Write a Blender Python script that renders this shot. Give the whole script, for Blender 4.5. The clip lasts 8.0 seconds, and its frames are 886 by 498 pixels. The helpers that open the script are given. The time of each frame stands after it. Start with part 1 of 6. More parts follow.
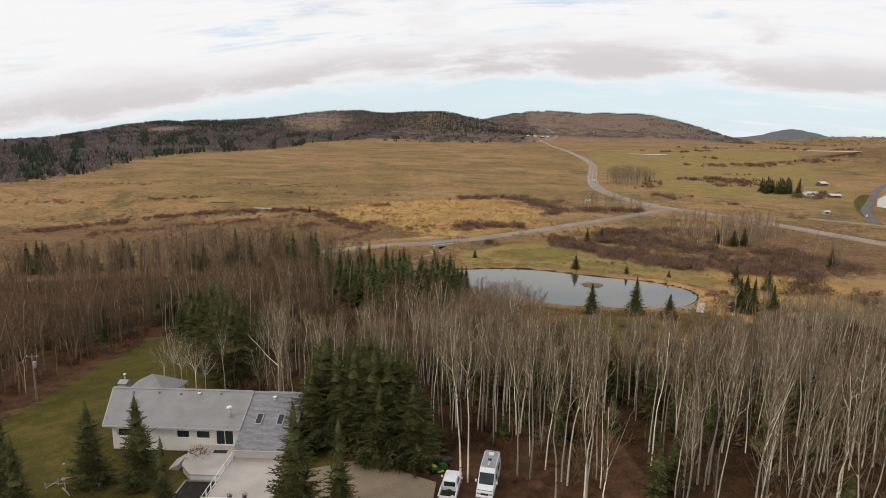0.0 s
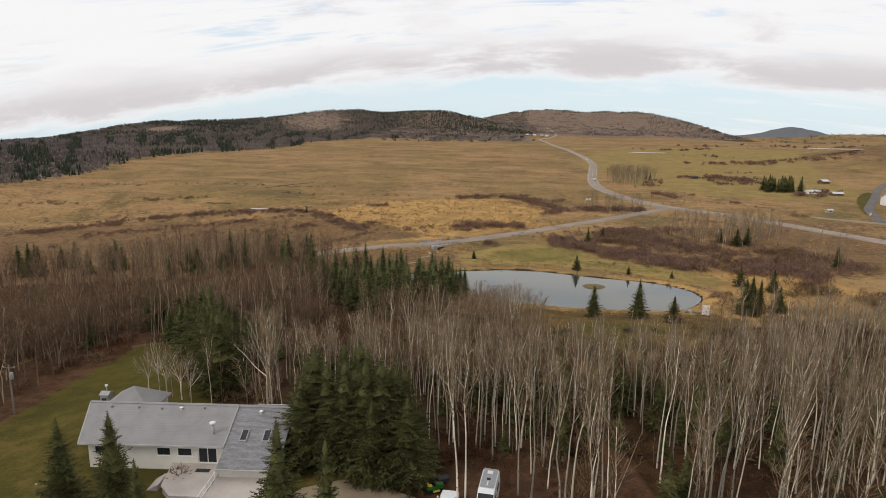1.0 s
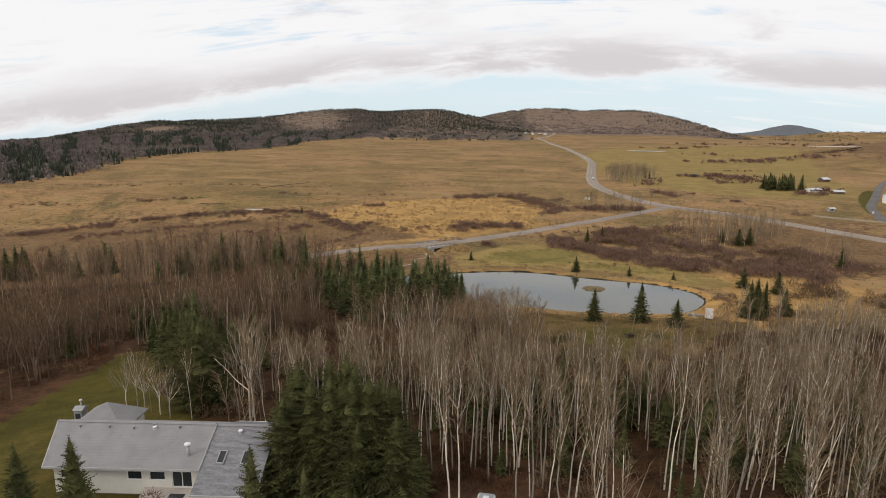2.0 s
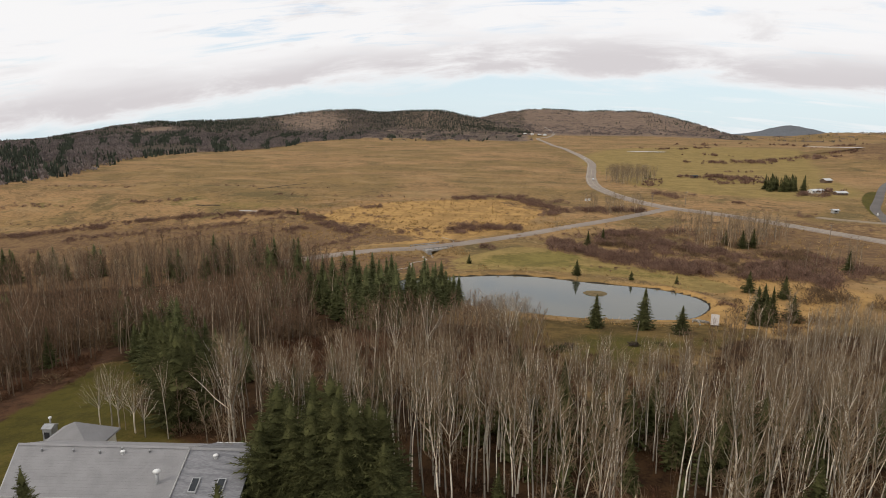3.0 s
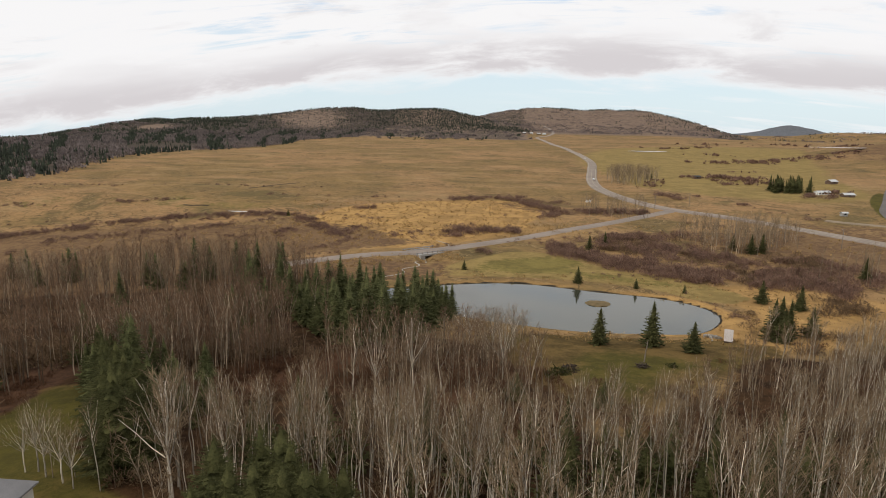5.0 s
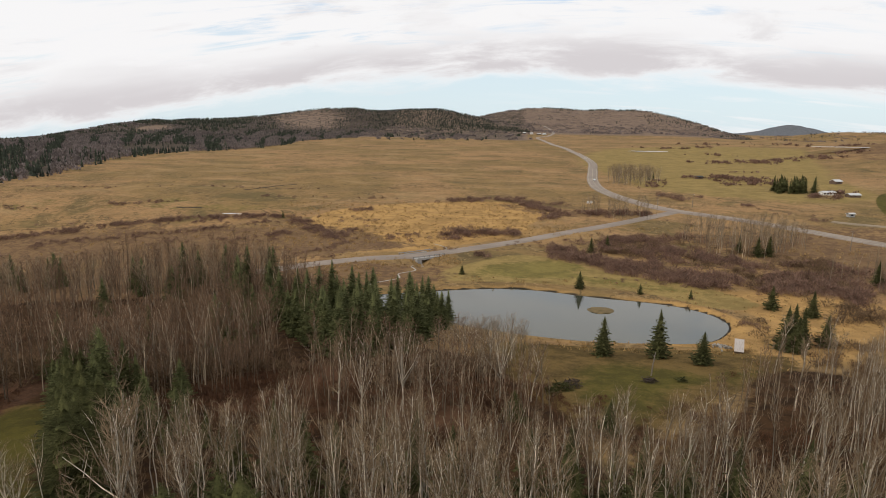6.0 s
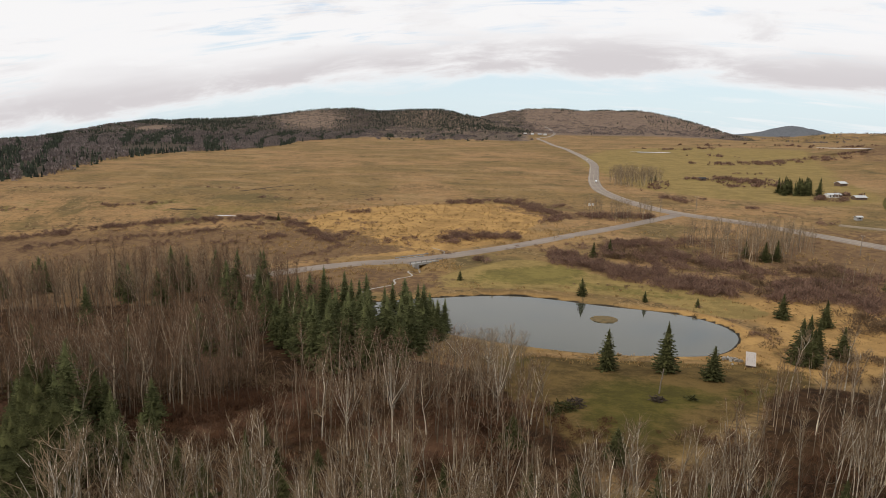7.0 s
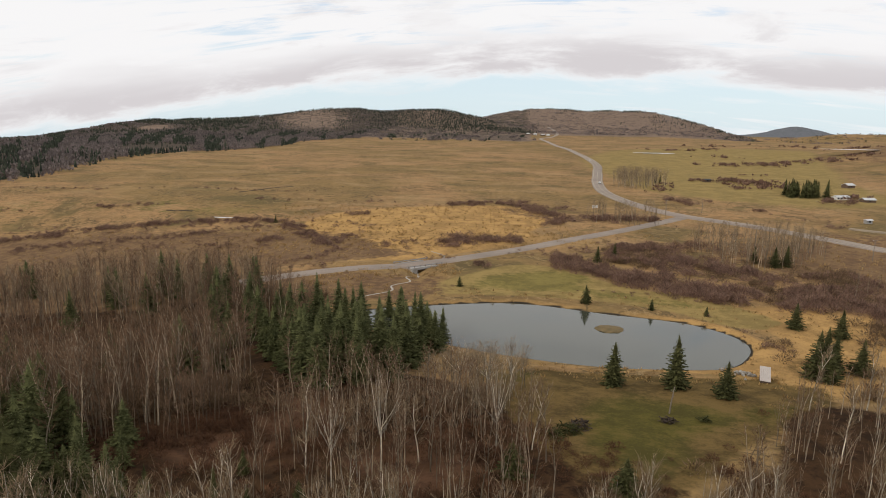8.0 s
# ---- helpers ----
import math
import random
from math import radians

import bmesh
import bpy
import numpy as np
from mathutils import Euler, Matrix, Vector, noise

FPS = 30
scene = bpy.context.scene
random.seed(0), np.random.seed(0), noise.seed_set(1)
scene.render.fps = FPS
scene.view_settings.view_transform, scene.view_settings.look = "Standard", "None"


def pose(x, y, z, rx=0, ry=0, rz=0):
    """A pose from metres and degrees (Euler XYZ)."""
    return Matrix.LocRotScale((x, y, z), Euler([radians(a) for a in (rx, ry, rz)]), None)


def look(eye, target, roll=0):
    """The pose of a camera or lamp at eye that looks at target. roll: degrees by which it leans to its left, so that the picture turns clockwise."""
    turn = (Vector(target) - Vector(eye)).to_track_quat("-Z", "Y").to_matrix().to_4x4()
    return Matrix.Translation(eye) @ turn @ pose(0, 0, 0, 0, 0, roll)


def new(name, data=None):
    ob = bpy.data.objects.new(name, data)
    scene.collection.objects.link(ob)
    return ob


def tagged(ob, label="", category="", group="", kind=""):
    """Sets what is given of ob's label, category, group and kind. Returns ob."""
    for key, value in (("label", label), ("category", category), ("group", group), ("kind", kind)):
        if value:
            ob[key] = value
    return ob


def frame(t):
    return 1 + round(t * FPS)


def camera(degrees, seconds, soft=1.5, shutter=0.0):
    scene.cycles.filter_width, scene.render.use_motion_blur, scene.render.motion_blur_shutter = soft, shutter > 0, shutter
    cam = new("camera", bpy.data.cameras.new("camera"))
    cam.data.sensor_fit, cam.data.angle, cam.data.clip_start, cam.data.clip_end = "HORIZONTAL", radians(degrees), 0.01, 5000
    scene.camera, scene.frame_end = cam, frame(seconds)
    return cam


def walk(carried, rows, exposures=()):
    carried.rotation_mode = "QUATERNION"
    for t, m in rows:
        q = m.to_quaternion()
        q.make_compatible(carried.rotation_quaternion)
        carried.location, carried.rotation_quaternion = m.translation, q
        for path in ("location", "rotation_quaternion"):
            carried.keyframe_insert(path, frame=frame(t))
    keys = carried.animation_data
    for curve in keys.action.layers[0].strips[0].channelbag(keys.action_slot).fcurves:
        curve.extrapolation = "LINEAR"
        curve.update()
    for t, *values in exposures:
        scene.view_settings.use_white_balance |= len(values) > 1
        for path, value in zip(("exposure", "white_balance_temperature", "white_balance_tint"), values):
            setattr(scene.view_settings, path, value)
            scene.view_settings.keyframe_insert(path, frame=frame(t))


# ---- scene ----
cam = camera(71.2, 8.0, 0.95)
PATH = [
    (0, (0.401, 0.088, 49.375), (0.183, 2.039, 48.991), 1.1),
    (0.5, (0.385, 2.181, 49.337), (0.168, 4.132, 48.952), 1.1),
    (1, (0.407, 4.46, 49.275), (0.19, 6.411, 48.888), 0.9),
    (1.5, (0.538, 6.879, 49.258), (0.323, 8.83, 48.87), 0.9),
    (1.7, (0.58, 7.909, 49.245), (0.367, 9.859, 48.857), 0.8),
    (2.8, (0.754, 13.89, 49.04), (0.541, 15.839, 48.645), 0.6),
    (3, (0.781, 14.997, 49.032), (0.57, 16.948, 48.644), 0.7),
    (3.5, (0.871, 17.831, 49.047), (0.661, 19.781, 48.655), 0.7),
    (4, (0.991, 20.727, 49.064), (0.782, 22.677, 48.673), 0.7),
    (4.5, (1.082, 23.935, 49.047), (0.875, 25.886, 48.655), 0.8),
    (5.8, (1.577, 33.293, 48.744), (1.367, 35.243, 48.351), 1.1),
    (6, (1.642, 34.744, 48.732), (1.433, 36.694, 48.341), 0.8),
    (6.5, (1.772, 38.335, 48.771), (1.562, 40.285, 48.38), 0.9),
    (7, (1.89, 41.841, 48.881), (1.679, 43.791, 48.491), 0.9),
    (7.5, (2.035, 45.285, 48.985), (1.82, 47.234, 48.594), 0.9),
    (8, (2.161, 48.642, 49.108), (1.942, 50.592, 48.718), 1.0),
]
walk(cam, [(t, look(eye, target, roll)) for t, eye, target, roll in PATH])

# ---- light ----
SUN_UP, SUN_TURN = radians(36), radians(238)
world = bpy.data.worlds.new("sky")
scene.world = world
world.use_nodes = True


class Net:
    """Short hand for building node trees."""

    def __init__(self, tree):
        self.tree = tree
        tree.nodes.clear()

    def add(self, kind, **given):
        node = self.tree.nodes.new(kind)
        for key, value in given.items():
            if key == "operation":
                node.operation = value
            elif key == "blend":
                node.data_type, node.blend_type = "RGBA", value
            elif key == "attribute":
                node.attribute_name = value
            elif key == "dims":
                node.noise_dimensions = value
        return node

    def link(self, a, b):
        self.tree.links.new(a, b)

    def put(self, socket, value):
        if isinstance(value, (int, float)):
            socket.default_value = value
        elif isinstance(value, tuple):
            socket.default_value = (*value, 1) if len(value) == 3 and socket.type == "RGBA" else value
        else:
            self.link(value, socket)

    def math(self, operation, a, b=0.0, c=0.0):
        node = self.add("ShaderNodeMath", operation=operation)
        for socket, value in zip(node.inputs, (a, b, c)):
            self.put(socket, value)
        return node.outputs[0]

    def vec(self, operation, a, b):
        node = self.add("ShaderNodeVectorMath", operation=operation)
        self.put(node.inputs[0], a)
        self.put(node.inputs[1], b)
        return node.outputs[0]

    def ramp(self, x, low, high):
        node = self.add("ShaderNodeMapRange")
        node.interpolation_type = "SMOOTHSTEP"
        self.put(node.inputs["Value"], x)
        self.put(node.inputs["From Min"], low)
        self.put(node.inputs["From Max"], high)
        return node.outputs[0]

    def noise(self, where, scale, detail=4.0, rough=0.55, warp=0.0):
        node = self.add("ShaderNodeTexNoise")
        self.put(node.inputs["Vector"], where)
        node.inputs["Scale"].default_value = scale
        node.inputs["Detail"].default_value = detail
        node.inputs["Roughness"].default_value = rough
        node.inputs["Distortion"].default_value = warp
        return node.outputs["Fac"]

    def mix(self, fac, a, b, blend="MIX"):
        node = self.add("ShaderNodeMix", blend=blend)
        self.put(node.inputs[0], fac)
        self.put(node.inputs[6], a)
        self.put(node.inputs[7], b)
        return node.outputs[2]


w = Net(world.node_tree)
way = w.add("ShaderNodeTexCoord").outputs["Generated"]
split = w.add("ShaderNodeSeparateXYZ")
w.link(way, split.inputs[0])
dx, dy, dz = split.outputs
sky = w.add("ShaderNodeTexSky")
sky.sky_type, sky.sun_disc, sky.sun_elevation, sky.sun_rotation = "NISHITA", False, SUN_UP, SUN_TURN
sky.air_density, sky.dust_density, sky.ozone_density = 1.0, 0.6, 1.5
blue = w.add("ShaderNodeBackground")
w.link(w.mix(0.86, sky.outputs[0], w.mix(w.ramp(dz, 0.07, 0.22), (6.0, 7.05, 7.65), (4.3, 5.7, 7.5))), blue.inputs[0])
blue.inputs[1].default_value = 0.12
# the cloud sheet: its bands bow down towards the sides
aside = w.math("SUBTRACT", dx, 0.06)
edge = w.math("SUBTRACT", 0.070, w.math("MULTIPLY", w.math("MULTIPLY", aside, aside), 0.19))
above = w.math("SUBTRACT", dz, edge)
bowed = w.add("ShaderNodeCombineXYZ")
w.link(dx, bowed.inputs[0])
w.link(dy, bowed.inputs[1])
w.link(w.math("MULTIPLY", above, 4.5), bowed.inputs[2])
puffs = w.noise(bowed.outputs[0], 5.5, 6, 0.62, 0.35)
broad = w.noise(bowed.outputs[0], 2.2, 4, 0.55, 0.2)
thin = w.noise(w.vec("MULTIPLY", bowed.outputs[0], (1.0, 1.0, 3.2)), 4.0, 5, 0.6, 0.3)
lifted = w.math("ADD", above, w.math("MULTIPLY", w.math("SUBTRACT", puffs, 0.5), 0.075))
cover = w.ramp(lifted, -0.008, 0.020)
streak = w.noise(w.vec("MULTIPLY", bowed.outputs[0], (1.0, 1.0, 2.6)), 5.0, 6, 0.62, 0.5)
gaps = w.math("MULTIPLY", w.math("MULTIPLY", w.ramp(streak, 0.50, 0.68), w.ramp(broad, 0.44, 0.56)), w.ramp(above, 0.035, 0.07))
cover = w.math("MULTIPLY", cover, w.math("SUBTRACT", 1.0, w.math("MULTIPLY", gaps, 0.8)))
low_bars = w.math("MULTIPLY", w.ramp(thin, 0.50, 0.66), w.ramp(dx, -0.1, 0.25))
cover = w.math("MAXIMUM", cover, w.math("MULTIPLY", low_bars, 0.6))
belly = w.math("MULTIPLY", w.ramp(w.math("ADD", above, w.math("MULTIPLY", w.math("SUBTRACT", broad, 0.5), 0.10)), 0.085, 0.024), w.math("MULTIPLY", w.ramp(puffs, 0.26, 0.54), w.ramp(lifted, 0.004, 0.026)))
shade = w.math("MAXIMUM", belly, w.math("MULTIPLY", w.ramp(puffs, 0.50, 0.66), w.math("MULTIPLY", w.ramp(broad, 0.40, 0.62), 0.55)))
cloud_colour = w.mix(shade, (0.935, 0.925, 0.93), (0.68, 0.645, 0.66))
cloud = w.add("ShaderNodeBackground")
w.link(cloud_colour, cloud.inputs[0])
cloud.inputs[1].default_value = 1.0
both = w.add("ShaderNodeMixShader")
w.link(cover, both.inputs[0])
w.link(blue.outputs[0], both.inputs[1])
w.link(cloud.outputs[0], both.inputs[2])
w.link(both.outputs[0], w.add("ShaderNodeOutputWorld").inputs[0])

sun = new("sun", bpy.data.lights.new("sun", "SUN"))
sun.data.energy, sun.data.angle, sun.data.color = 1.1, radians(12), (1.0, 0.93, 0.82)
sun.matrix_world = look((math.sin(SUN_TURN) * math.cos(SUN_UP), math.cos(SUN_TURN) * math.cos(SUN_UP), math.sin(SUN_UP)), (0, 0, 0))


# ---- materials ----
def material(name, colour, other=None, rough=0.85, scale=1.0, fine=12.0, metal=0.0, bump=0.0, by_piece=0.0, by_island=0.0, stretch=(1, 1, 1), spec=0.15):
    """Two colours mixed by coarse and fine noise at real size, with relief, and a change of tone from piece to piece."""
    m = bpy.data.materials.new(name)
    m.use_nodes = True
    n = Net(m.node_tree)
    where = n.vec("MULTIPLY", n.add("ShaderNodeNewGeometry").outputs["Position"], stretch)
    coarse, grain = n.noise(where, scale, 4), n.noise(where, fine, 3)
    both = n.math("ADD", n.math("MULTIPLY", coarse, 0.6), n.math("MULTIPLY", grain, 0.4))
    tone = n.mix(n.ramp(both, 0.35, 0.65), colour, other or tuple(c * 0.72 for c in colour))
    if by_piece or by_island:
        source = n.add("ShaderNodeObjectInfo").outputs["Random"] if by_piece else n.add("ShaderNodeNewGeometry").outputs["Random Per Island"]
        amount = by_piece or by_island
        value = n.math("ADD", n.math("MULTIPLY", source, 2 * amount), 1 - amount)
        turn = n.add("ShaderNodeHueSaturation")
        n.link(value, turn.inputs["Value"])
        n.link(tone, turn.inputs["Color"])
        tone = turn.outputs[0]
    body = n.add("ShaderNodeBsdfPrincipled")
    n.link(tone, body.inputs["Base Color"])
    body.inputs["Roughness"].default_value, body.inputs["Metallic"].default_value = rough, metal
    body.inputs["Specular IOR Level"].default_value = spec
    if bump:
        relief = n.add("ShaderNodeBump")
        relief.inputs["Strength"].default_value, relief.inputs["Distance"].default_value = 0.6, bump
        n.link(grain, relief.inputs["Height"])
        n.link(relief.outputs[0], body.inputs["Normal"])
    n.link(body.outputs[0], n.add("ShaderNodeOutputMaterial").inputs[0])
    return m


def ground_material():
    m = bpy.data.materials.new("grassland")
    m.use_nodes = True
    n = Net(m.node_tree)
    where = n.add("ShaderNodeTexCoord").outputs["Object"]
    big = n.noise(where, 0.006, 5, 0.6, 0.5)
    wide = n.noise(where, 0.022, 6, 0.62, 0.6)
    mid = n.noise(where, 0.07, 5, 0.65, 0.5)
    small = n.noise(where, 0.4, 5, 0.7)
    fine = n.noise(where, 2.5, 3, 0.65)

    def tone(a, b, amount=0.35):
        mixed = n.math("ADD", n.math("MULTIPLY", small, amount), n.math("ADD", n.math("MULTIPLY", fine, 0.2), n.math("MULTIPLY", mid, 0.8 - amount)))
        return n.mix(n.ramp(mixed, 0.43, 0.57), a, b)

    dry = n.mix(n.ramp(big, 0.44, 0.56), tone((0.345, 0.208, 0.096), (0.222, 0.134, 0.065)), tone((0.265, 0.170, 0.071), (0.172, 0.112, 0.051)))
    dry = n.mix(n.math("MULTIPLY", n.ramp(wide, 0.55, 0.66), 0.55), dry, tone((0.350, 0.238, 0.120), (0.265, 0.172, 0.085)))
    dry = n.mix(n.math("MULTIPLY", n.ramp(wide, 0.47, 0.35), 0.8), dry, tone((0.138, 0.106, 0.046), (0.101, 0.077, 0.037)))
    dry = n.mix(n.math("MULTIPLY", n.ramp(mid, 0.42, 0.32), 0.55), dry, (0.098, 0.074, 0.038))
    swell = n.noise(n.vec("MULTIPLY", where, (1.0, 2.6, 1.0)), 0.011, 5, 0.6, 1.0)
    dry = n.mix(n.math("MULTIPLY", n.ramp(swell, 0.55, 0.66), 0.42), dry, (0.142, 0.102, 0.048))
    dry = n.mix(n.math("MULTIPLY", n.ramp(swell, 0.44, 0.36), 0.4), dry, (0.345, 0.228, 0.112))
    trails = n.math("MULTIPLY", n.ramp(n.math("ABSOLUTE", n.math("SUBTRACT", wide, 0.47)), 0.012, 0.002), 0.75)
    dry = n.mix(trails, dry, (0.088, 0.066, 0.035))
    ledges = n.math("MULTIPLY", n.ramp(n.math("ABSOLUTE", n.math("SUBTRACT", mid, 0.56)), 0.014, 0.002), 0.62)
    dry = n.mix(ledges, dry, (0.363, 0.248, 0.121))
    kinds = (("gold", (0.435, 0.262, 0.098), (0.285, 0.172, 0.068), 0.3), ("green", (0.285, 0.203, 0.076), (0.205, 0.146, 0.056), 0.35),
             ("olive", (0.205, 0.162, 0.052), (0.140, 0.112, 0.038), 0.35),
             ("hill", (0.228, 0.163, 0.120), (0.138, 0.100, 0.078), 0.35), ("wood", (0.099, 0.077, 0.058), (0.055, 0.044, 0.035), 0.4),
             # distance haze over the farthest ground, put into its colour
             ("heath", (0.150, 0.155, 0.165), (0.105, 0.110, 0.120), 0.3),
             ("brush", (0.204, 0.127, 0.064), (0.127, 0.077, 0.044), 0.5),
             ("lawn", (0.152, 0.100, 0.037), (0.080, 0.055, 0.022), 0.35), ("fresh", (0.100, 0.084, 0.021), (0.068, 0.057, 0.017), 0.3),
             ("litter", (0.068, 0.037, 0.018), (0.029, 0.017, 0.010), 0.5), ("red", (0.118, 0.062, 0.035), (0.068, 0.038, 0.023), 0.5),
             ("mud", (0.05, 0.04, 0.03), (0.03, 0.026, 0.02), 0.4))
    colour = dry
    rag = n.math("SUBTRACT", n.math("ADD", n.math("MULTIPLY", small, 0.35), n.math("ADD", n.math("MULTIPLY", mid, 0.35), n.math("MULTIPLY", wide, 0.3))), 0.5)
    for name, a, b, amount in kinds:
        part_of = n.add("ShaderNodeAttribute", attribute=name).outputs["Fac"]
        edge = n.math("ADD", part_of, n.math("MULTIPLY", rag, 0.9 if name == "mud" else 1.5 if name in ("lawn", "litter", "fresh") else 1.3 if name == "gold" else 2.2))
        colour = n.mix(n.math("MULTIPLY", n.ramp(edge, 0.36, 0.64), n.ramp(part_of, 0.0, 0.15)), colour, tone(a, b, amount))
    body = n.add("ShaderNodeBsdfPrincipled")
    n.link(colour, body.inputs["Base Color"])
    body.inputs["Roughness"].default_value = 0.95
    body.inputs["Specular IOR Level"].default_value = 0.03
    relief = n.add("ShaderNodeBump")
    relief.inputs["Strength"].default_value, relief.inputs["Distance"].default_value = 0.5, 0.5
    n.link(n.math("ADD", small, n.math("MULTIPLY", fine, 0.4)), relief.inputs["Height"])
    n.link(relief.outputs[0], body.inputs["Normal"])
    n.link(body.outputs[0], n.add("ShaderNodeOutputMaterial").inputs[0])
    return m


def bark_material(name, pale, dark, low=0.45, high=1.25):
    """Aspen bark: pale with dark scars in bands; some stems are white, many are grey."""
    m = bpy.data.materials.new(name)
    m.use_nodes = True
    n = Net(m.node_tree)
    where = n.add("ShaderNodeNewGeometry").outputs["Position"]
    scars = n.noise(n.vec("MULTIPLY", where, (2.2, 2.2, 2.6)), 1.0, 4, 0.75)
    coarse = n.noise(where, 0.22, 3)
    tone = n.mix(n.ramp(scars, 0.58, 0.67), n.mix(n.ramp(coarse, 0.35, 0.65), pale, tuple(c * 0.72 for c in pale)), dark)
    stem = n.math("FRACT", n.math("ADD", n.add("ShaderNodeNewGeometry").outputs["Random Per Island"], n.add("ShaderNodeObjectInfo").outputs["Random"]))
    turn = n.add("ShaderNodeHueSaturation")
    n.link(n.math("ADD", n.math("MULTIPLY", n.math("POWER", stem, 1.9), high - low), low), turn.inputs["Value"])
    n.link(tone, turn.inputs["Color"])
    body = n.add("ShaderNodeBsdfPrincipled")
    n.link(turn.outputs[0], body.inputs["Base Color"])
    body.inputs["Roughness"].default_value = 0.9
    body.inputs["Specular IOR Level"].default_value = 0.08
    n.link(body.outputs[0], n.add("ShaderNodeOutputMaterial").inputs[0])
    return m


def water_material():
    m = bpy.data.materials.new("water")
    m.use_nodes = True
    n = Net(m.node_tree)
    where = n.add("ShaderNodeTexCoord").outputs["Object"]
    body = n.add("ShaderNodeBsdfPrincipled")
    body.inputs["Base Color"].default_value = (0.052, 0.055, 0.038, 1)
    body.inputs["Roughness"].default_value = 0.05
    body.inputs["IOR"].default_value = 1.33
    body.inputs["Specular IOR Level"].default_value = 1.0
    relief = n.add("ShaderNodeBump")
    relief.inputs["Strength"].default_value, relief.inputs["Distance"].default_value = 0.10, 0.03
    n.link(n.noise(where, 1.3, 3), relief.inputs["Height"])
    n.link(relief.outputs[0], body.inputs["Normal"])
    n.link(body.outputs[0], n.add("ShaderNodeOutputMaterial").inputs[0])
    return m


GRASSLAND, WATER = ground_material(), water_material()
BARK = bark_material("aspen_bark", (0.82, 0.720, 0.575), (0.06, 0.048, 0.036), 0.34, 1.32)
GREY_BARK = bark_material("grey_bark", (0.255, 0.180, 0.122), (0.075, 0.053, 0.037))
TWIG = material("bare_twigs", (0.205, 0.137, 0.080), (0.108, 0.071, 0.042), 0.95, 0.4, 4, by_island=0.35, spec=0.03)
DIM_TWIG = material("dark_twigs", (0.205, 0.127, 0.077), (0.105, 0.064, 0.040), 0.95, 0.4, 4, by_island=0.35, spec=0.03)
WOOD_BARK = bark_material("poplar_bark", (0.52, 0.415, 0.295), (0.085, 0.066, 0.05), 0.35, 1.2)
PALE_TWIG = material("pale_twigs", (0.290, 0.210, 0.130), (0.145, 0.101, 0.062), 0.95, 0.4, 4, by_island=0.3, spec=0.03)
NEEDLE = material("spruce_needles", (0.100, 0.098, 0.038), (0.045, 0.047, 0.020), 0.95, 0.5, 6, by_island=0.45, spec=0.03)
GROVE_NEEDLE = material("grove_needles", (0.128, 0.132, 0.054), (0.062, 0.067, 0.029), 0.95, 0.5, 6, by_island=0.45, spec=0.03)
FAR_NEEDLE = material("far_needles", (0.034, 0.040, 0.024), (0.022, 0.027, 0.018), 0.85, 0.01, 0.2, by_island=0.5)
REED = material("dry_reeds", (0.42, 0.275, 0.115), (0.28, 0.180, 0.078), 0.9, 0.05, 1.0, by_island=0.35)
SPRUCE_BARK = material("spruce_bark", (0.10, 0.075, 0.06), None, 0.9, 1, 8, bump=0.02)
WILLOW = material("willow_twigs", (0.240, 0.146, 0.104), (0.136, 0.084, 0.062), 0.9, 0.3, 4, by_island=0.4)
DRYBUSH = material("dry_leaves", (0.128, 0.061, 0.030), (0.074, 0.038, 0.022), 0.9, 0.3, 4, by_island=0.4)
ASPHALT = material("worn_asphalt", (0.300, 0.245, 0.200), (0.225, 0.183, 0.150), 0.9, 0.08, 2.5, bump=0.01)
DARK_ASPHALT = material("dark_asphalt", (0.150, 0.135, 0.125), (0.110, 0.098, 0.090), 0.9, 0.08, 2.5, bump=0.01)
GRAVEL = material("gravel", (0.285, 0.220, 0.150), (0.205, 0.158, 0.108), 0.95, 0.25, 6, bump=0.02)
LINE = material("road_paint", (0.42, 0.37, 0.28), None, 0.8, 0.5, 6)
SHINGLE = material("grey_shingles", (0.285, 0.275, 0.272), (0.235, 0.226, 0.225), 0.9, 0.6, 9, bump=0.01, by_piece=0.10)
SHINGLE_DARK = material("slate_shingles", (0.255, 0.250, 0.256), (0.150, 0.148, 0.156), 0.9, 1.1, 5, bump=0.01, by_piece=0.1, stretch=(0.55, 2.2, 2.2))
STUCCO = material("white_stucco", (0.74, 0.71, 0.64), (0.66, 0.63, 0.57), 0.9, 0.5, 8)
WHITE = material("white_paint", (0.78, 0.77, 0.74), (0.70, 0.69, 0.67), 0.5, 0.8, 9)
CAR_WHITE = material("white_car_paint", (0.74, 0.75, 0.76), (0.66, 0.67, 0.68), 0.25, 0.6, 6, spec=0.6)
CAR_SILVER = material("silver_car_paint", (0.40, 0.41, 0.43), (0.34, 0.35, 0.37), 0.3, 0.6, 6, metal=0.5)
DECK = material("beige_deck", (0.50, 0.445, 0.40), (0.42, 0.37, 0.335), 0.8, 0.4, 6)
GLASS = material("dark_glass", (0.03, 0.034, 0.038), (0.022, 0.025, 0.028), 0.2, 1, 5, spec=0.3)
RUBBER = material("rubber", (0.025, 0.025, 0.026), None, 0.8, 2, 9)
DARK = material("dark_trim", (0.045, 0.045, 0.05), None, 0.6, 2, 9)
METAL = material("galvanised_steel", (0.40, 0.40, 0.40), (0.30, 0.30, 0.30), 0.5, 1.5, 9, metal=0.3)
POLE_WOOD = material("weathered_wood", (0.23, 0.19, 0.15), (0.16, 0.13, 0.105), 0.9, 0.5, 5, stretch=(4, 4, 0.6))
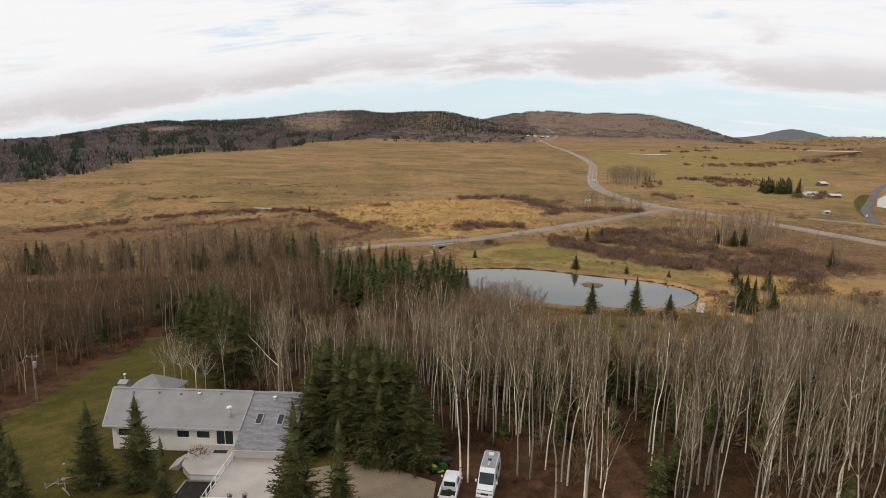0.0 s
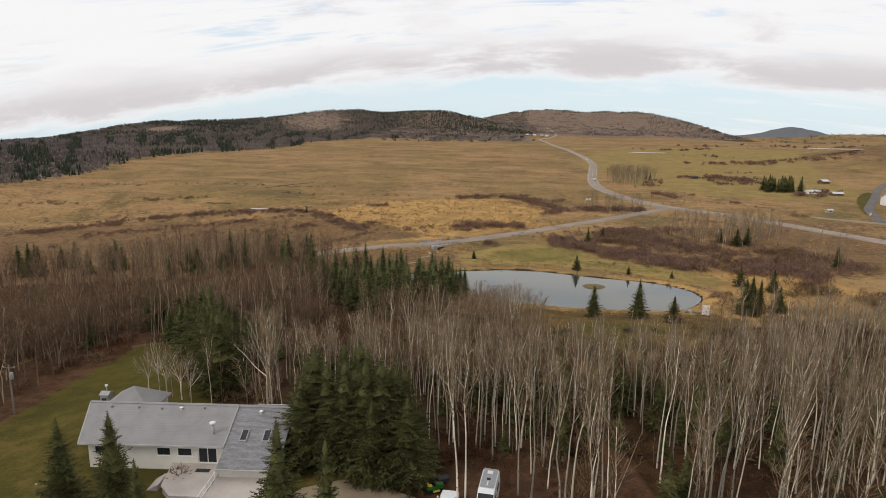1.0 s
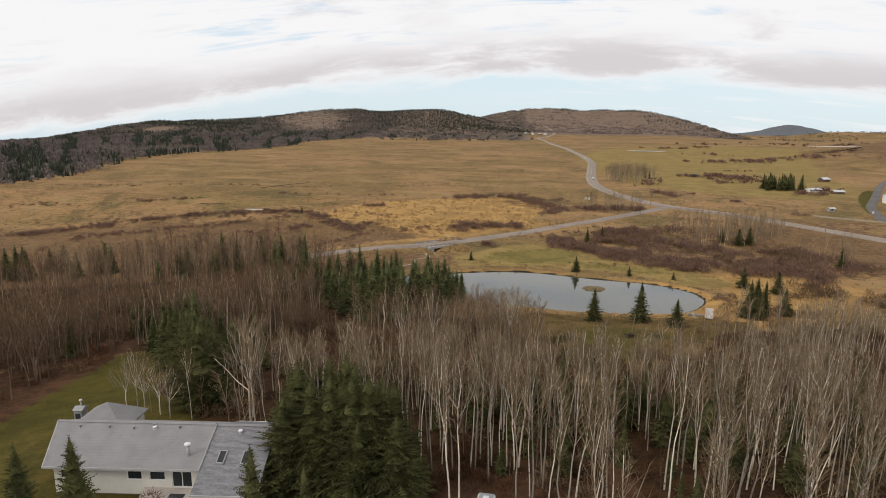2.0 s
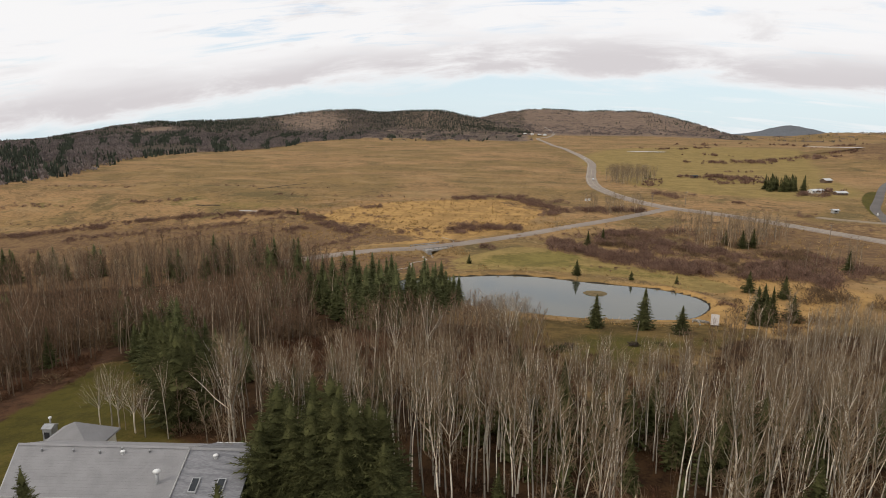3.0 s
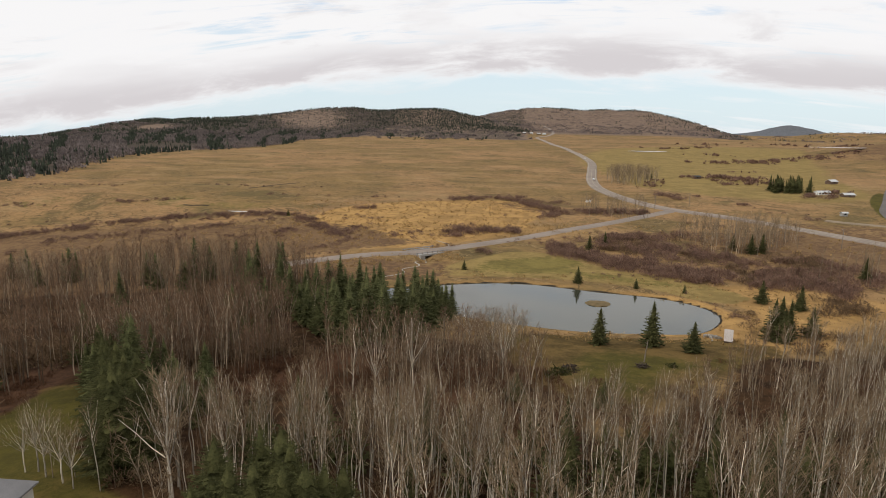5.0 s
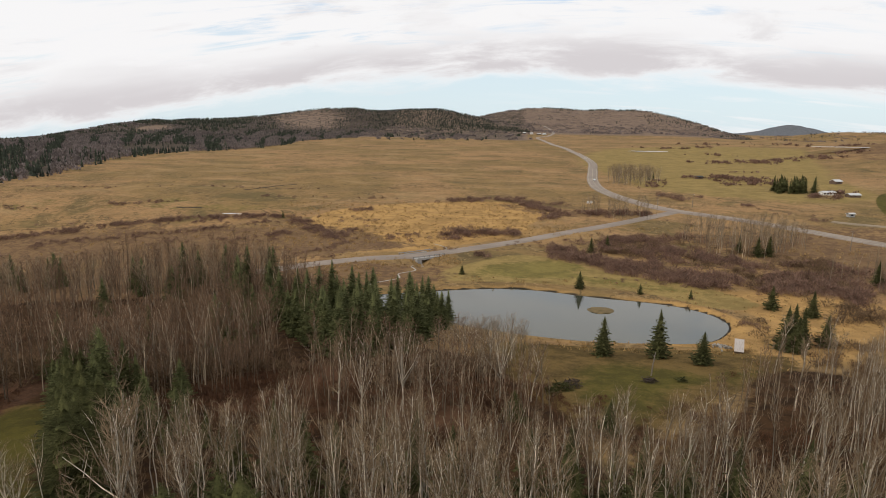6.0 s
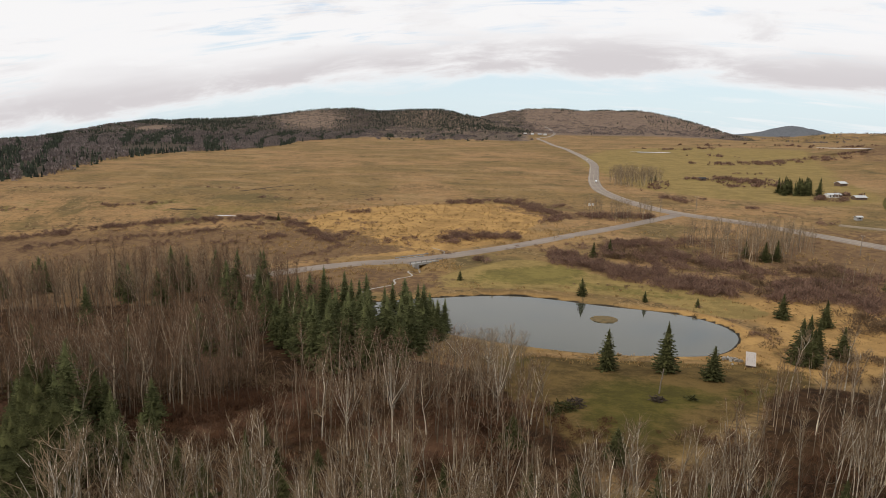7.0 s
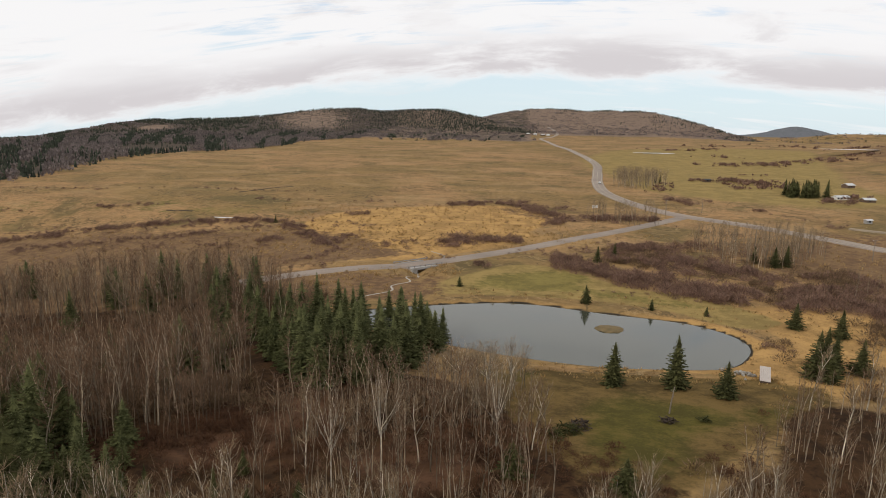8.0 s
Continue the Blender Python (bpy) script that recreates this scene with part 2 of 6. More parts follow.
PALE_WOOD = material("bleached_wood", (0.36, 0.32, 0.26), (0.25, 0.22, 0.18), 0.9, 0.8, 6, stretch=(4, 4, 1))
PLOT_DARK = material("plot_dark", (0.035, 0.029, 0.025), (0.022, 0.018, 0.016), 0.95, 1, 8, bump=0.03)
CREEK_BED = material("icy_creek_bed", (0.40, 0.370, 0.320), (0.240, 0.210, 0.170), 0.6, 0.3, 3)
# earth tone darkened to carry the shadow of the ledges
SHADED_EARTH = material("shaded_earth", (0.085, 0.060, 0.036), (0.050, 0.036, 0.024), 0.95, 0.3, 3, bump=0.03)
STONE = material("field_stone", (0.36, 0.33, 0.29), (0.24, 0.22, 0.19), 0.9, 0.9, 6, bump=0.02, by_piece=0.2)
CONCRETE = material("concrete", (0.40, 0.385, 0.36), (0.31, 0.30, 0.28), 0.9, 0.4, 5)
ICE = material("pond_ice", (0.72, 0.73, 0.74), (0.55, 0.56, 0.57), 0.35, 0.05, 0.8, spec=0.4)
TRIM = material("weathered_trim", (0.46, 0.45, 0.43), (0.38, 0.37, 0.36), 0.6, 0.8, 9)
GREEN_PAINT = material("green_paint", (0.035, 0.13, 0.03), None, 0.4, 1, 6)
YELLOW_PAINT = material("yellow_vinyl", (0.62, 0.48, 0.06), None, 0.5, 1, 6)
RED_PAINT = material("red_barn_paint", (0.22, 0.05, 0.035), None, 0.8, 1, 6)
TIN = material("tin_roof", (0.58, 0.58, 0.57), (0.47, 0.47, 0.46), 0.45, 0.3, 4, metal=0.2)
BROWN = material("brown_siding", (0.16, 0.11, 0.08), None, 0.85, 0.6, 7)


# ---- mesh helpers ----
def part(name, mesh, mat=None, parent=None, label=""):
    """Links one mesh: (verts, faces), or a bmesh, as an object under a thing."""
    me = mesh
    if isinstance(mesh, bmesh.types.BMesh):
        me = bpy.data.meshes.new(name)
        mesh.to_mesh(me)
        mesh.free()
    elif isinstance(mesh, tuple):
        me = bpy.data.meshes.new(name)
        v, f = mesh
        if isinstance(f, np.ndarray):
            fill(me, np.asarray(v, float), f)
        else:
            me.from_pydata([tuple(p) for p in v], [], [tuple(q) for q in f])
    if mat is not None and not me.materials:
        me.materials.append(mat)
    ob = new(name, me)
    ob.parent = parent
    if label:
        ob["label"] = label
    return ob


def fill(me, v, t):
    """Vertices and triangles from arrays."""
    me.vertices.add(len(v))
    me.vertices.foreach_set("co", v.astype(np.float32).ravel())
    k = t.shape[1]
    me.loops.add(t.size)
    me.loops.foreach_set("vertex_index", t.astype(np.int32).ravel())
    me.polygons.add(len(t))
    me.polygons.foreach_set("loop_start", np.arange(0, t.size, k, dtype=np.int32))
    me.update(calc_edges=True)
    me.validate()


def thing(name, x=0.0, y=0.0, z=0.0, turn=0.0, label="", category="", group="", kind=""):
    ob = new(name)
    ob.empty_display_size = 0.2
    ob.matrix_basis = pose(x, y, z, 0, 0, turn)
    return tagged(ob, label, category, group, kind)


def box(x0, x1, y0, y1, z0, z1, bevel=0.0):
    bm = bmesh.new()
    bmesh.ops.create_cube(bm, size=1)
    bmesh.ops.scale(bm, vec=(x1 - x0, y1 - y0, z1 - z0), verts=bm.verts)
    bmesh.ops.translate(bm, vec=((x0 + x1) / 2, (y0 + y1) / 2, (z0 + z1) / 2), verts=bm.verts)
    if bevel:
        bmesh.ops.bevel(bm, geom=bm.edges[:], offset=bevel, segments=2, affect="EDGES")
    return bm


def prism(outline, axis, a, b, bevel=0.0):
    """An outline in two dimensions drawn out from a to b along x, y or z."""
    bm = bmesh.new()
    put = {"x": lambda p, d: (d, p[0], p[1]), "y": lambda p, d: (p[0], d, p[1]), "z": lambda p, d: (p[0], p[1], d)}[axis]
    low, high = [bm.verts.new(put(p, a)) for p in outline], [bm.verts.new(put(p, b)) for p in outline]
    n = len(outline)
    bm.faces.new(low)
    bm.faces.new(high[::-1])
    for i in range(n):
        bm.faces.new((low[i], high[i], high[(i + 1) % n], low[(i + 1) % n]))
    bmesh.ops.recalc_face_normals(bm, faces=bm.faces)
    if bevel:
        bmesh.ops.bevel(bm, geom=bm.edges[:], offset=bevel, segments=2, affect="EDGES")
    return bm


def tube(path, radii, sides=6, close=True):
    """A tapered tube along a path, as arrays."""
    p = np.array(path, float)
    n = len(p)
    way = np.gradient(p, axis=0)
    way /= np.linalg.norm(way, axis=1)[:, None] + 1e-9
    ref = np.where(np.abs(way[:, 2:3]) > 0.9, np.array([[1.0, 0, 0]]), np.array([[0, 0, 1.0]]))
    u = np.cross(way, ref)
    u /= np.linalg.norm(u, axis=1)[:, None] + 1e-9
    v = np.cross(way, u)
    a = np.arange(sides) * 2 * np.pi / sides
    ring = np.cos(a)[None, :, None] * u[:, None] + np.sin(a)[None, :, None] * v[:, None]
    pts = (p[:, None] + ring * np.array(radii, float)[:, None, None]).reshape(-1, 3)
    tris = []
    for i in range(n - 1):
        for k in range(sides):
            a0, a1, b0, b1 = i * sides + k, i * sides + (k + 1) % sides, (i + 1) * sides + k, (i + 1) * sides + (k + 1) % sides
            tris += [(a0, a1, b1), (a0, b1, b0)]
    if close:
        for k in range(1, sides - 1):
            tris.append(((n - 1) * sides, (n - 1) * sides + k, (n - 1) * sides + k + 1))
    return pts, np.array(tris)


def join(pieces):
    vs, ts, at = [], [], 0
    for v, t in pieces:
        vs.append(v)
        ts.append(t + at)
        at += len(v)
    return np.concatenate(vs), np.concatenate(ts)


def planted(variants, places):
    """Many copies in one mesh. places: rows of x, y, z, turn, width, height."""
    at = 0
    rng = np.random.default_rng(5)
    picks = rng.integers(0, len(variants), len(places))
    vs, ts = [], []
    for k, (v, t) in enumerate(variants):
        rows = places[picks == k]
        if not len(rows):
            continue
        c, s = np.cos(rows[:, 3])[:, None], np.sin(rows[:, 3])[:, None]
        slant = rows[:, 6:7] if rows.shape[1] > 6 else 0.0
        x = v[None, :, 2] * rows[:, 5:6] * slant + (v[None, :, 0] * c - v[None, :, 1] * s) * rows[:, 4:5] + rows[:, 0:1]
        y = (v[None, :, 0] * s + v[None, :, 1] * c) * rows[:, 4:5] + rows[:, 1:2]
        z = v[None, :, 2] * rows[:, 5:6] + rows[:, 2:3]
        vs.append(np.stack([x, y, z], -1).reshape(-1, 3))
        ts.append((t[None] + (np.arange(len(rows)) * len(v))[:, None, None] + at).reshape(-1, 3))
        at += len(rows) * len(v)
    return np.concatenate(vs), np.concatenate(ts)


# ---- the lie of the land ----
POND = [(-42, 200), (-34, 207), (-23, 212), (-4, 218.5), (10, 219), (28, 213.5), (46, 209), (55, 202), (58, 193.5),
        (55, 185), (48, 177.5), (35, 175), (21, 174.5), (6, 177), (-10, 182), (-28, 190)]
# hills: centre x, y, half-lengths across and along, turn in degrees, height
HILLS = [(-900, 1000, 260, 500, 20, 4),
         (-1150, 1500, 400, 500, 25, -17),
         (-1050, 1750, 330, 400, 25, 33),
         (-950, 2100, 320, 380, 30, 29),
         (-700, 2450, 320, 320, 60, 63),
         (-330, 2650, 300, 260, 80, 78),
         (0, 3300, 420, 330, 90, 90),
         (330, 3100, 380, 330, 90, 70),
         (700, 3000, 300, 300, 75, 78),
         (1800, 4350, 300, 130, 80, 62),
         (620, 960, 140, 230, 0, 30), (1450, 2850, 420, 250, 0, 29),
         (-1160, 1790, 150, 150, 0, 8), (-600, 2330, 90, 90, 0, 7), (-255, 2640, 70, 90, 0, 6),
         (1000, 2800, 260, 400, 0, -41)]


def smooth(a, b, x):
    t = np.clip((x - a) / (b - a), 0, 1)
    return t * t * (3 - 2 * t)


def closed(points, n):
    """A smooth closed outline through a few points."""
    p = np.array(points, float)
    out = []
    for i in range(len(p)):
        a, b, c, d = p[i - 1], p[i], p[(i + 1) % len(p)], p[(i + 2) % len(p)]
        for k in range(n):
            t = k / n
            out.append(b + 0.5 * t * (c - a + t * (2 * a - 5 * b + 4 * c - d + t * (3 * (b - c) + d - a))))
    return np.array(out)


def inside_distance(x, y, ring):
    """Distance to a closed outline, negative inside."""
    x, y = np.asarray(x, float), np.asarray(y, float)
    best, odd = np.full(x.shape, 1e9), np.zeros(x.shape, bool)
    for (ax, ay), (bx, by) in zip(ring, np.roll(ring, -1, 0)):
        dx, dy = bx - ax, by - ay
        t = np.clip(((x - ax) * dx + (y - ay) * dy) / (dx * dx + dy * dy + 1e-9), 0, 1)
        best = np.minimum(best, np.hypot(x - ax - t * dx, y - ay - t * dy))
        cross = ((ay > y) != (by > y)) & (x < (bx - ax) * (y - ay) / (by - ay + 1e-12) + ax)
        odd ^= cross
    return np.where(odd, -best, best)


RING = closed(POND, 4)


def ripple(x, y, s):
    return (np.sin(x / s + 1.3 * np.sin(y / s * 0.7)) * np.cos(y / s * 0.9 + 1.7 * np.sin(x / s * 0.6 + 2)))


def wood_line(y):
    """The edge of the woods across the pasture."""
    return -418 + 18 * np.sin(y / 90 + 2.5) + 45 * (1 - smooth(400, 700, y))


def ground_rough(x, y):
    x, y = np.asarray(x, float), np.asarray(y, float)
    r = np.hypot(x, y)
    v = y - 0.1 * np.clip(x, -60, 60)
    z = 0.5 + 3.0 * (1 - smooth(66, 135, v)) + 6.5 * (1 - smooth(112, 182, v))
    z = z - 0.085 * np.clip(-x - 48, 0, 190) * (1 - smooth(230, 430, y))
    z = z + 0.013 * np.clip(r - 300, 0, 900) + 0.006 * np.clip(r - 1200, 0, 1300)
    z = z + ripple(x, y, 60) * 0.7 * smooth(240, 420, r) + ripple(x, y, 230) * 2.2 * smooth(420, 900, r)
    z = z - 0.05 * np.clip(-x - 800, 0, 5000)
    high = 0.0 * z
    for cx, cy, a, b, turn, h in HILLS:
        c, s = math.cos(math.radians(turn)), math.sin(math.radians(turn))
        u, v = ((x - cx) * c - (y - cy) * s) / a, ((x - cx) * s + (y - cy) * c) / b
        high = high + h * np.exp(-(u * u + v * v))
    knolls = (ripple(x, y, 95) * 5.5 + ripple(x + 50, y, 41) * 3.2) * smooth(8, 40, high) * smooth(900, 1700, r)
    z = z + high + knolls
    return z


def ground(x, y):
    z = ground_rough(x, y)
    near = (np.asarray(x) > -90) & (np.asarray(x) < 100) & (np.asarray(y) > 130) & (np.asarray(y) < 270)
    d = np.full(np.shape(z), 50.0)
    if np.any(near):
        d[near] = inside_distance(np.asarray(x)[near], np.asarray(y)[near], RING)
    ditch = 1.7 * np.exp(-((np.asarray(x) + 30 + 0.15 * (np.asarray(y) - 255)) / 2.6) ** 2) * (1 - smooth(6, 14, np.abs(np.asarray(y) - 255)))
    z = z - ditch
    bank = np.clip(d * 0.35, -1.2, 0.7)
    return np.where(d < 14, bank + (z - bank) * smooth(1, 14, d), z)


def at_ground(x, y):
    return float(ground(np.array([float(x)]), np.array([float(y)]))[0])


def soft_ellipse(x, y, cx, cy, a, b, turn=0.0, blur=0.25):
    c, s = math.cos(radians(turn)), math.sin(radians(turn))
    u, v = ((x - cx) * c + (y - cy) * s) / a, (-(x - cx) * s + (y - cy) * c) / b
    return 1 - smooth(1 - blur, 1 + blur, np.sqrt(u * u + v * v))


def soft_ring(x, y, points, blur):
    return 1 - smooth(-blur, blur, inside_distance(x, y, closed(points, 3)))


WOOD_LEFT = [(-77, 60), (-74, 78), (-78, 104), (-79, 122), (-66, 130), (-60, 150), (-42, 156), (-44, 190), (-62, 218), (-84, 235), (-112, 239), (-150, 230), (-215, 212), (-240, 120), (-160, 50)]
STAND = [(-42, 84), (-24, 79), (-6, 76), (2, 71), (7, 58), (14, 50), (60, 48), (95, 60), (98, 105), (94, 155), (78, 160), (66, 148), (54, 130), (42, 116), (28, 107), (8, 99), (-12, 98), (-38, 97)]
MIXED = [(-60, 104), (-40, 97), (-24, 102), (-10, 106), (8, 104), (10, 114), (5, 138), (-6, 150), (-16, 156), (-30, 146), (-58, 148), (-66, 130)]


GREEN_STRIP = [(207, 390), (226, 438), (254, 492), (282, 534), (278, 514), (246, 458), (215, 396)]
GOLDEN = [(-103, 345), (-100, 368), (-88, 388), (-64, 405), (-36, 416), (-7, 424), (16, 406), (20, 372), (9, 337), (-4, 312), (-22, 284), (-36, 270), (-60, 275), (-82, 314)]


def build_ground():
    """One sheet from under the camera to the horizon, finer where it is seen."""
    az = np.concatenate([np.arange(-54, 42, 0.30), np.arange(42, 306, 6.0)])
    r = [0.0, 6.0, 12.0, 18.0, 23.0, 28.0]
    while r[-1] < 270:
        r.append(r[-1] + 1.5)
    while r[-1] < 4850:
        r.append(r[-1] * 1.0165)
    r = np.array(r[1:])
    rr, aa = np.meshgrid(r, np.radians(az), indexing="ij")
    x, y = (rr * np.sin(aa)).ravel(), (rr * np.cos(aa)).ravel()
    z = ground(x, y)
    n, k = len(r), len(az)
    i, j = np.meshgrid(np.arange(n - 1), np.arange(k), indexing="ij")
    j2 = (j + 1) % k
    quads = np.stack([i * k + j, i * k + j2, (i + 1) * k + j2, (i + 1) * k + j], -1).reshape(-1, 4)
    me = bpy.data.meshes.new("ground")
    hub = np.array([[0, 0, at_ground(0, 0)]])
    v = np.concatenate([np.stack([x, y, z], -1), hub])
    fan = np.stack([np.arange(k), (np.arange(k) + 1) % k, np.full(k, len(x))], -1)
    tris = np.concatenate([quads[:, [0, 1, 2]], quads[:, [0, 2, 3]], fan[:, [1, 0, 2]]])
    fill(me, v, tris)
    me.materials.append(GRASSLAND)
    x, y, z = v.T
    dist = np.hypot(x, y)
    zone = {}
    pond = np.full(x.shape, 60.0)
    near = (x > -110) & (x < 120) & (y > 120) & (y < 290)
    pond[near] = inside_distance(x[near], y[near], RING)
    zone["gold"] = np.clip(soft_ring(x, y, GOLDEN, 7) + 0.6 * soft_ellipse(x, y, 68, 178, 36, 20, 30, 0.5) + 0.62 * soft_ellipse(x, y, 84, 212, 36, 16, -12, 0.5)
                           + 0.5 * (1 - smooth(1.2, 4.5, pond)) + 0.45 * soft_ellipse(x, y, -30, 238, 30, 8, 25) + 0.5 * soft_ellipse(x, y, -20, 300, 60, 14, 38), 0, 1)
    zone["green"] = np.clip(soft_ring(x, y, [(-24, 226), (-4, 262), (14, 268), (37, 243), (53, 236), (66, 224), (72, 212), (60, 204), (40, 220), (10, 226)], 4) + soft_ellipse(x, y, 300, 950, 190, 420, -16) * (1 - smooth(-30, 40, x - 0.37 * y - 60)) + 0.6 * soft_ellipse(x, y, 190, 560, 90, 120, 0), 0, 1)
    zone["olive"] = np.clip(0.8 * soft_ellipse(x, y, 8, 245, 24, 13, 30, 0.6) + 0.6 * soft_ellipse(x, y, 40, 229, 26, 6, -20, 0.7) + 0.36 * soft_ellipse(x, y, -235, 385, 110, 26, 14, 0.6) + 0.42 * soft_ellipse(x, y, -150, 374, 46, 12, 10, 0.6) + 0.3 * soft_ellipse(x, y, -90, 450, 60, 24, 10, 0.7), 0, 1)
    slope_left = smooth(5, -30, x - wood_line(y)) * smooth(330, 400, y)
    back = smooth(1560, 1680, y + 90 * np.sin(x / 170)) * smooth(40, -20, x - 0.02 * y)
    right_hill = smooth(2300, 2500, y) * smooth(-50, 20, x) * (1 - smooth(900, 1100, x))
    zone["hill"] = np.clip(right_hill + back + smooth(1100, 1900, x) * smooth(2500, 3200, y) * 0.6, 0, 1)
    clearing = 0.6 * soft_ellipse(x, y, -690, 2130, 150, 320, 12, 0.7) + soft_ellipse(x, y, -470, 870, 26, 75, 0, 0.4) + soft_ellipse(x, y, -960, 1640, 50, 60, 0, 0.5)
    zone["hill"] = np.clip(zone["hill"] + clearing, 0, 1)
    far_knob = 1 - smooth(150, 380, np.hypot(x - 1820, y - 4350))
    zone["wood"] = np.clip(np.maximum(slope_left, back * 0.55) * (1 - clearing), 0, 1)
    # the farthest hills take the blue-grey of the haze
    zone["heath"] = np.clip(far_knob + smooth(1150, 1500, x) * smooth(3400, 3900, y), 0, 1)
    zone["brush"] = np.clip(soft_ellipse(x, y, -135, 222, 120, 30, 4, 0.4) +  0.5 * soft_ring(x, y, [(26, 300), (60, 262), (100, 222), (140, 236), (150, 300), (96, 330), (50, 320)], 6) + 0.8 * soft_ellipse(x, y, -200, 290, 150, 40, 8, 0.5)
                            + 0.8 * soft_ellipse(x, y, -105, 300, 50, 20, -6) + 0.6 * soft_ellipse(x, y, -90, 268, 60, 12, 14) + 0.5 * soft_ellipse(x, y, 30, 400, 40, 26, -20)
                            + 0.5 * soft_ellipse(x, y, 170, 330, 40, 40, 0) + 0.85 * soft_ellipse(x, y, 140, 288, 34, 50, 30, 0.5) + 0.75 * soft_ellipse(x, y, 640, 900, 200, 330, -12, 0.5), 0, 1)
    zone["lawn"] = np.clip(soft_ring(x, y, [(-73, 36), (-71, 76), (-76, 104), (-75, 120), (-62, 113), (-52, 97), (-38, 88), (-20, 76), (-18, 36)], 3)
                           + soft_ring(x, y, [(4, 118), (2, 160), (30, 168), (60, 164), (50, 146), (35, 130), (22, 116)], 7)
                           + 0.4 * (1 - smooth(9, 15, pond)) * smooth(5, 9, pond), 0, 1)
    zone["fresh"] = np.clip(0.62 * soft_ring(x, y, [(-73, 36), (-71, 76), (-76, 104), (-75, 120), (-62, 113), (-52, 97), (-38, 88), (-20, 76), (-18, 36)], 5) + soft_ellipse(x, y, -66, 100, 7, 16, -5, 0.4) + soft_ring(x, y, GREEN_STRIP, 2.5) + 0.62 * soft_ellipse(x, y, 22, 138, 11, 22, -12, 0.7) + 0.55 * soft_ellipse(x, y, 2, 163, 9, 7, 0, 0.7) + 0.45 * soft_ellipse(x, y, 46, 146, 16, 9, 15, 0.7), 0, 1)
    zone["litter"] = np.clip(soft_ring(x + 13, y, WOOD_LEFT, 5) * (1 - smooth(196, 222, y)) + soft_ring(x, y, [(-66, 130), (-58, 150), (-42, 154), (-44, 190), (-62, 214), (-92, 212), (-104, 150)], 5) + soft_ring(x, y, [(-62, 116), (-54, 103), (-42, 91), (-30, 84), (-22, 75), (8, 74), (9, 110), (2, 136), (-8, 156), (-44, 160), (-66, 130)], 6) + soft_ring(x, y, STAND, 6) + 0.8 * soft_ring(x, y, [(26, 106), (44, 104), (56, 128), (64, 150), (50, 150), (37, 128)], 5) + soft_ring(x, y, [(-60, 110), (-40, 97), (-24, 102), (-10, 106), (6, 104), (6, 114), (1, 138), (-6, 150), (-16, 156), (-30, 146), (-58, 148), (-66, 130)], 5) + soft_ellipse(x, y, -2, 66, 14, 14, 0) + soft_ellipse(x, y, -76, 127, 12, 9, 20, 0.4) + soft_ellipse(x, y, -38, 99, 16, 8, 10) + 0.5 * soft_ellipse(x, y, 30, 112, 30, 8, 12, 0.6) + 0.42 * soft_ellipse(x, y, 12, 122, 9, 8, 0, 0.7)
                             + smooth(66, 50, y) * smooth(-12, -4, x) + smooth(44, 30, y), 0, 1)
    zone["red"] = np.clip(0.9 * soft_ellipse(x, y, -80, 88, 10, 52, 4, 0.4) + 0.7 * soft_ellipse(x, y, 3, 65, 11, 8, 0, 0.6) + 0.6 * soft_ellipse(x, y, -34, 132, 16, 10, 30, 0.6) + 0.5 * soft_ellipse(x, y, 30, 58, 20, 12, 0, 0.6) + 0.8 * soft_ellipse(x, y, 14.5, 70, 2.0, 13, 6, 0.5) + 0.5 * soft_ellipse(x, y, 3, 72, 9, 3, 0, 0.5) + 0.7 * soft_ellipse(x, y, -8, 121, 9, 12, 0, 0.5)
                          + 0.5 * soft_ellipse(x, y, -30, 118, 14, 5, 0, 0.5), 0, 1)
    zone["mud"] = (1 - smooth(0.2, 1.2, pond)) * 0.8
    for name, values in zone.items():
        layer = me.attributes.new(name, "FLOAT", "POINT")
        layer.data.foreach_set("value", values.astype(np.float32))
    me.polygons.foreach_set("use_smooth", np.ones(len(me.polygons), bool))
    return tagged(new("ground", me), "rolling dry autumn grassland with lawns, meadow and wooded hills", "ground", kind="structure")


build_ground()

# the pond
water = bmesh.new()
outline = closed(POND, 6)
middle = outline.mean(0)
water.faces.new([water.verts.new((*(middle + (p - middle) * 1.06), 0.0)) for p in outline])
tagged(part("water", water, WATER), "still grey pond mirroring the cloudy sky", "pond", kind="structure")


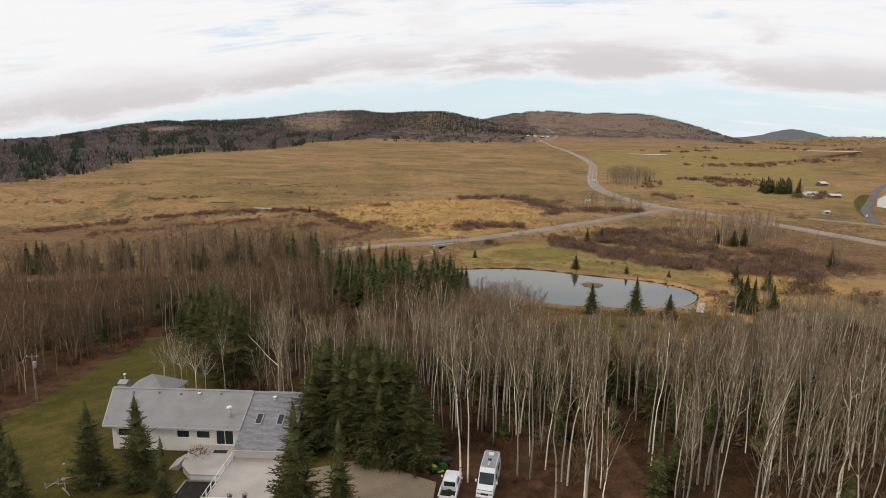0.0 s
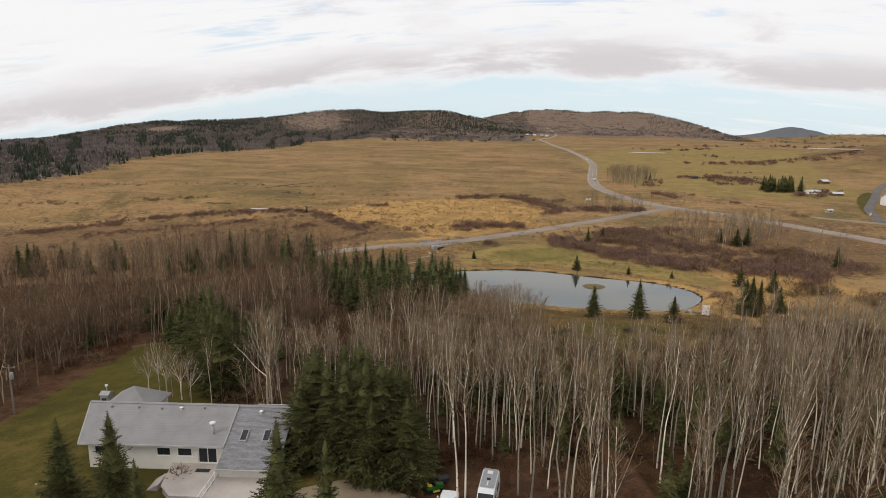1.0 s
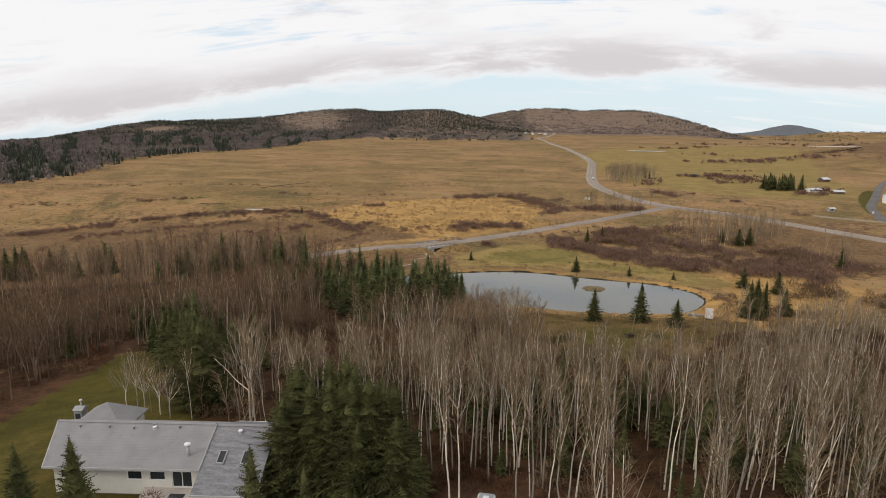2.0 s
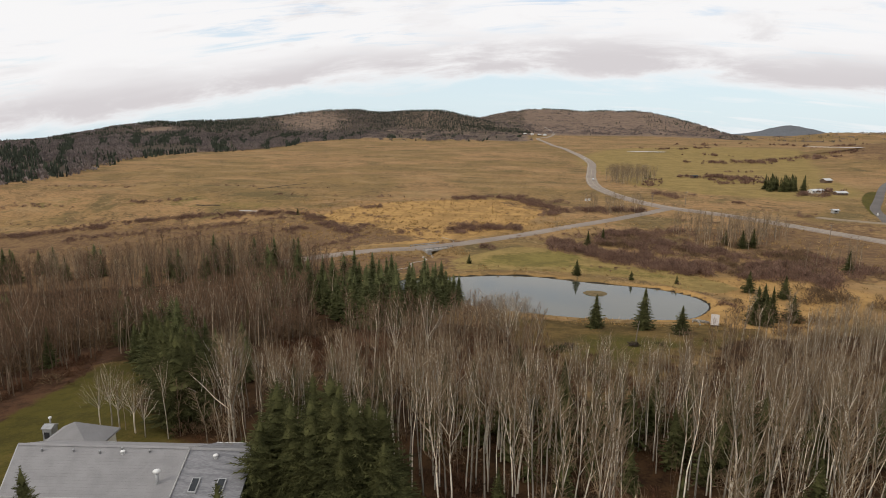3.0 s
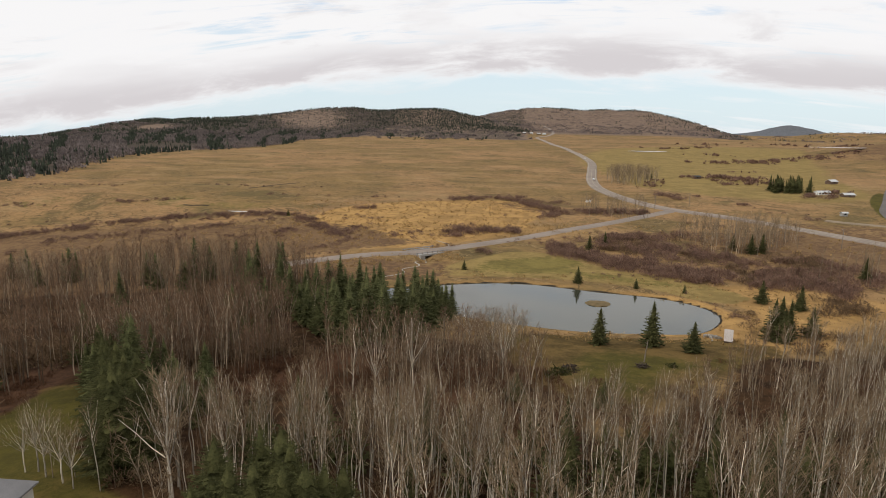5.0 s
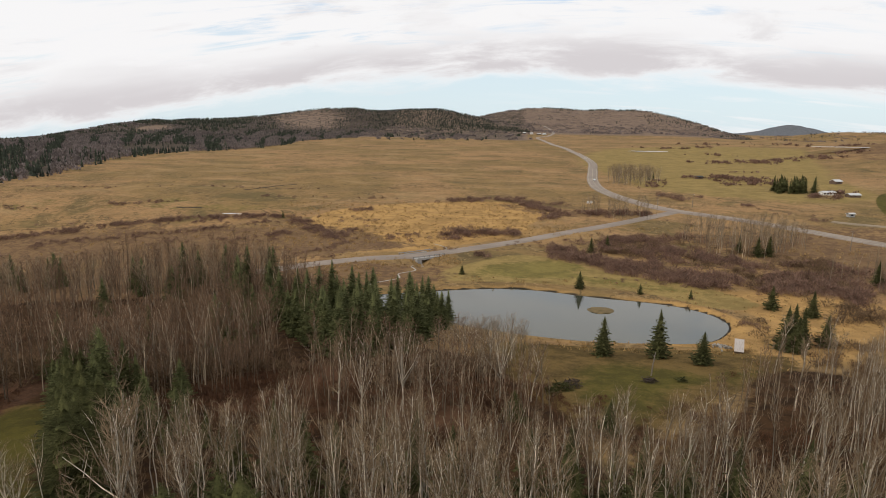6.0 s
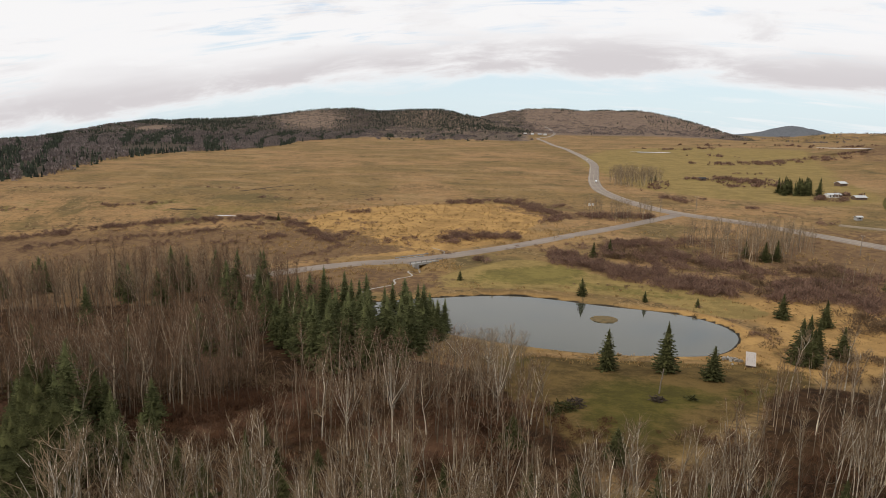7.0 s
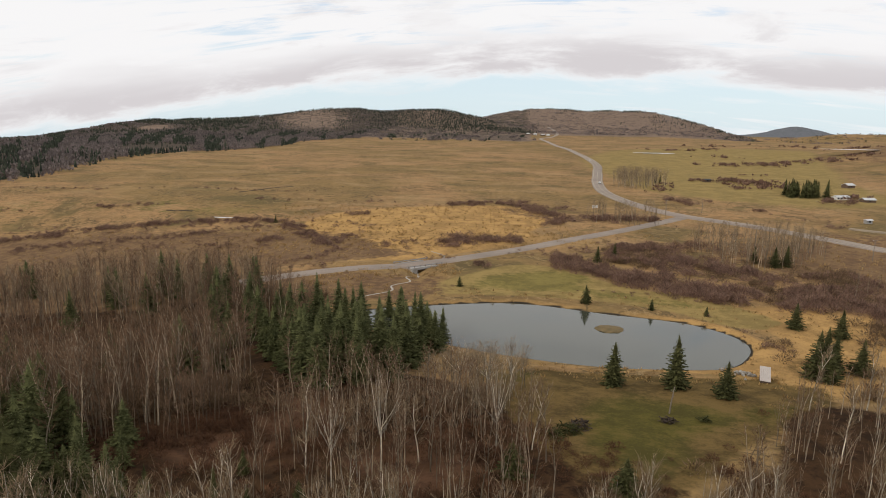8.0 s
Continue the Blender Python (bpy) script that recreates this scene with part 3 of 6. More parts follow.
def strip(points, width, lift=0.12, step=6.0, lateral=(-0.5, 0.5), land=ground_rough):
    """A draped band along a smooth open line."""
    p = np.array(points, float)
    dense = []
    for i in range(len(p) - 1):
        a, b, c, d = p[max(i - 1, 0)], p[i], p[i + 1], p[min(i + 2, len(p) - 1)]
        m = max(2, int(np.linalg.norm(c - b) / step))
        for k in range(m):
            t = k / m
            dense.append(b + 0.5 * t * (c - a + t * (2 * a - 5 * b + 4 * c - d + t * (3 * (b - c) + d - a))))
    dense = np.array(dense + [p[-1]])
    way = np.gradient(dense, axis=0)
    way /= np.linalg.norm(way, axis=1)[:, None]
    side = np.stack([way[:, 1], -way[:, 0]], -1)
    cols = np.linspace(lateral[0], lateral[1], 4) * width
    q = dense[:, None] + side[:, None] * cols[None, :, None]
    base = land(dense[:, 0], dense[:, 1])
    high = np.stack([np.maximum(base, land(q[:, c, 0], q[:, c, 1])) for c in range(4)], 1)
    z = high.max(1, keepdims=True) + lift + 0.0002 * np.hypot(dense[:, 0], dense[:, 1])[:, None] + np.zeros((1, 4))
    top = np.concatenate([q, z[..., None]], -1)
    left, right = top[:, :1].copy(), top[:, -1:].copy()
    left[..., :2] -= side[:, None] * 1.6
    right[..., :2] += side[:, None] * 1.6
    left[..., 2] -= 1.2
    right[..., 2] -= 1.2
    rows = np.concatenate([left, top, right], 1)
    n, k = rows.shape[:2]
    quads = [(i * k + j, (i + 1) * k + j, (i + 1) * k + j + 1, i * k + j + 1) for i in range(n - 1) for j in range(k - 1)]
    return rows.reshape(-1, 3), np.array(quads)[:, ::-1]


SIDE_ROAD = [(-86, 237), (-80, 240.5), (-64, 248.5), (-34, 259.5), (-2, 289), (28, 322), (58, 354), (96, 398)]
HIGHWAY = [(225, 190), (190, 262), (166, 308), (142, 346), (121, 374), (96, 402), (83, 432), (73, 475), (69.5, 528), (75, 606), (87, 702), (99, 824), (99, 1063), (88, 1430), (76, 1905), (120, 2200), (160, 2500), (135, 2700)]
tagged(part("road", strip(SIDE_ROAD, 6.2, 0.25), ASPHALT), "worn pale grey side road with gravel shoulders", "road", kind="structure")
highway = tagged(part("road", strip(HIGHWAY, 8.5, 0.35), ASPHALT), "grey two-lane highway winding up the valley", "road", kind="structure")
part("verge_line", strip(HIGHWAY, 0.35, 0.40, 6.0, (10.2, 11.2)), LINE, highway, "pale edge line")
part("verge_line", strip(HIGHWAY, 0.35, 0.40, 6.0, (-11.2, -10.2)), LINE, highway, "pale edge line")
part("centre_line", strip(HIGHWAY, 0.3, 0.40), LINE, highway, "faded yellow centre line")
tagged(part("road", strip([(170, 376), (180, 369), (196, 361), (212, 346), (238, 318)], 5, 0.2), GRAVEL), "pale gravel farm lane", "road", kind="structure")
tagged(part("road", strip([(200, 362), (208, 382), (217, 405), (226, 424), (250, 465), (306, 562), (351, 628)], 4.6, 0.25), DARK_ASPHALT), "grey paved farm drive curving past the machine shed", "road", kind="structure")
tagged(part("driveway", (lambda q: ([(x, y, at_ground(x, y) + 0.10) for x, y in q] + [(x, y, at_ground(x, y) - 0.3) for x, y in q],
       [tuple(range(len(q)))] + [(i, i + len(q), (i + 1) % len(q) + len(q), (i + 1) % len(q)) for i in range(len(q))]))(
       [(-25, 46), (-25, 62), (-18, 66), (-15.5, 66.6), (-10.5, 64.6), (-6.9, 63.2), (-6.6, 46)]), GRAVEL), "beige gravel driveway between the spruces", "driveway", kind="structure")


# ---- plants ----
def spike(a, b, r):
    """A thin tapering twig."""
    a, b = np.asarray(a, float), np.asarray(b, float)
    d = (b - a) / (np.linalg.norm(b - a) + 1e-9)
    u = np.cross(d, (0.3, 0.5, 0.81))
    u /= np.linalg.norm(u) + 1e-9
    v = np.cross(d, u)
    return np.array([a + u * r, a - u * r * 0.5 + v * r * 0.87, a - u * r * 0.5 - v * r * 0.87, b]), np.array([(0, 1, 3), (1, 2, 3), (2, 0, 3)])


def bare_tree(seed, limbs=16, twigs=7, sides=6, start=0.42, thick=0.0013):
    """A leafless aspen in units of its height: a trunk with its forks and limbs, and the crown of twigs."""
    rng = np.random.default_rng(seed)
    n = 8
    t = np.linspace(0, 1, n)
    lean = rng.normal(0, 0.022, 2)
    bend = rng.normal(0, 0.016, (n, 2)).cumsum(0) * t[:, None]
    path = np.column_stack([lean[0] * t ** 1.5 + bend[:, 0], lean[1] * t ** 1.5 + bend[:, 1], t])
    wood_, out = [tube(path, 0.0074 * (1 - 0.86 * t ** 0.9), sides)], []
    for i in range(limbs):
        h = start + (0.95 - start) * ((i + rng.random()) / limbs)
        base = np.array([np.interp(h, t, path[:, k]) for k in range(3)])
        fork = i % 9 == 4
        turn, up = rng.random() * 6.283, rng.uniform(1.15, 1.38) if fork else rng.uniform(0.7, 1.25)
        length = (1.0 - h) * rng.uniform(0.7, 0.95) if fork else max(0.05, (0.065 + 0.115 * (1 - abs(h - 0.65) * 2.0)) * rng.uniform(0.6, 1.3))
        flat = np.array([math.cos(turn), math.sin(turn)])
        s = np.linspace(0, 1, 3)
        limb = np.column_stack([base[0] + flat[0] * length * math.cos(up) * s, base[1] + flat[1] * length * math.cos(up) * s,
                                base[2] + length * (math.sin(up) * s + 0.2 * s * s)])
        limb[1:] += rng.normal(0, 0.007, (2, 3))
        r0 = 0.0092 * (1 - 0.90 * h ** 0.9) * (0.75 if fork else 0.46) + 0.0006
        (wood_ if fork or i % 3 == 1 else out).append(tube(limb, r0 * np.array([1, 0.65, 0.22]), 3, False))
        for _ in range(twigs + 4 * fork):
            s0 = rng.uniform(0.2, 1)
            a = np.array([np.interp(s0, s, limb[:, k]) for k in range(3)])
            d = np.array([*(flat * 0.5 + rng.normal(0, 0.55, 2)), rng.uniform(0.6, 1.8)])
            d *= rng.uniform(0.04, 0.12) / np.linalg.norm(d)
            out.append(spike(a, a + d, thick))
    return join(wood_), join(out)


def broad_tree(seed):
    """A leafless tree with a rounded head: limbs fan from a short trunk and break up into twigs. In units of its height."""
    rng = np.random.default_rng(seed)
    wood_, out = [tube([(0, 0, 0), (0.008, 0, 0.2), (0, 0.008, 0.45)], [0.013, 0.011, 0.008], 6)], []
    for i in range(11):
        turn, tilt, h = i * 2.4 + rng.uniform(-0.4, 0.4), rng.uniform(0.1, 0.85), rng.uniform(0.34, 0.46)
        length = (0.98 - h) * (1 - 0.18 * tilt)
        d = np.array([math.cos(turn) * math.sin(tilt), math.sin(turn) * math.sin(tilt), math.cos(tilt)])
        s = np.linspace(0, 1, 4)
        limb = np.array([0, 0, h]) + d * length * s[:, None] + np.array([0, 0, 0.06]) * (s * s)[:, None] + rng.normal(0, 0.008, (4, 3)) * s[:, None]
        wood_.append(tube(limb, 0.0062 * np.array([1, 0.7, 0.42, 0.12]), 4, False))
        for j in range(8):
            a = np.array([np.interp(rng.uniform(0.3, 0.98), s, limb[:, k]) for k in range(3)])
            e = d * 0.7 + rng.normal(0, 0.42, 3) + (0, 0, 0.35)
            e *= rng.uniform(0.10, 0.20) / np.linalg.norm(e)
            (wood_ if j < 3 else out).append(tube([a, a + e * 0.55, a + e], [0.0022, 0.0015, 0.0005], 3, False))
            for _ in range(4):
                q = a + e * rng.uniform(0.3, 1)
                f = e + rng.normal(0, 0.07, 3)
                out.append(spike(q, q + f * rng.uniform(0.3, 0.6), 0.0011))
    return join(wood_), join(out)


def spruce(seed, whorls=30, around=14, blades=4, wide=0.2):
    """A spruce in units of its height: trunk, and a crown of drooping fronds with jagged edges."""
    rng = np.random.default_rng(seed)
    trunk = tube([(0, 0, -0.01), (0.004, 0, 0.5), (0, 0, 0.99)], [0.014, 0.008, 0.001], 6)
    vs, ts = [], []
    at = 0
    for i in range(whorls):
        h = 0.05 + 0.93 * (i / (whorls - 1)) ** 0.92
        reach = wide * ((1 - h) ** 0.82 + 0.012) * rng.uniform(0.86, 1.12)
        count = max(5, int(around * (0.45 + 0.55 * (1 - h))))
        for k in range(count):
            turn = 6.283 * (k + rng.uniform(-0.4, 0.4)) / count + i * 1.7
            length = reach * rng.uniform(0.68, 1.22)
            droop = rng.uniform(0.10, 0.42) * (1 - h * 0.7)
            c, s = math.cos(turn), math.sin(turn)
            spine = []
            for q in np.linspace(0, 1, blades + 1):
                rad = length * q
                spine.append((c * rad, s * rad, h + 0.018 - droop * length * q + 0.16 * length * q * q * rng.uniform(0.2, 1)))
            spine = np.array(spine)
            half = length * rng.uniform(0.22, 0.34)
            for b in range(blades):
                p, q = spine[b], spine[b + 1]
                w0 = half * (1 - 0.72 * b / blades)
                tip = p + (q - p) * 1.35
                for sgn in (-1, 1):
                    edge = p + (q - p) * rng.uniform(0.5, 1.3) + sgn * w0 * np.array([-s, c, 0]) + np.array([0, 0, -rng.uniform(0.1, 0.6) * w0])
                    under = p + np.array([0, 0, -0.45 * w0])
                    vs += [p, tip, edge, under]
                    ts += [(at, at + 1, at + 2), (at + 3, at + 2, at + 1)] if b % 2 == 0 else [(at, at + 1, at + 2)]
                    at += 4
    for h in np.linspace(0.05, 0.86, 11):
        rad = 0.62 * wide * (1 - h) ** 0.85 * rng.uniform(0.7, 1.2, 9)
        ang = np.arange(9) * 6.283 / 9 + rng.random()
        vs += [np.array([math.cos(q) * w_, math.sin(q) * w_, h + rng.uniform(-0.03, 0.02)]) for q, w_ in zip(ang, rad)] + [np.array([0, 0, h + 0.13])]
        ts += [(at + k, at + (k + 1) % 9, at + 9) for k in range(9)]
        at += 10
    return trunk, (np.array(vs), np.array(ts))


def fine_spruce(seed, whorls=40, around=17, blades=6, wide=0.24):
    """A spruce seen from near: fronds with feathery side shoots."""
    rng = np.random.default_rng(seed)
    trunk = tube([(0, 0, -0.01), (0.004, 0, 0.5), (0, 0, 0.99)], [0.014, 0.008, 0.001], 7)
    vs, ts, at = [], [], 0
    for i in range(whorls):
        h = 0.04 + 0.945 * (i / (whorls - 1)) ** 0.92
        reach = wide * ((1 - h) ** 0.80 + 0.010) * rng.uniform(0.84, 1.1)
        count = max(5, int(around * (0.42 + 0.58 * (1 - h))))
        for k in range(count):
            turn = 6.283 * (k + rng.uniform(-0.45, 0.45)) / count + i * 1.7
            length = reach * rng.uniform(0.62, 1.22)
            droop = rng.uniform(0.05, 0.42) * (1 - h * 0.8)
            lift = rng.uniform(0.05, 0.3)
            c, s = math.cos(turn), math.sin(turn)
            q = np.linspace(0.12, 1, blades + 1)
            spine = np.column_stack([c * length * q, s * length * q, h + 0.012 - droop * length * q + lift * length * q * q])
            half = length * rng.uniform(0.20, 0.30)
            for b in range(blades):
                p, e = spine[b], spine[b + 1]
                w0 = half * (1 - 0.75 * b / blades)
                for sgn in (-1, 1):
                    edge = p + (e - p) * rng.uniform(0.9, 1.9) + sgn * w0 * np.array([-s, c, 0]) + np.array([0, 0, rng.uniform(-0.45, 0.08) * w0])
                    vs += [p + np.array([0, 0, -0.004]), p + (e - p) * 0.85, edge]
                    ts.append((at, at + 1, at + 2))
                    at += 3
                vs += [p + np.array([-s, c, 0]) * w0 * 0.16, p - np.array([-s, c, 0]) * w0 * 0.16, e + (e - p) * 0.4]
                ts.append((at, at + 1, at + 2))
                at += 3
    for h in np.linspace(0.05, 0.86, 11):
        rad = 0.62 * wide * (1 - h) ** 0.85 * rng.uniform(0.7, 1.2, 9)
        ang = np.arange(9) * 6.283 / 9 + rng.random()
        vs += [np.array([math.cos(q) * w_, math.sin(q) * w_, h + rng.uniform(-0.03, 0.02)]) for q, w_ in zip(ang, rad)] + [np.array([0, 0, h + 0.13])]
        ts += [(at + k, at + (k + 1) % 9, at + 9) for k in range(9)]
        at += 10
    return trunk, (np.array(vs), np.array(ts))


def shrub(seed, stems=7, twigs=2, spread=0.5):
    """A many-stemmed leafless shrub in units of its height: stems, twigs, and a rounded haze of fine shoots."""
    rng = np.random.default_rng(seed)
    out = []
    for _ in range(stems):
        turn, tilt, length = rng.random() * 6.283, rng.uniform(0.05, 0.95) * spread * 1.5, rng.uniform(0.6, 1.0)
        flat = np.array([math.cos(turn), math.sin(turn)])
        s = np.linspace(0, 1, 3)
        foot = rng.normal(0, 0.12, 2)
        path = np.column_stack([foot[0] + flat[0] * math.sin(tilt) * length * s, foot[1] + flat[1] * math.sin(tilt) * length * s, math.cos(tilt) * length * s ** 0.9])
        path[1:] += rng.normal(0, 0.03, (2, 3))
        out.append(spike(path[0], path[1] * 0.4 + path[2] * 0.6, 0.02))
        for _ in range(twigs):
            s0 = rng.uniform(0.35, 0.95)
            a = np.array([np.interp(s0, s, path[:, k]) for k in range(3)])
            d = np.array([*rng.normal(0, 0.5, 2), rng.uniform(0.2, 1.0)])
            d *= rng.uniform(0.15, 0.32) / np.linalg.norm(d)
            out.append(spike(a, a + d, 0.013))
    for _ in range(96):
        turn, rise = rng.random() * 6.283, math.asin(rng.uniform(0.02, 1.0))
        d = np.array([math.cos(turn) * math.cos(rise), math.sin(turn) * math.cos(rise), math.sin(rise)])
        a = d * rng.uniform(0.30, 0.58) * (1.0, 1.0, 1.05) + (0, 0, 0.10)
        b = a + (d + (0, 0, 0.5) + rng.normal(0, 0.35, 3)) * rng.uniform(0.10, 0.24)
        side = np.cross(d, rng.normal(0, 1, 3))
        side *= rng.uniform(0.014, 0.032) / (np.linalg.norm(side) + 1e-9)
        out.append((np.array([a + side, a - side, b]), np.array([(0, 1, 2)])))
    return join(out)


def far_spruce(seed):
    """A small ragged conifer for the distant hills, in units of its height."""
    rng = np.random.default_rng(seed)
    vs, ts, at = [], [], 0
    for z0, z1, rad in ((0.02, 0.66, 0.19), (0.42, 1.02, 0.125)):
        k = 5
        a = np.arange(k) * 6.283 / k + rng.random()
        rr = rad * rng.uniform(0.65, 1.25, k)
        vs += [(math.cos(q) * w_, math.sin(q) * w_, z0 + rng.uniform(-0.04, 0.05)) for q, w_ in zip(a, rr)] + [(0, 0, z1)]
        ts += [(at + i, at + (i + 1) % k, at + k) for i in range(k)]
        at += k + 1
    return np.array(vs), np.array(ts)


def far_bare(seed):
    """A leafless crown for the distant hills: a rounded haze of upright shoots."""
    rng = np.random.default_rng(seed)
    vs, ts = [], []
    for i in range(12):
        turn, rise = rng.random() * 6.283, math.asin(rng.uniform(0.0, 1.0))
        out = np.array([math.cos(turn) * math.cos(rise) * 0.40, math.sin(turn) * math.cos(rise) * 0.40, 0.5 * math.sin(rise)])
        a = out * rng.uniform(0.45, 0.9) + (0, 0, rng.uniform(0.05, 0.30))
        b = a + (out * 0.5 + (0, 0, 0.30)) * rng.uniform(0.5, 1.1)
        side = np.array([-math.sin(turn + rng.normal(0, 0.8)), math.cos(turn + rng.normal(0, 0.8)), 0]) * rng.uniform(0.06, 0.13)
        vs += [a + side, a - side, b]
        ts.append((3 * i, 3 * i + 1, 3 * i + 2))
    return np.array(vs), np.array(ts)


def scatter(rng, ring, count, keep=None):
    """Random places inside an outline."""
    ring = closed(ring, 3)
    lo, hi = ring.min(0), ring.max(0)
    got = np.zeros((0, 2))
    while len(got) < count:
        p = lo + (hi - lo) * rng.random((count * 4, 2))
        p = p[inside_distance(p[:, 0], p[:, 1], ring) < 0]
        if keep is not None:
            p = p[rng.random(len(p)) < keep(p[:, 0], p[:, 1])]
        got = np.concatenate([got, p])
    return got[:count]


rng = np.random.default_rng(11)
ASPENS = [bare_tree(s, 21, 6, 5, 0.50) for s in range(100, 108)]
THIN_ASPENS = [bare_tree(s, 14, 5, 4, 0.3, 0.0021) for s in range(120, 128)]


def grown(xy, low, high, rng, wide=(0.85, 1.15)):
    h = rng.uniform(0, 1, len(xy)) * (np.asarray(high) - np.asarray(low)) + low
    z = ground(xy[:, 0], xy[:, 1]) - 0.05
    return np.column_stack([xy, z, rng.random(len(xy)) * 6.283, h * rng.uniform(*wide, len(xy)), h])


def off_trail(x, y):
    open_path = np.abs(x - 14 - 0.1 * (y - 60)) < 2.4
    parked = (x > -9) & (x < 3.5) & (y < 73)
    return np.where((open_path & (y < 84)) | parked, 0.0, 1.0)


def stand_height(y):
    return 16.5 - 5.2 * smooth(60, 98, y)


stand = scatter(rng, STAND, 800, lambda x, y: off_trail(x, y) * np.where((y > 112) & (x < 40), 0.5, 1.0) * np.where(y < 72, 0.46, 1.0))
tall = stand_height(stand[:, 1]) * (1 - 0.22 * smooth(32, 62, stand[:, 0])) * (1 - 0.12 * smooth(-14, -34, stand[:, 0]))
rows = grown(stand, tall * 0.80, tall * 1.12, rng)
rows = rows[np.argsort(rows[:, 1] + np.abs(rows[:, 0] - 8) * 0.35)]
front = [(-4.2, 63.6, 18.5), (-3.4, 63.9, 18.0), (2.2, 66, 17.5), (3.6, 65.3, 18.5), (7.2, 65.5, 17), (9.6, 62.5, 17), (11.2, 66.4, 16.5), (5.2, 72.5, 17.5), (-0.8, 73, 17), (18.6, 74, 16), (23, 66, 17.5), (-7.5, 75, 16), (-6, 77, 15.5), (-5, 74.5, 16.5), (-8.5, 79, 15), (-3, 76, 16), (-9, 76.5, 14), (-2, 78, 15)]
rows = np.concatenate([np.array([[x, y, at_ground(x, y) - 0.05, x * 7 % 6.28, h * 0.95, h] for x, y, h in front]), rows])


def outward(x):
    """Lean grows away from x = 8, copying the slant of a wide lens."""
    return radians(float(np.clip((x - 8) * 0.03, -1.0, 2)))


aspen_models = []
for v, (trunk, crown) in enumerate(ASPENS):
    tm, cm = bpy.data.meshes.new("trunk"), bpy.data.meshes.new("crown")
    fill(tm, *trunk), fill(cm, *crown)
    tm.materials.append(BARK), cm.materials.append(PALE_TWIG)
    aspen_models.append((tm, cm))
for i, (x, y, z, turn, wide, high) in enumerate(rows[:290]):
    tree = thing("aspen_tree", x, y, z, 0, "tall leafless aspen with white bark in a dense stand", "tree", "aspens in the stand")
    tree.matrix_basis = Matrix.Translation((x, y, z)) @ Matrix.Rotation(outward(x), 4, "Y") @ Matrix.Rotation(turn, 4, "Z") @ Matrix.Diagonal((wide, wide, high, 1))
    tm, cm = aspen_models[i % len(aspen_models)]
    part("trunk", tm, None, tree, "white bark with dark scars")
    part("crown", cm, None, tree)
rest = rows[290:]
young = scatter(rng, STAND, 220, lambda x, y: off_trail(x, y) * np.where(y > 100, 0.4, 1.0))


def wood(name, label, variants, places, bark=BARK, twig=TWIG):
    """The rest of a wood, trunks and twigs, as one thing that nobody could count."""
    root = thing(name, label=label, category="woodland", kind="stuff")
    tagged(part("trunks", planted([a for a, _ in variants], places), bark, root), kind="stuff")
    tagged(part("twigs", planted([b for _, b in variants], places), twig, root), kind="stuff")
    return root


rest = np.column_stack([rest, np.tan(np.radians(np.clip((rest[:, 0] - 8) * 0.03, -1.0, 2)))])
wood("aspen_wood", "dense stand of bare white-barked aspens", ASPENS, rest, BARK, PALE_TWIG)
wood("sapling_wood", "thin dark saplings between the aspens", THIN_ASPENS, grown(young, 3.5, 8.0, rng, (0.7, 1.1)), GREY_BARK)
thin_models = []
for trunk, crown in [bare_tree(s, 22, 14, 5, 0.25, 0.0019) for s in range(140, 144)]:
    tm, cm = bpy.data.meshes.new("trunk"), bpy.data.meshes.new("crown")
    fill(tm, *trunk), fill(cm, *crown)
    tm.materials.append(BARK), cm.materials.append(PALE_TWIG)
    thin_models.append((tm, cm))
by_house = np.array([(-49, 86), (-46.4, 86.2), (-29.5, 76), (-31, 77), (-27, 79), (-33, 80), (-35.5, 82), (-31.5, 83)])
wood("aspen_clump", "pale leafless trees standing behind the house", THIN_ASPENS, grown(by_house, 6.5, 9.0, rng, (1.05, 1.45)), WOOD_BARK, PALE_TWIG)
broad_models = []
for trunk, crown in [broad_tree(s) for s in range(150, 153)]:
    tm, cm = bpy.data.meshes.new("trunk"), bpy.data.meshes.new("crown")
    fill(tm, *trunk), fill(cm, *crown)
    tm.materials.append(BARK), cm.materials.append(PALE_TWIG)
    broad_models.append((tm, cm))
for i, (x, y, high, broad) in enumerate([(-12.7, 116.8, 13, 0.62), (1.2, 124, 11.5, 0.8), (-17.5, 112, 12.5, 0.6), (-1, 148, 9, 1.1), (3, 152, 8.5, 1.2), (-6, 151, 9, 1.1), (-1, 157, 7.5, 1.3), (-32.5, 82, 14, 0.8), (-47, 85, 7.5, 1.0), (-45, 84, 6.8, 0.9), (-52, 87.5, 8.2, 0.95), (-50, 86.2, 7.2, 1.05), (-53.6, 87.4, 7.0, 0.9)]):
    tree = thing("poplar_tree", x, y, at_ground(x, y) - 0.05, i * 77, "leafless poplar with a rounded head of pale twigs", "tree", "round-headed bare trees")
    tree.scale = (high * broad, high * broad, high)
    part("trunk", broad_models[i % 3][0], None, tree)
    part("crown", broad_models[i % 3][1], None, tree)
specimens = [(-8.5, 120, 9, 1.5), (-15, 114, 10, 1.2), (-22, 116, 11, 1.4), (6, 126, 9, 1.6), (-34, 86, 14, 1.3), (-31, 80, 15, 1.2), (46, 128, 11, 1.2), (52, 150, 11, 1.2), (62, 152, 11, 1.3), (57, 140, 10, 1.3)]
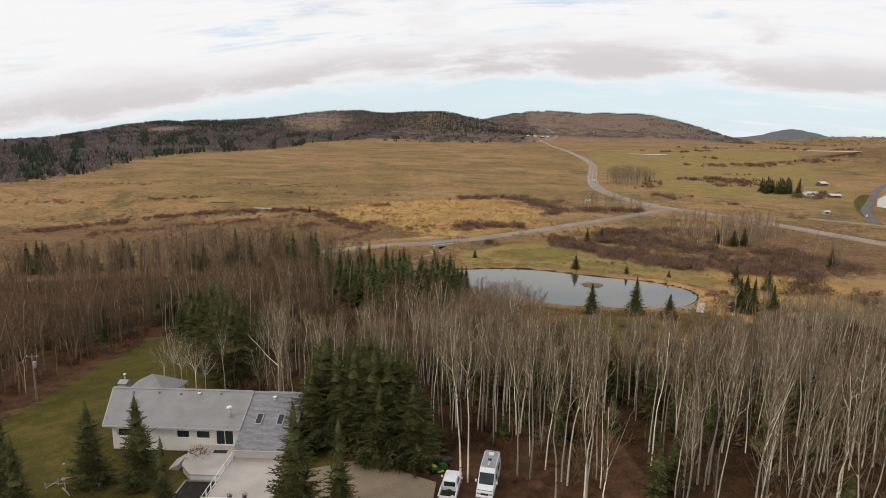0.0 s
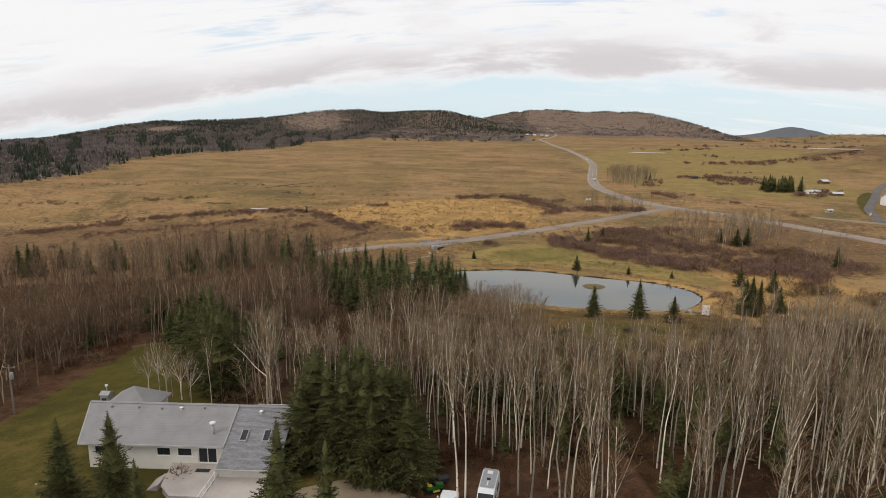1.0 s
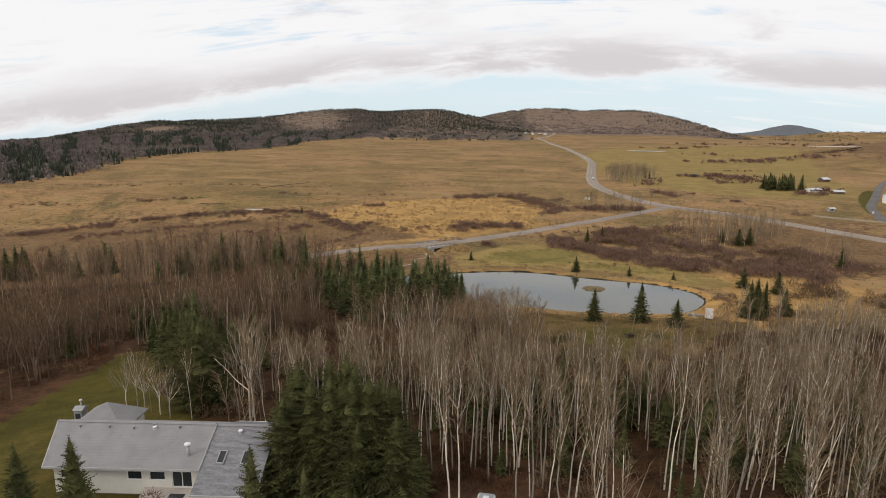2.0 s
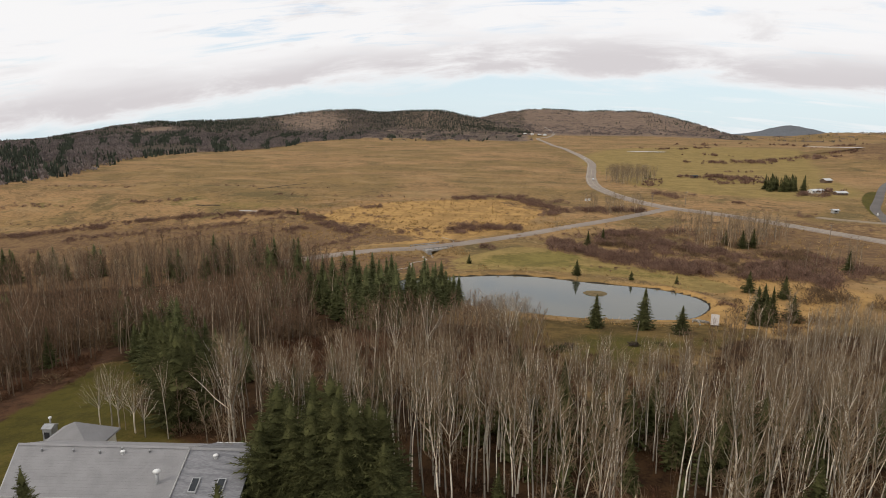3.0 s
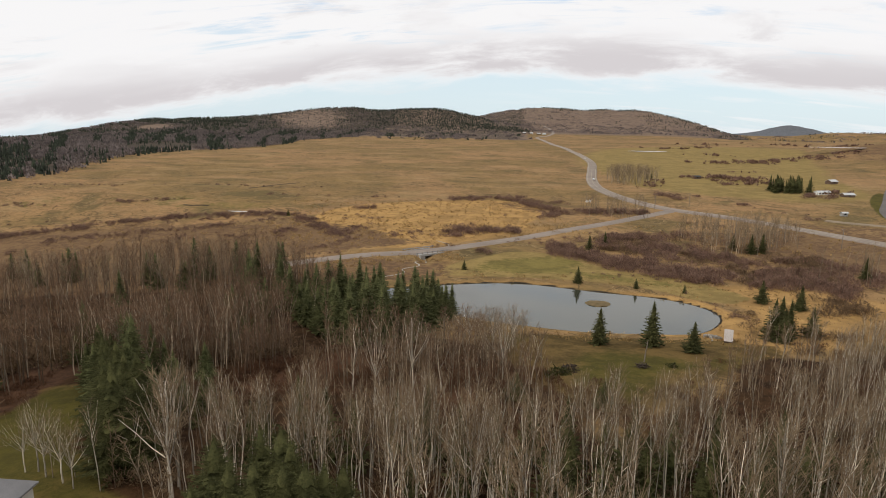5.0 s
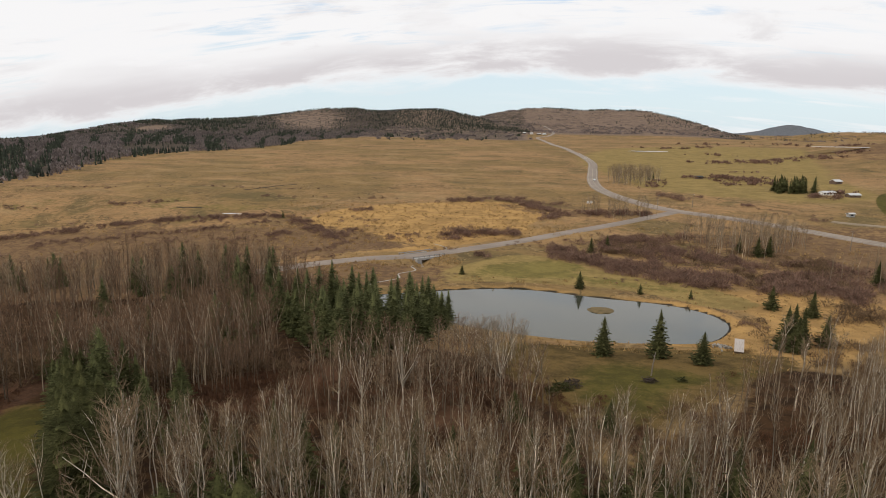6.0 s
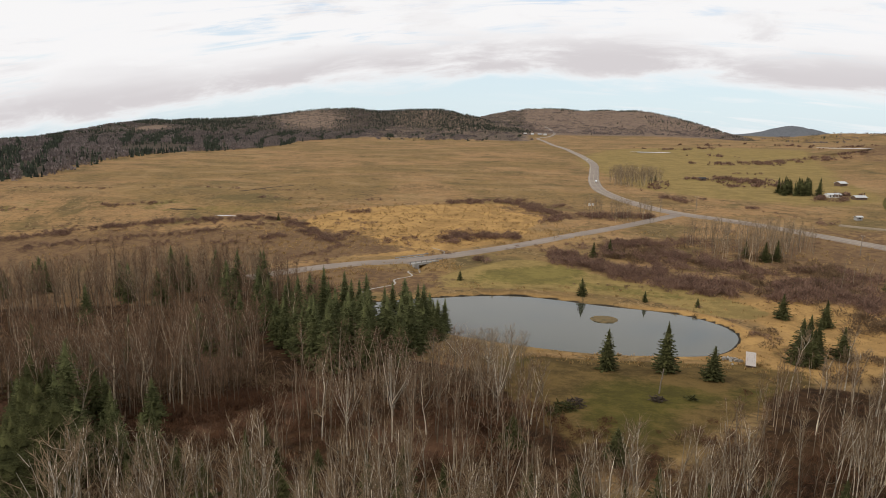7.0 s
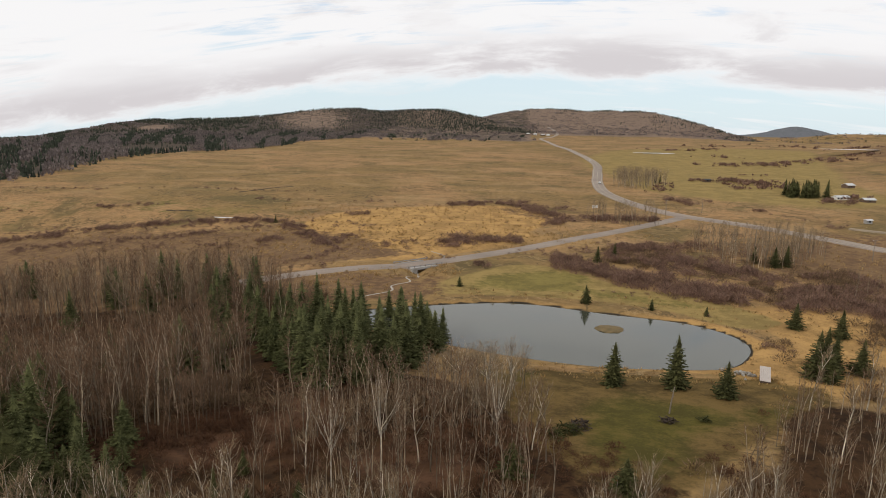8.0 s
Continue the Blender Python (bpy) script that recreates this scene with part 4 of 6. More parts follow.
for i, (x, y, high, broad) in enumerate(specimens):
    tree = thing("aspen_tree", x, y, at_ground(x, y) - 0.05, i * 77, "single leafless tree with a broad pale crown", "tree", "single bare trees")
    tree.scale = (high * broad, high * broad, high)
    part("trunk", thin_models[i % 4][0], None, tree)
    part("crown", thin_models[i % 4][1], None, tree)
bushy = np.concatenate([scatter(rng, [(-22, 132), (-4, 128), (6, 136), (4, 150), (-12, 152), (-24, 146)], 70), scatter(rng, [(-12, 152), (2, 150), (7, 158), (2, 164), (-10, 163)], 55)])
wood("aspen_clump", "pale bushy young aspens near the pond", THIN_ASPENS, grown(bushy, 4.5, 7.5, rng, (1.3, 2.0)), WOOD_BARK, PALE_TWIG)
left = np.concatenate([scatter(rng, WOOD_LEFT, 900, lambda x, y: np.where(y > 190, 1.0, 0.8)), scatter(rng, [(-77, 62), (-78, 104), (-80, 124), (-112, 124), (-116, 70)], 220)])
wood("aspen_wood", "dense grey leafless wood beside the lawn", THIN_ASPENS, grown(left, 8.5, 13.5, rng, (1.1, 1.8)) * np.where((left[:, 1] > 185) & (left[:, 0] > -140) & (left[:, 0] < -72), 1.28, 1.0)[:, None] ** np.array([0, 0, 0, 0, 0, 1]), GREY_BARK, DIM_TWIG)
edge_trees = scatter(rng, [(26, 106), (44, 104), (56, 128), (64, 150), (50, 150), (37, 128)], 75)
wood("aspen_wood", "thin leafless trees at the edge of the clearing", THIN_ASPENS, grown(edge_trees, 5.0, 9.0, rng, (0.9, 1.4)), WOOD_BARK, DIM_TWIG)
corner = scatter(np.random.default_rng(77), [(-60, 121), (-44, 120), (-37, 129), (-43, 138), (-60, 134)], 70)
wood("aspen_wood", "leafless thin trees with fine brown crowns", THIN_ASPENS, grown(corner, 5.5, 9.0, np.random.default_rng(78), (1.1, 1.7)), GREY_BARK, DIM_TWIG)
back_row = scatter(rng, [(-74, 203), (-79, 238), (-110, 250), (-150, 244), (-180, 222), (-130, 196)], 240)
wood("aspen_wood", "tall grey leafless wood along the meadow", THIN_ASPENS, grown(back_row, 9.0, 12.8, rng, (1.1, 1.6)), WOOD_BARK, PALE_TWIG)
pale = np.concatenate([scatter(rng, WOOD_LEFT, 260), scatter(rng, [(-78, 64), (-79, 104), (-81, 124), (-108, 124), (-110, 72)], 80), scatter(rng, [(-84, 128), (-60, 124), (-46, 136), (-46, 152), (-62, 160), (-86, 150)], 150), scatter(rng, [(-68, 116), (-50, 116), (-44, 130), (-58, 138)], 50)])
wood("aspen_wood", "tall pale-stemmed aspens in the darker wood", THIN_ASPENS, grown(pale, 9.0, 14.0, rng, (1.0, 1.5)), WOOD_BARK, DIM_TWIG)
mixed = np.concatenate([scatter(rng, MIXED, 70, lambda x, y: np.where((y < 128) & (x < -28), 0.03, 1.0)), scatter(rng, [(-26, 108), (-4, 108), (8, 112), (4, 136), (-12, 146), (-26, 134)], 90)])
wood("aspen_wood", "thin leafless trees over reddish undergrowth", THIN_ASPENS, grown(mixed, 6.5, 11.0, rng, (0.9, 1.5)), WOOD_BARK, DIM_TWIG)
far_stand = np.concatenate([scatter(rng, [(76, 318), (78, 294), (82, 276), (98, 277), (124, 298), (126, 326), (100, 330)], 190), scatter(rng, [(86, 556), (97, 640), (128, 625), (124, 562)], 230),
                            scatter(rng, [(40, 372), (48, 396), (82, 384), (72, 362)], 60), scatter(rng, [(104, 232), (110, 250), (128, 248), (124, 230)], 16)])
wood("aspen_wood", "grey bare aspen groves beside the highway", THIN_ASPENS, grown(far_stand, np.where(far_stand[:, 1] > 500, 10.0, 8.0), np.where(far_stand[:, 1] > 500, 14.0, 12.0), rng, (0.9, 1.3)), WOOD_BARK, PALE_TWIG)

# spruces: x, y, height
NEAR_SPRUCES = [(-20.2, 54.6, 13.2), (-15.6, 54.4, 12), (-39, 57.8, 11), (-44.6, 57.6, 10), (-33.4, 53.1, 9), (-49.5, 51.5, 12), (-47.4, 50.5, 9.5)]
CLUSTER = [(-22.2, 72, 14.8), (-17.9, 69.5, 14.4), (-13.6, 69.4, 14), (-10.3, 67.6, 11), (-15.9, 72.5, 14), (-19.5, 75, 13.5), (-11.5, 72.5, 12.5), (-24.2, 75.5, 12), (-14.2, 66.9, 9.5), (-20.2, 70.2, 13.2), (-15.4, 69.4, 12.6), (-12.4, 70.4, 12.4), (-17.2, 73.8, 13.4), (-23.2, 69.6, 11)]
HOUSE_BACK = [(-49.5, 97, 12), (-45.5, 92.5, 12.5), (-42.5, 88.5, 13), (-56, 106, 11.5), (-46, 96, 12.5), (-60.5, 112, 11.5), (-66, 119, 11), (-54, 106, 11), (-52.5, 101.5, 11.5), (-50, 100, 11), (-44, 92, 12), (-58, 109.5, 10), (-47, 100, 11), (-80, 135, 11), (-64, 118, 9), (-41.5, 91, 11), (-47.5, 94, 11.5)]
GROVE = [(-33, 168, 13), (-28, 168.5, 13.5), (-23, 166, 13), (-36, 172, 12), (-42, 162, 12.5), (-46, 166, 12), (-19, 174, 12), (-33, 181, 12), (-42, 186, 11.5), (-50, 172, 11), (-56, 182, 11.5), (-64, 196, 12), (-72, 194, 12), (-17, 188, 10), (-24, 193, 11), (-45, 192, 11.5), (-37, 157, 13), (-25, 153, 12), (-19, 157, 11.5), (-76, 202, 12), (-51.6, 191, 12), (-53.5, 187, 11), (-39, 190, 11), (-33, 188.5, 11), (-29, 202, 10), (-20.4, 191, 12), (-17.7, 182, 12), (-13, 186, 9.5), (-21, 170.5, 13), (-13.7, 176.5, 10), (-31.5, 150.5, 13),
         (-35, 153, 12.5), (-54.9, 158.8, 11), (-26.8, 164.8, 14.3), (-68.8, 185, 12.4), (-56, 196, 11), (-46, 184, 12), (-62, 190, 10.5), (-26, 157, 12.5), (-22, 160, 12), (-30, 160, 13), (-35, 164, 12), (-18, 165, 12.5), (-40, 168, 11.5),
         (-16, 170, 11), (-25, 172, 12.5), (-31, 175, 12), (-38, 178, 11), (-21, 178, 12), (-44, 174, 10.5), (-27, 182, 11.5), (-36, 185, 11), (-15, 179, 10), (-48, 180, 10), (-23, 186, 11), (-29, 153, 11), (-39, 158, 10.5), (-60, 175, 10), (-86, 215, 10.5), (-80, 214, 10)]
LEFT_SPRUCES = [(-98, 221, 12), (-104, 214, 11), (-112, 212, 10), (-92, 226, 11), (-120, 220, 10), (-66, 128, 10), (-72, 134, 9), (-58, 121, 9), (-84, 116, 9), (-198, 229, 12), (-189, 224, 13), (-183, 222, 12), (-193, 232, 11), (-186, 238, 11), (-178, 236, 10),
                (-160, 232, 11), (-156, 230, 12), (-152, 228, 10), (-125, 153, 11), (-129, 156, 9), (-163, 223, 10), (-106, 226, 13), (-89, 222, 12), (-98, 205, 11), (-110, 190, 10), (-78, 160, 11), (-57, 150, 12), (-60, 153, 11), (-55, 110, 9), (-50, 107, 7.5), (-46, 108, 6), (-41, 106, 6.5), (-62, 112, 8), (-92, 150, 10), (-58, 116, 11), (-54, 118, 9), (-62, 121, 10), (-49, 112, 7), (-44, 113, 5.5), (-47, 118, 6), (-80, 218, 12), (-74, 221, 11), (-70, 214, 11)]
POND_SPRUCES = [(22, 160, 8.6), (33.1, 159.8, 10.6), (40.6, 155.3, 6.9), (63, 171.5, 10.2), (65.2, 173.2, 10.6), (68.2, 175.5, 9.6), (73.4, 175.5, 7.8), (64, 168.5, 8.5), (3.1, 166.3, 2.6), (23.7, 221, 5.6), (40.9, 217, 3.5), (54.5, 214, 3),
                (-13.3, 234, 3.4), (81.9, 201, 7.5), (119, 240, 8.6), (-28.9, 113.6, 3.6), (-20, 108, 3),
                (34, 277.6, 6.5), (41.4, 286, 6.5), (98, 282, 8), (103, 284, 8.5), (93, 288, 7), (74, 207, 7), (-118, 350, 4)]
RIGHT_SPRUCES = [(-44, 103, 5), (-40, 101, 4.5), (-36, 104, 4), (-31, 101, 5), (-47, 106, 5.5), (-26, 103, 4), (-50, 100, 6), (-38, 108, 3.5), (26, 84, 8.5), (30, 88, 8), (6, 86, 8), (9, 90, 8), (-3, 88, 8), (40, 92, 7.5), (47, 84, 8), (-30, 91, 8), (-27, 94, 8), (20, 92, 8), (54, 96, 7), (33, 76, 7), (12, 87, 9), (23, 88, 9), (17, 90, 8.5), (1, 90, 8), (-8, 86, 8), (28, 80, 7.5), (37, 86, 8), (8, 82, 7), (17.2, 63.6, 8.2), (19.5, 66, 7), (14.9, 79, 6), (36, 62, 7), (47, 70, 6), (58, 78, 6)] + [(-28 + 4.1 * i, 92 + (i * 5) % 7, 8.5 + (i * 3) % 4 * 0.6) for i in range(30)] + [(2 + 6.3 * i, 84 + (i * 3) % 8, 8 + (i * 5) % 3 * 0.7) for i in range(13)] + [(x, 75 + (i * 5) % 9, 4.2 + (i * 3) % 4 * 0.7) for i, x in enumerate((0.5, 4, 7.5, 11, 20, 23.5, 27, 31, 35, 39, 43, 48, 53, 58))]
FARM_SPRUCES = [(196 + 1.2 * i + (i % 3), 508 + 5 * ((i * 7) % 5) + 0.3 * i, 10.5 + (i * 5) % 4) for i in range(24)] + [(124, 604, 9), (127, 600, 8)]
SPRUCES = [fine_spruce(s, 40, 17, 6, 0.235 + 0.022 * (s % 3)) for s in range(200, 205)]
SMALL_SPRUCES = [spruce(s, 28, 12, 3, 0.25) for s in range(210, 214)]


def models(variants, needles=None):
    made = []
    for trunk, crown in variants:
        tm, cm = bpy.data.meshes.new("trunk"), bpy.data.meshes.new("crown")
        fill(tm, *trunk), fill(cm, *crown)
        tm.materials.append(SPRUCE_BARK), cm.materials.append(needles or NEEDLE)
        made.append((tm, cm))
    return made


def spruces(places, made, label, group, spread=1.0, tall=1.0, uneven=0.0):
    for i, (x, y, h) in enumerate(places):
        h *= tall * (1 + uneven * (((i * 53 + int(abs(x) * 7)) % 11) / 10 - 0.5))
        tree = thing("spruce_tree", x, y, at_ground(x, y) - 0.05, (i * 67 + x * 13) % 360, label, "tree", group)
        wide = h * spread * (0.82 + 0.42 * ((i * 37 + 5) % 10) / 10)
        tree.scale = (wide, wide, h)
        tm, cm = made[i % len(made)]
        part("trunk", tm, None, tree)
        part("crown", cm, None, tree, "dark green needles")


full, small, young_spruce = models(SPRUCES), models(SMALL_SPRUCES), models([spruce(s, 19, 9, 3, 0.24) for s in range(230, 234)])
medium = models([spruce(s, 32, 12, 3, 0.235 + 0.02 * (s % 3)) for s in range(220, 225)], GROVE_NEEDLE)
spruces(NEAR_SPRUCES, full, "tall dark green spruce in front of the house", "spruces by the house", 0.82)
spruces(CLUSTER, full, "tall dark green spruce beside the gravel driveway", "spruces by the driveway", 1.35, 1.0, 0.16)
spruces(HOUSE_BACK, full, "dark green spruce behind the house", "spruces behind the house", 1.15)
spruces(RIGHT_SPRUCES, young_spruce, "young green spruce among bare aspens", "spruces in the stand")
spruces(GROVE, medium, "dark green spruce in a dense grove by the pond", "spruce grove", 0.95, 1.0, 0.3)
spruces(LEFT_SPRUCES, medium, "dark spruce above the leafless wood", "spruces in the wood", 0.95, 1.08, 0.3)
spruces(POND_SPRUCES, small, "small green spruce on the grassy pond bank", "spruces by the pond", 1.12)
spruces([(3.3, 118.2, 4.6), (16.3, 114.9, 5.0)], small, "low spreading spruce on rough grass", "low spruces", 1.75)
spruces([(-44.5, 106.5, 4.8), (-41.5, 108.2, 4.2), (-47.5, 107.8, 5.4), (-66, 122, 8.5), (-68.5, 119, 7.5), (-62, 119.5, 6.5)], medium, "young dark spruce at the corner of the leafless wood", "spruces in the wood", 1.05)
spruces(FARM_SPRUCES, young_spruce, "dark spruce in a farm shelter belt", "shelter belt")

# shrubs
SHRUBS = [shrub(s) for s in range(300, 306)]


def thicket(name, label, mat, groups, seed):
    """Leafless brush that nobody could count. groups: centre x, y, half-lengths, turn, number, height."""
    rng = np.random.default_rng(seed)
    got = []
    for cx, cy, a, b, turn, count, high in groups:
        q = rng.normal(0, 0.5, (count, 2)) * (a, b * 1.35 + 0.5)
        tuft = rng.normal(0, 0.5, (max(2, count // 9), 2)) * (a, b * 1.35 + 0.5)
        q = np.where((rng.random(count) < (0.7 if b > 4.6 else 0.3))[:, None], tuft[rng.integers(0, len(tuft), count)] + rng.normal(0, 1.0, (count, 2)) * min(2.2, 0.3 * a + 0.5), q)
        c, s = math.cos(radians(turn)), math.sin(radians(turn))
        xy = np.column_stack([cx + q[:, 0] * c - q[:, 1] * s, cy + q[:, 0] * s + q[:, 1] * c])
        got.append(grown(xy, high * 0.6, high * 1.15, rng, (0.9, 1.7)))
    got = np.concatenate(got)
    got = got[got[:, 2] > 0.1 - 12 * (got[:, 0] < -60)]
    got = got[np.hypot((got[:, 0] - 50.5) / 5, (got[:, 1] - 164) / 9) > 1]
    away = got[:, 1] > 500
    meshes = [planted(SHRUBS, got[~away])] + ([planted([far_bare(s) for s in range(20, 26)], got[away])] if away.any() else [])
    return tagged(part(name, join(meshes), mat), label, "shrubs", kind="stuff")


def hedge(points, thick, per_metre, high):
    """Clumps of brush strung along a line."""
    return [((ax + bx) / 2, (ay + by) / 2, math.hypot(bx - ax, by - ay) * 0.55, thick, math.degrees(math.atan2(by - ay, bx - ax)), int(math.hypot(bx - ax, by - ay) * per_metre) + 2, high)
            for (ax, ay), (bx, by) in zip(points, points[1:])]


CREEK = [(-262, 301), (-246, 310), (-230, 319), (-211, 328), (-188, 339), (-166, 347), (-147, 350), (-129, 355), (-113, 351), (-100, 333), (-81, 309), (-70, 294)]
OLD_BED = [(-224, 297), (-211, 302), (-196, 306), (-171, 315), (-150, 321), (-134, 334), (-117, 340)]
LINES = (hedge(CREEK, 3.0, 2.3, 2.0) + hedge(OLD_BED, 3.4, 1.4, 1.7) + hedge([(-112, 311), (-99, 317)], 3, 1.2, 2.0) + hedge([(-82, 267), (-72, 278), (-65, 293)], 2.5, 0.9, 1.6)
         + hedge([(-242, 376), (-222, 380), (-195, 390)], 1.5, 0.5, 2.4) + hedge([(-232, 275), (-222, 278)], 4, 1.2, 2.6) + hedge([(-37, 416), (-11, 433), (8, 424), (21, 396), (33, 388)], 5, 1.5, 2.8)
         + hedge([(33, 388), (19, 358)], 4, 1.2, 2.8) + hedge([(-30, 298), (-18, 311), (-2, 318), (7, 319)], 6, 2.2, 2.8) + hedge([(18, 284), (25, 275), (34, 257), (42, 245), (51, 239), (59, 233), (68, 227)], 3.6, 2.0, 3.1)
         + hedge([(42, 302), (58, 310), (70, 300)], 4, 1.3, 3.0) + hedge([(30, 279), (45, 281), (58, 274)], 3, 1.0, 2.8) + hedge([(62, 291), (71, 280), (79, 270), (89, 266)], 4, 1.4, 3.0) + hedge([(86, 242), (92, 228), (100, 236), (115, 254)], 4.5, 1.5, 3.2) + hedge([(112, 230), (98, 221)], 3.5, 1.5, 3.0)
         + hedge([(232, 833), (292, 868), (333, 902), (380, 928), (425, 955)], 12, 0.8, 4.5) + hedge([(182, 633), (202, 628), (215, 610)], 12, 2.2, 4.5))
thicket("willow_thicket", "reddish-brown leafless willow brush on damp ground", WILLOW, [
    (53, 300, 21, 9, 10, 42, 3.2), (77, 306, 14, 12, 10, 28, 3.4), (23, 267, 6, 4, 11, 16, 3.0), (33, 262, 9, 4, -12, 30, 3.2), (43, 255, 9, 5, -25, 30, 3.4), (52, 249, 8, 5, -25, 30, 3.4), (62, 243, 9, 5, -25, 30, 3.4), (71, 237, 8, 5, -25, 25, 3.4),
    (53, 278, 13, 6, 10, 28, 3.2), (65, 274, 10, 7, 11, 22, 3.2), (78, 268, 8, 6, 10, 19, 3.2), (86, 260, 8, 6, 11, 16, 3.2), (93, 254, 8, 8, 10, 19, 3.2), (84, 228, 9, 5, -25, 28, 3.4), (98, 232, 8, 8, 10, 30, 3.4), (100, 218, 8, 6, 10, 25, 3.4), (112, 264, 10, 7, 11, 22, 3.2), (119, 256, 8, 8, 11, 16, 3.2), (120, 236, 10, 8, 0, 19, 3.2),
    (8, 440, 11, 5, 10, 20, 2.6), (22, 421, 14, 5, -20, 26, 2.6), (-18, 318, 11, 6, 11, 20, 2.4),
    (-9, 264, 2.5, 2, 0, 7, 2.6),
    (-165, 340, 50, 6, 10, 30, 1.6), (-80, 377, 8, 3, 0, 18, 2.2), (-140, 300, 40, 6, 6, 60, 1.6),
    (214, 600, 22, 22, 12, 110, 4.5), (184, 566, 10, 10, 17, 24, 3.5), (236, 512, 14, 8, 0, 40, 4), (172, 624, 14, 10, 18, 30, 3.5), (216, 480, 12, 6, 14, 24, 4), (108, 475, 9, 20, 10, 30, 3), (120, 560, 8, 30, -20, 50, 3), (60, 384, 18, 8, 15, 70, 3.5),
    (319, 864, 28, 30, -14, 80, 4.5), (278, 1191, 50, 40, 31, 50, 5), (360, 1250, 30, 30, 0, 30, 5), (428, 1455, 69, 60, 32, 50, 5), (423, 927, 30, 24, -50, 50, 5), (470, 960, 30, 20, 0, 40, 5), (300, 1010, 30, 20, 0, 24, 5), (560, 1150, 60, 40, 10, 60, 6), (240, 700, 20, 14, 0, 16, 3), (620, 1500, 90, 50, 0, 60, 6), (-300, 430, 60, 4, 12, 30, 1.6), (-120, 420, 40, 4, 5, 16, 2),
    (-150, 345, 90, 3, 8, 70, 1.5), (-210, 330, 70, 3, 5, 50, 1.4), (-70, 330, 12, 20, 20, 30, 1.8), (-60, 300, 26, 4, -30, 26, 1.8), (-180, 460, 60, 2, 4, 30, 1.6), (-40, 300, 6, 5, 0, 10, 1.8), (-26, 274, 8, 2, 40, 10, 1.4),
    (-62, 262, 16, 3, 15, 14, 1.4), (20, 300, 40, 3, 42, 22, 1.3), (110, 340, 30, 4, -40, 24, 1.6), (150, 420, 10, 60, 20, 40, 2), (60, 200, 3, 14, 20, 14, 1.3), (40, 232, 34, 2, -14, 16, 1.0), (-300, 360, 40, 4, 10, 40, 1.6)] + LINES, 31)
thicket("undergrowth", "dry reddish undergrowth below leafless trees", DRYBUSH, [(-6, 121, 14, 12, 0, 110, 2.0), (-28, 120, 26, 14, 0, 150, 1.5), (-40, 124, 14, 10, 0, 120, 1.8), (-48, 116, 8, 6, 0, 50, 1.6), (12, 121, 10, 6, 0, 60, 1.1), (22, 112, 16, 5, 0, 70, 1.3), (38, 118, 9, 9, 50, 60, 1.4), (3.5, 62.5, 3, 3, 0, 30, 0.9), (9, 64, 5, 4, 0, 45, 0.9), (0, 84, 34, 12, 0, 90, 1.2), (-4, 75, 5, 4, 0, 40, 1.6), (6, 70, 5, 4, 0, 26, 1.0), (40, 84, 40, 18, 0, 100, 1.2), (-79, 100, 5, 30, 5, 80, 1.4), (66, 130, 16, 26, 0, 90, 1.8), (-95, 130, 30, 36, 0, 150, 1.5)], 37)
thicket("grey_brush", "grey leafless brush under the aspens", TWIG, [(10, 88, 40, 12, 0, 70, 2.4), (48, 90, 36, 20, 0, 80, 2.4), (-10, 140, 14, 10, 0, 30, 2.5), (-115, 150, 50, 40, 0, 200, 4), (-50, 140, 14, 10, 0, 60, 3.5), (74, 158, 18, 14, 0, 50, 2.4), (-70, 205, 30, 12, 0, 120, 4), (96, 200, 20, 12, 0, 60, 3), (62, 190, 4, 10, 20, 16, 2), (60, 290, 30, 14, 0, 110, 2.6), (96, 246, 26, 14, -20, 110, 2.8), (112, 270, 14, 12, 0, 50, 2.8)], 41)


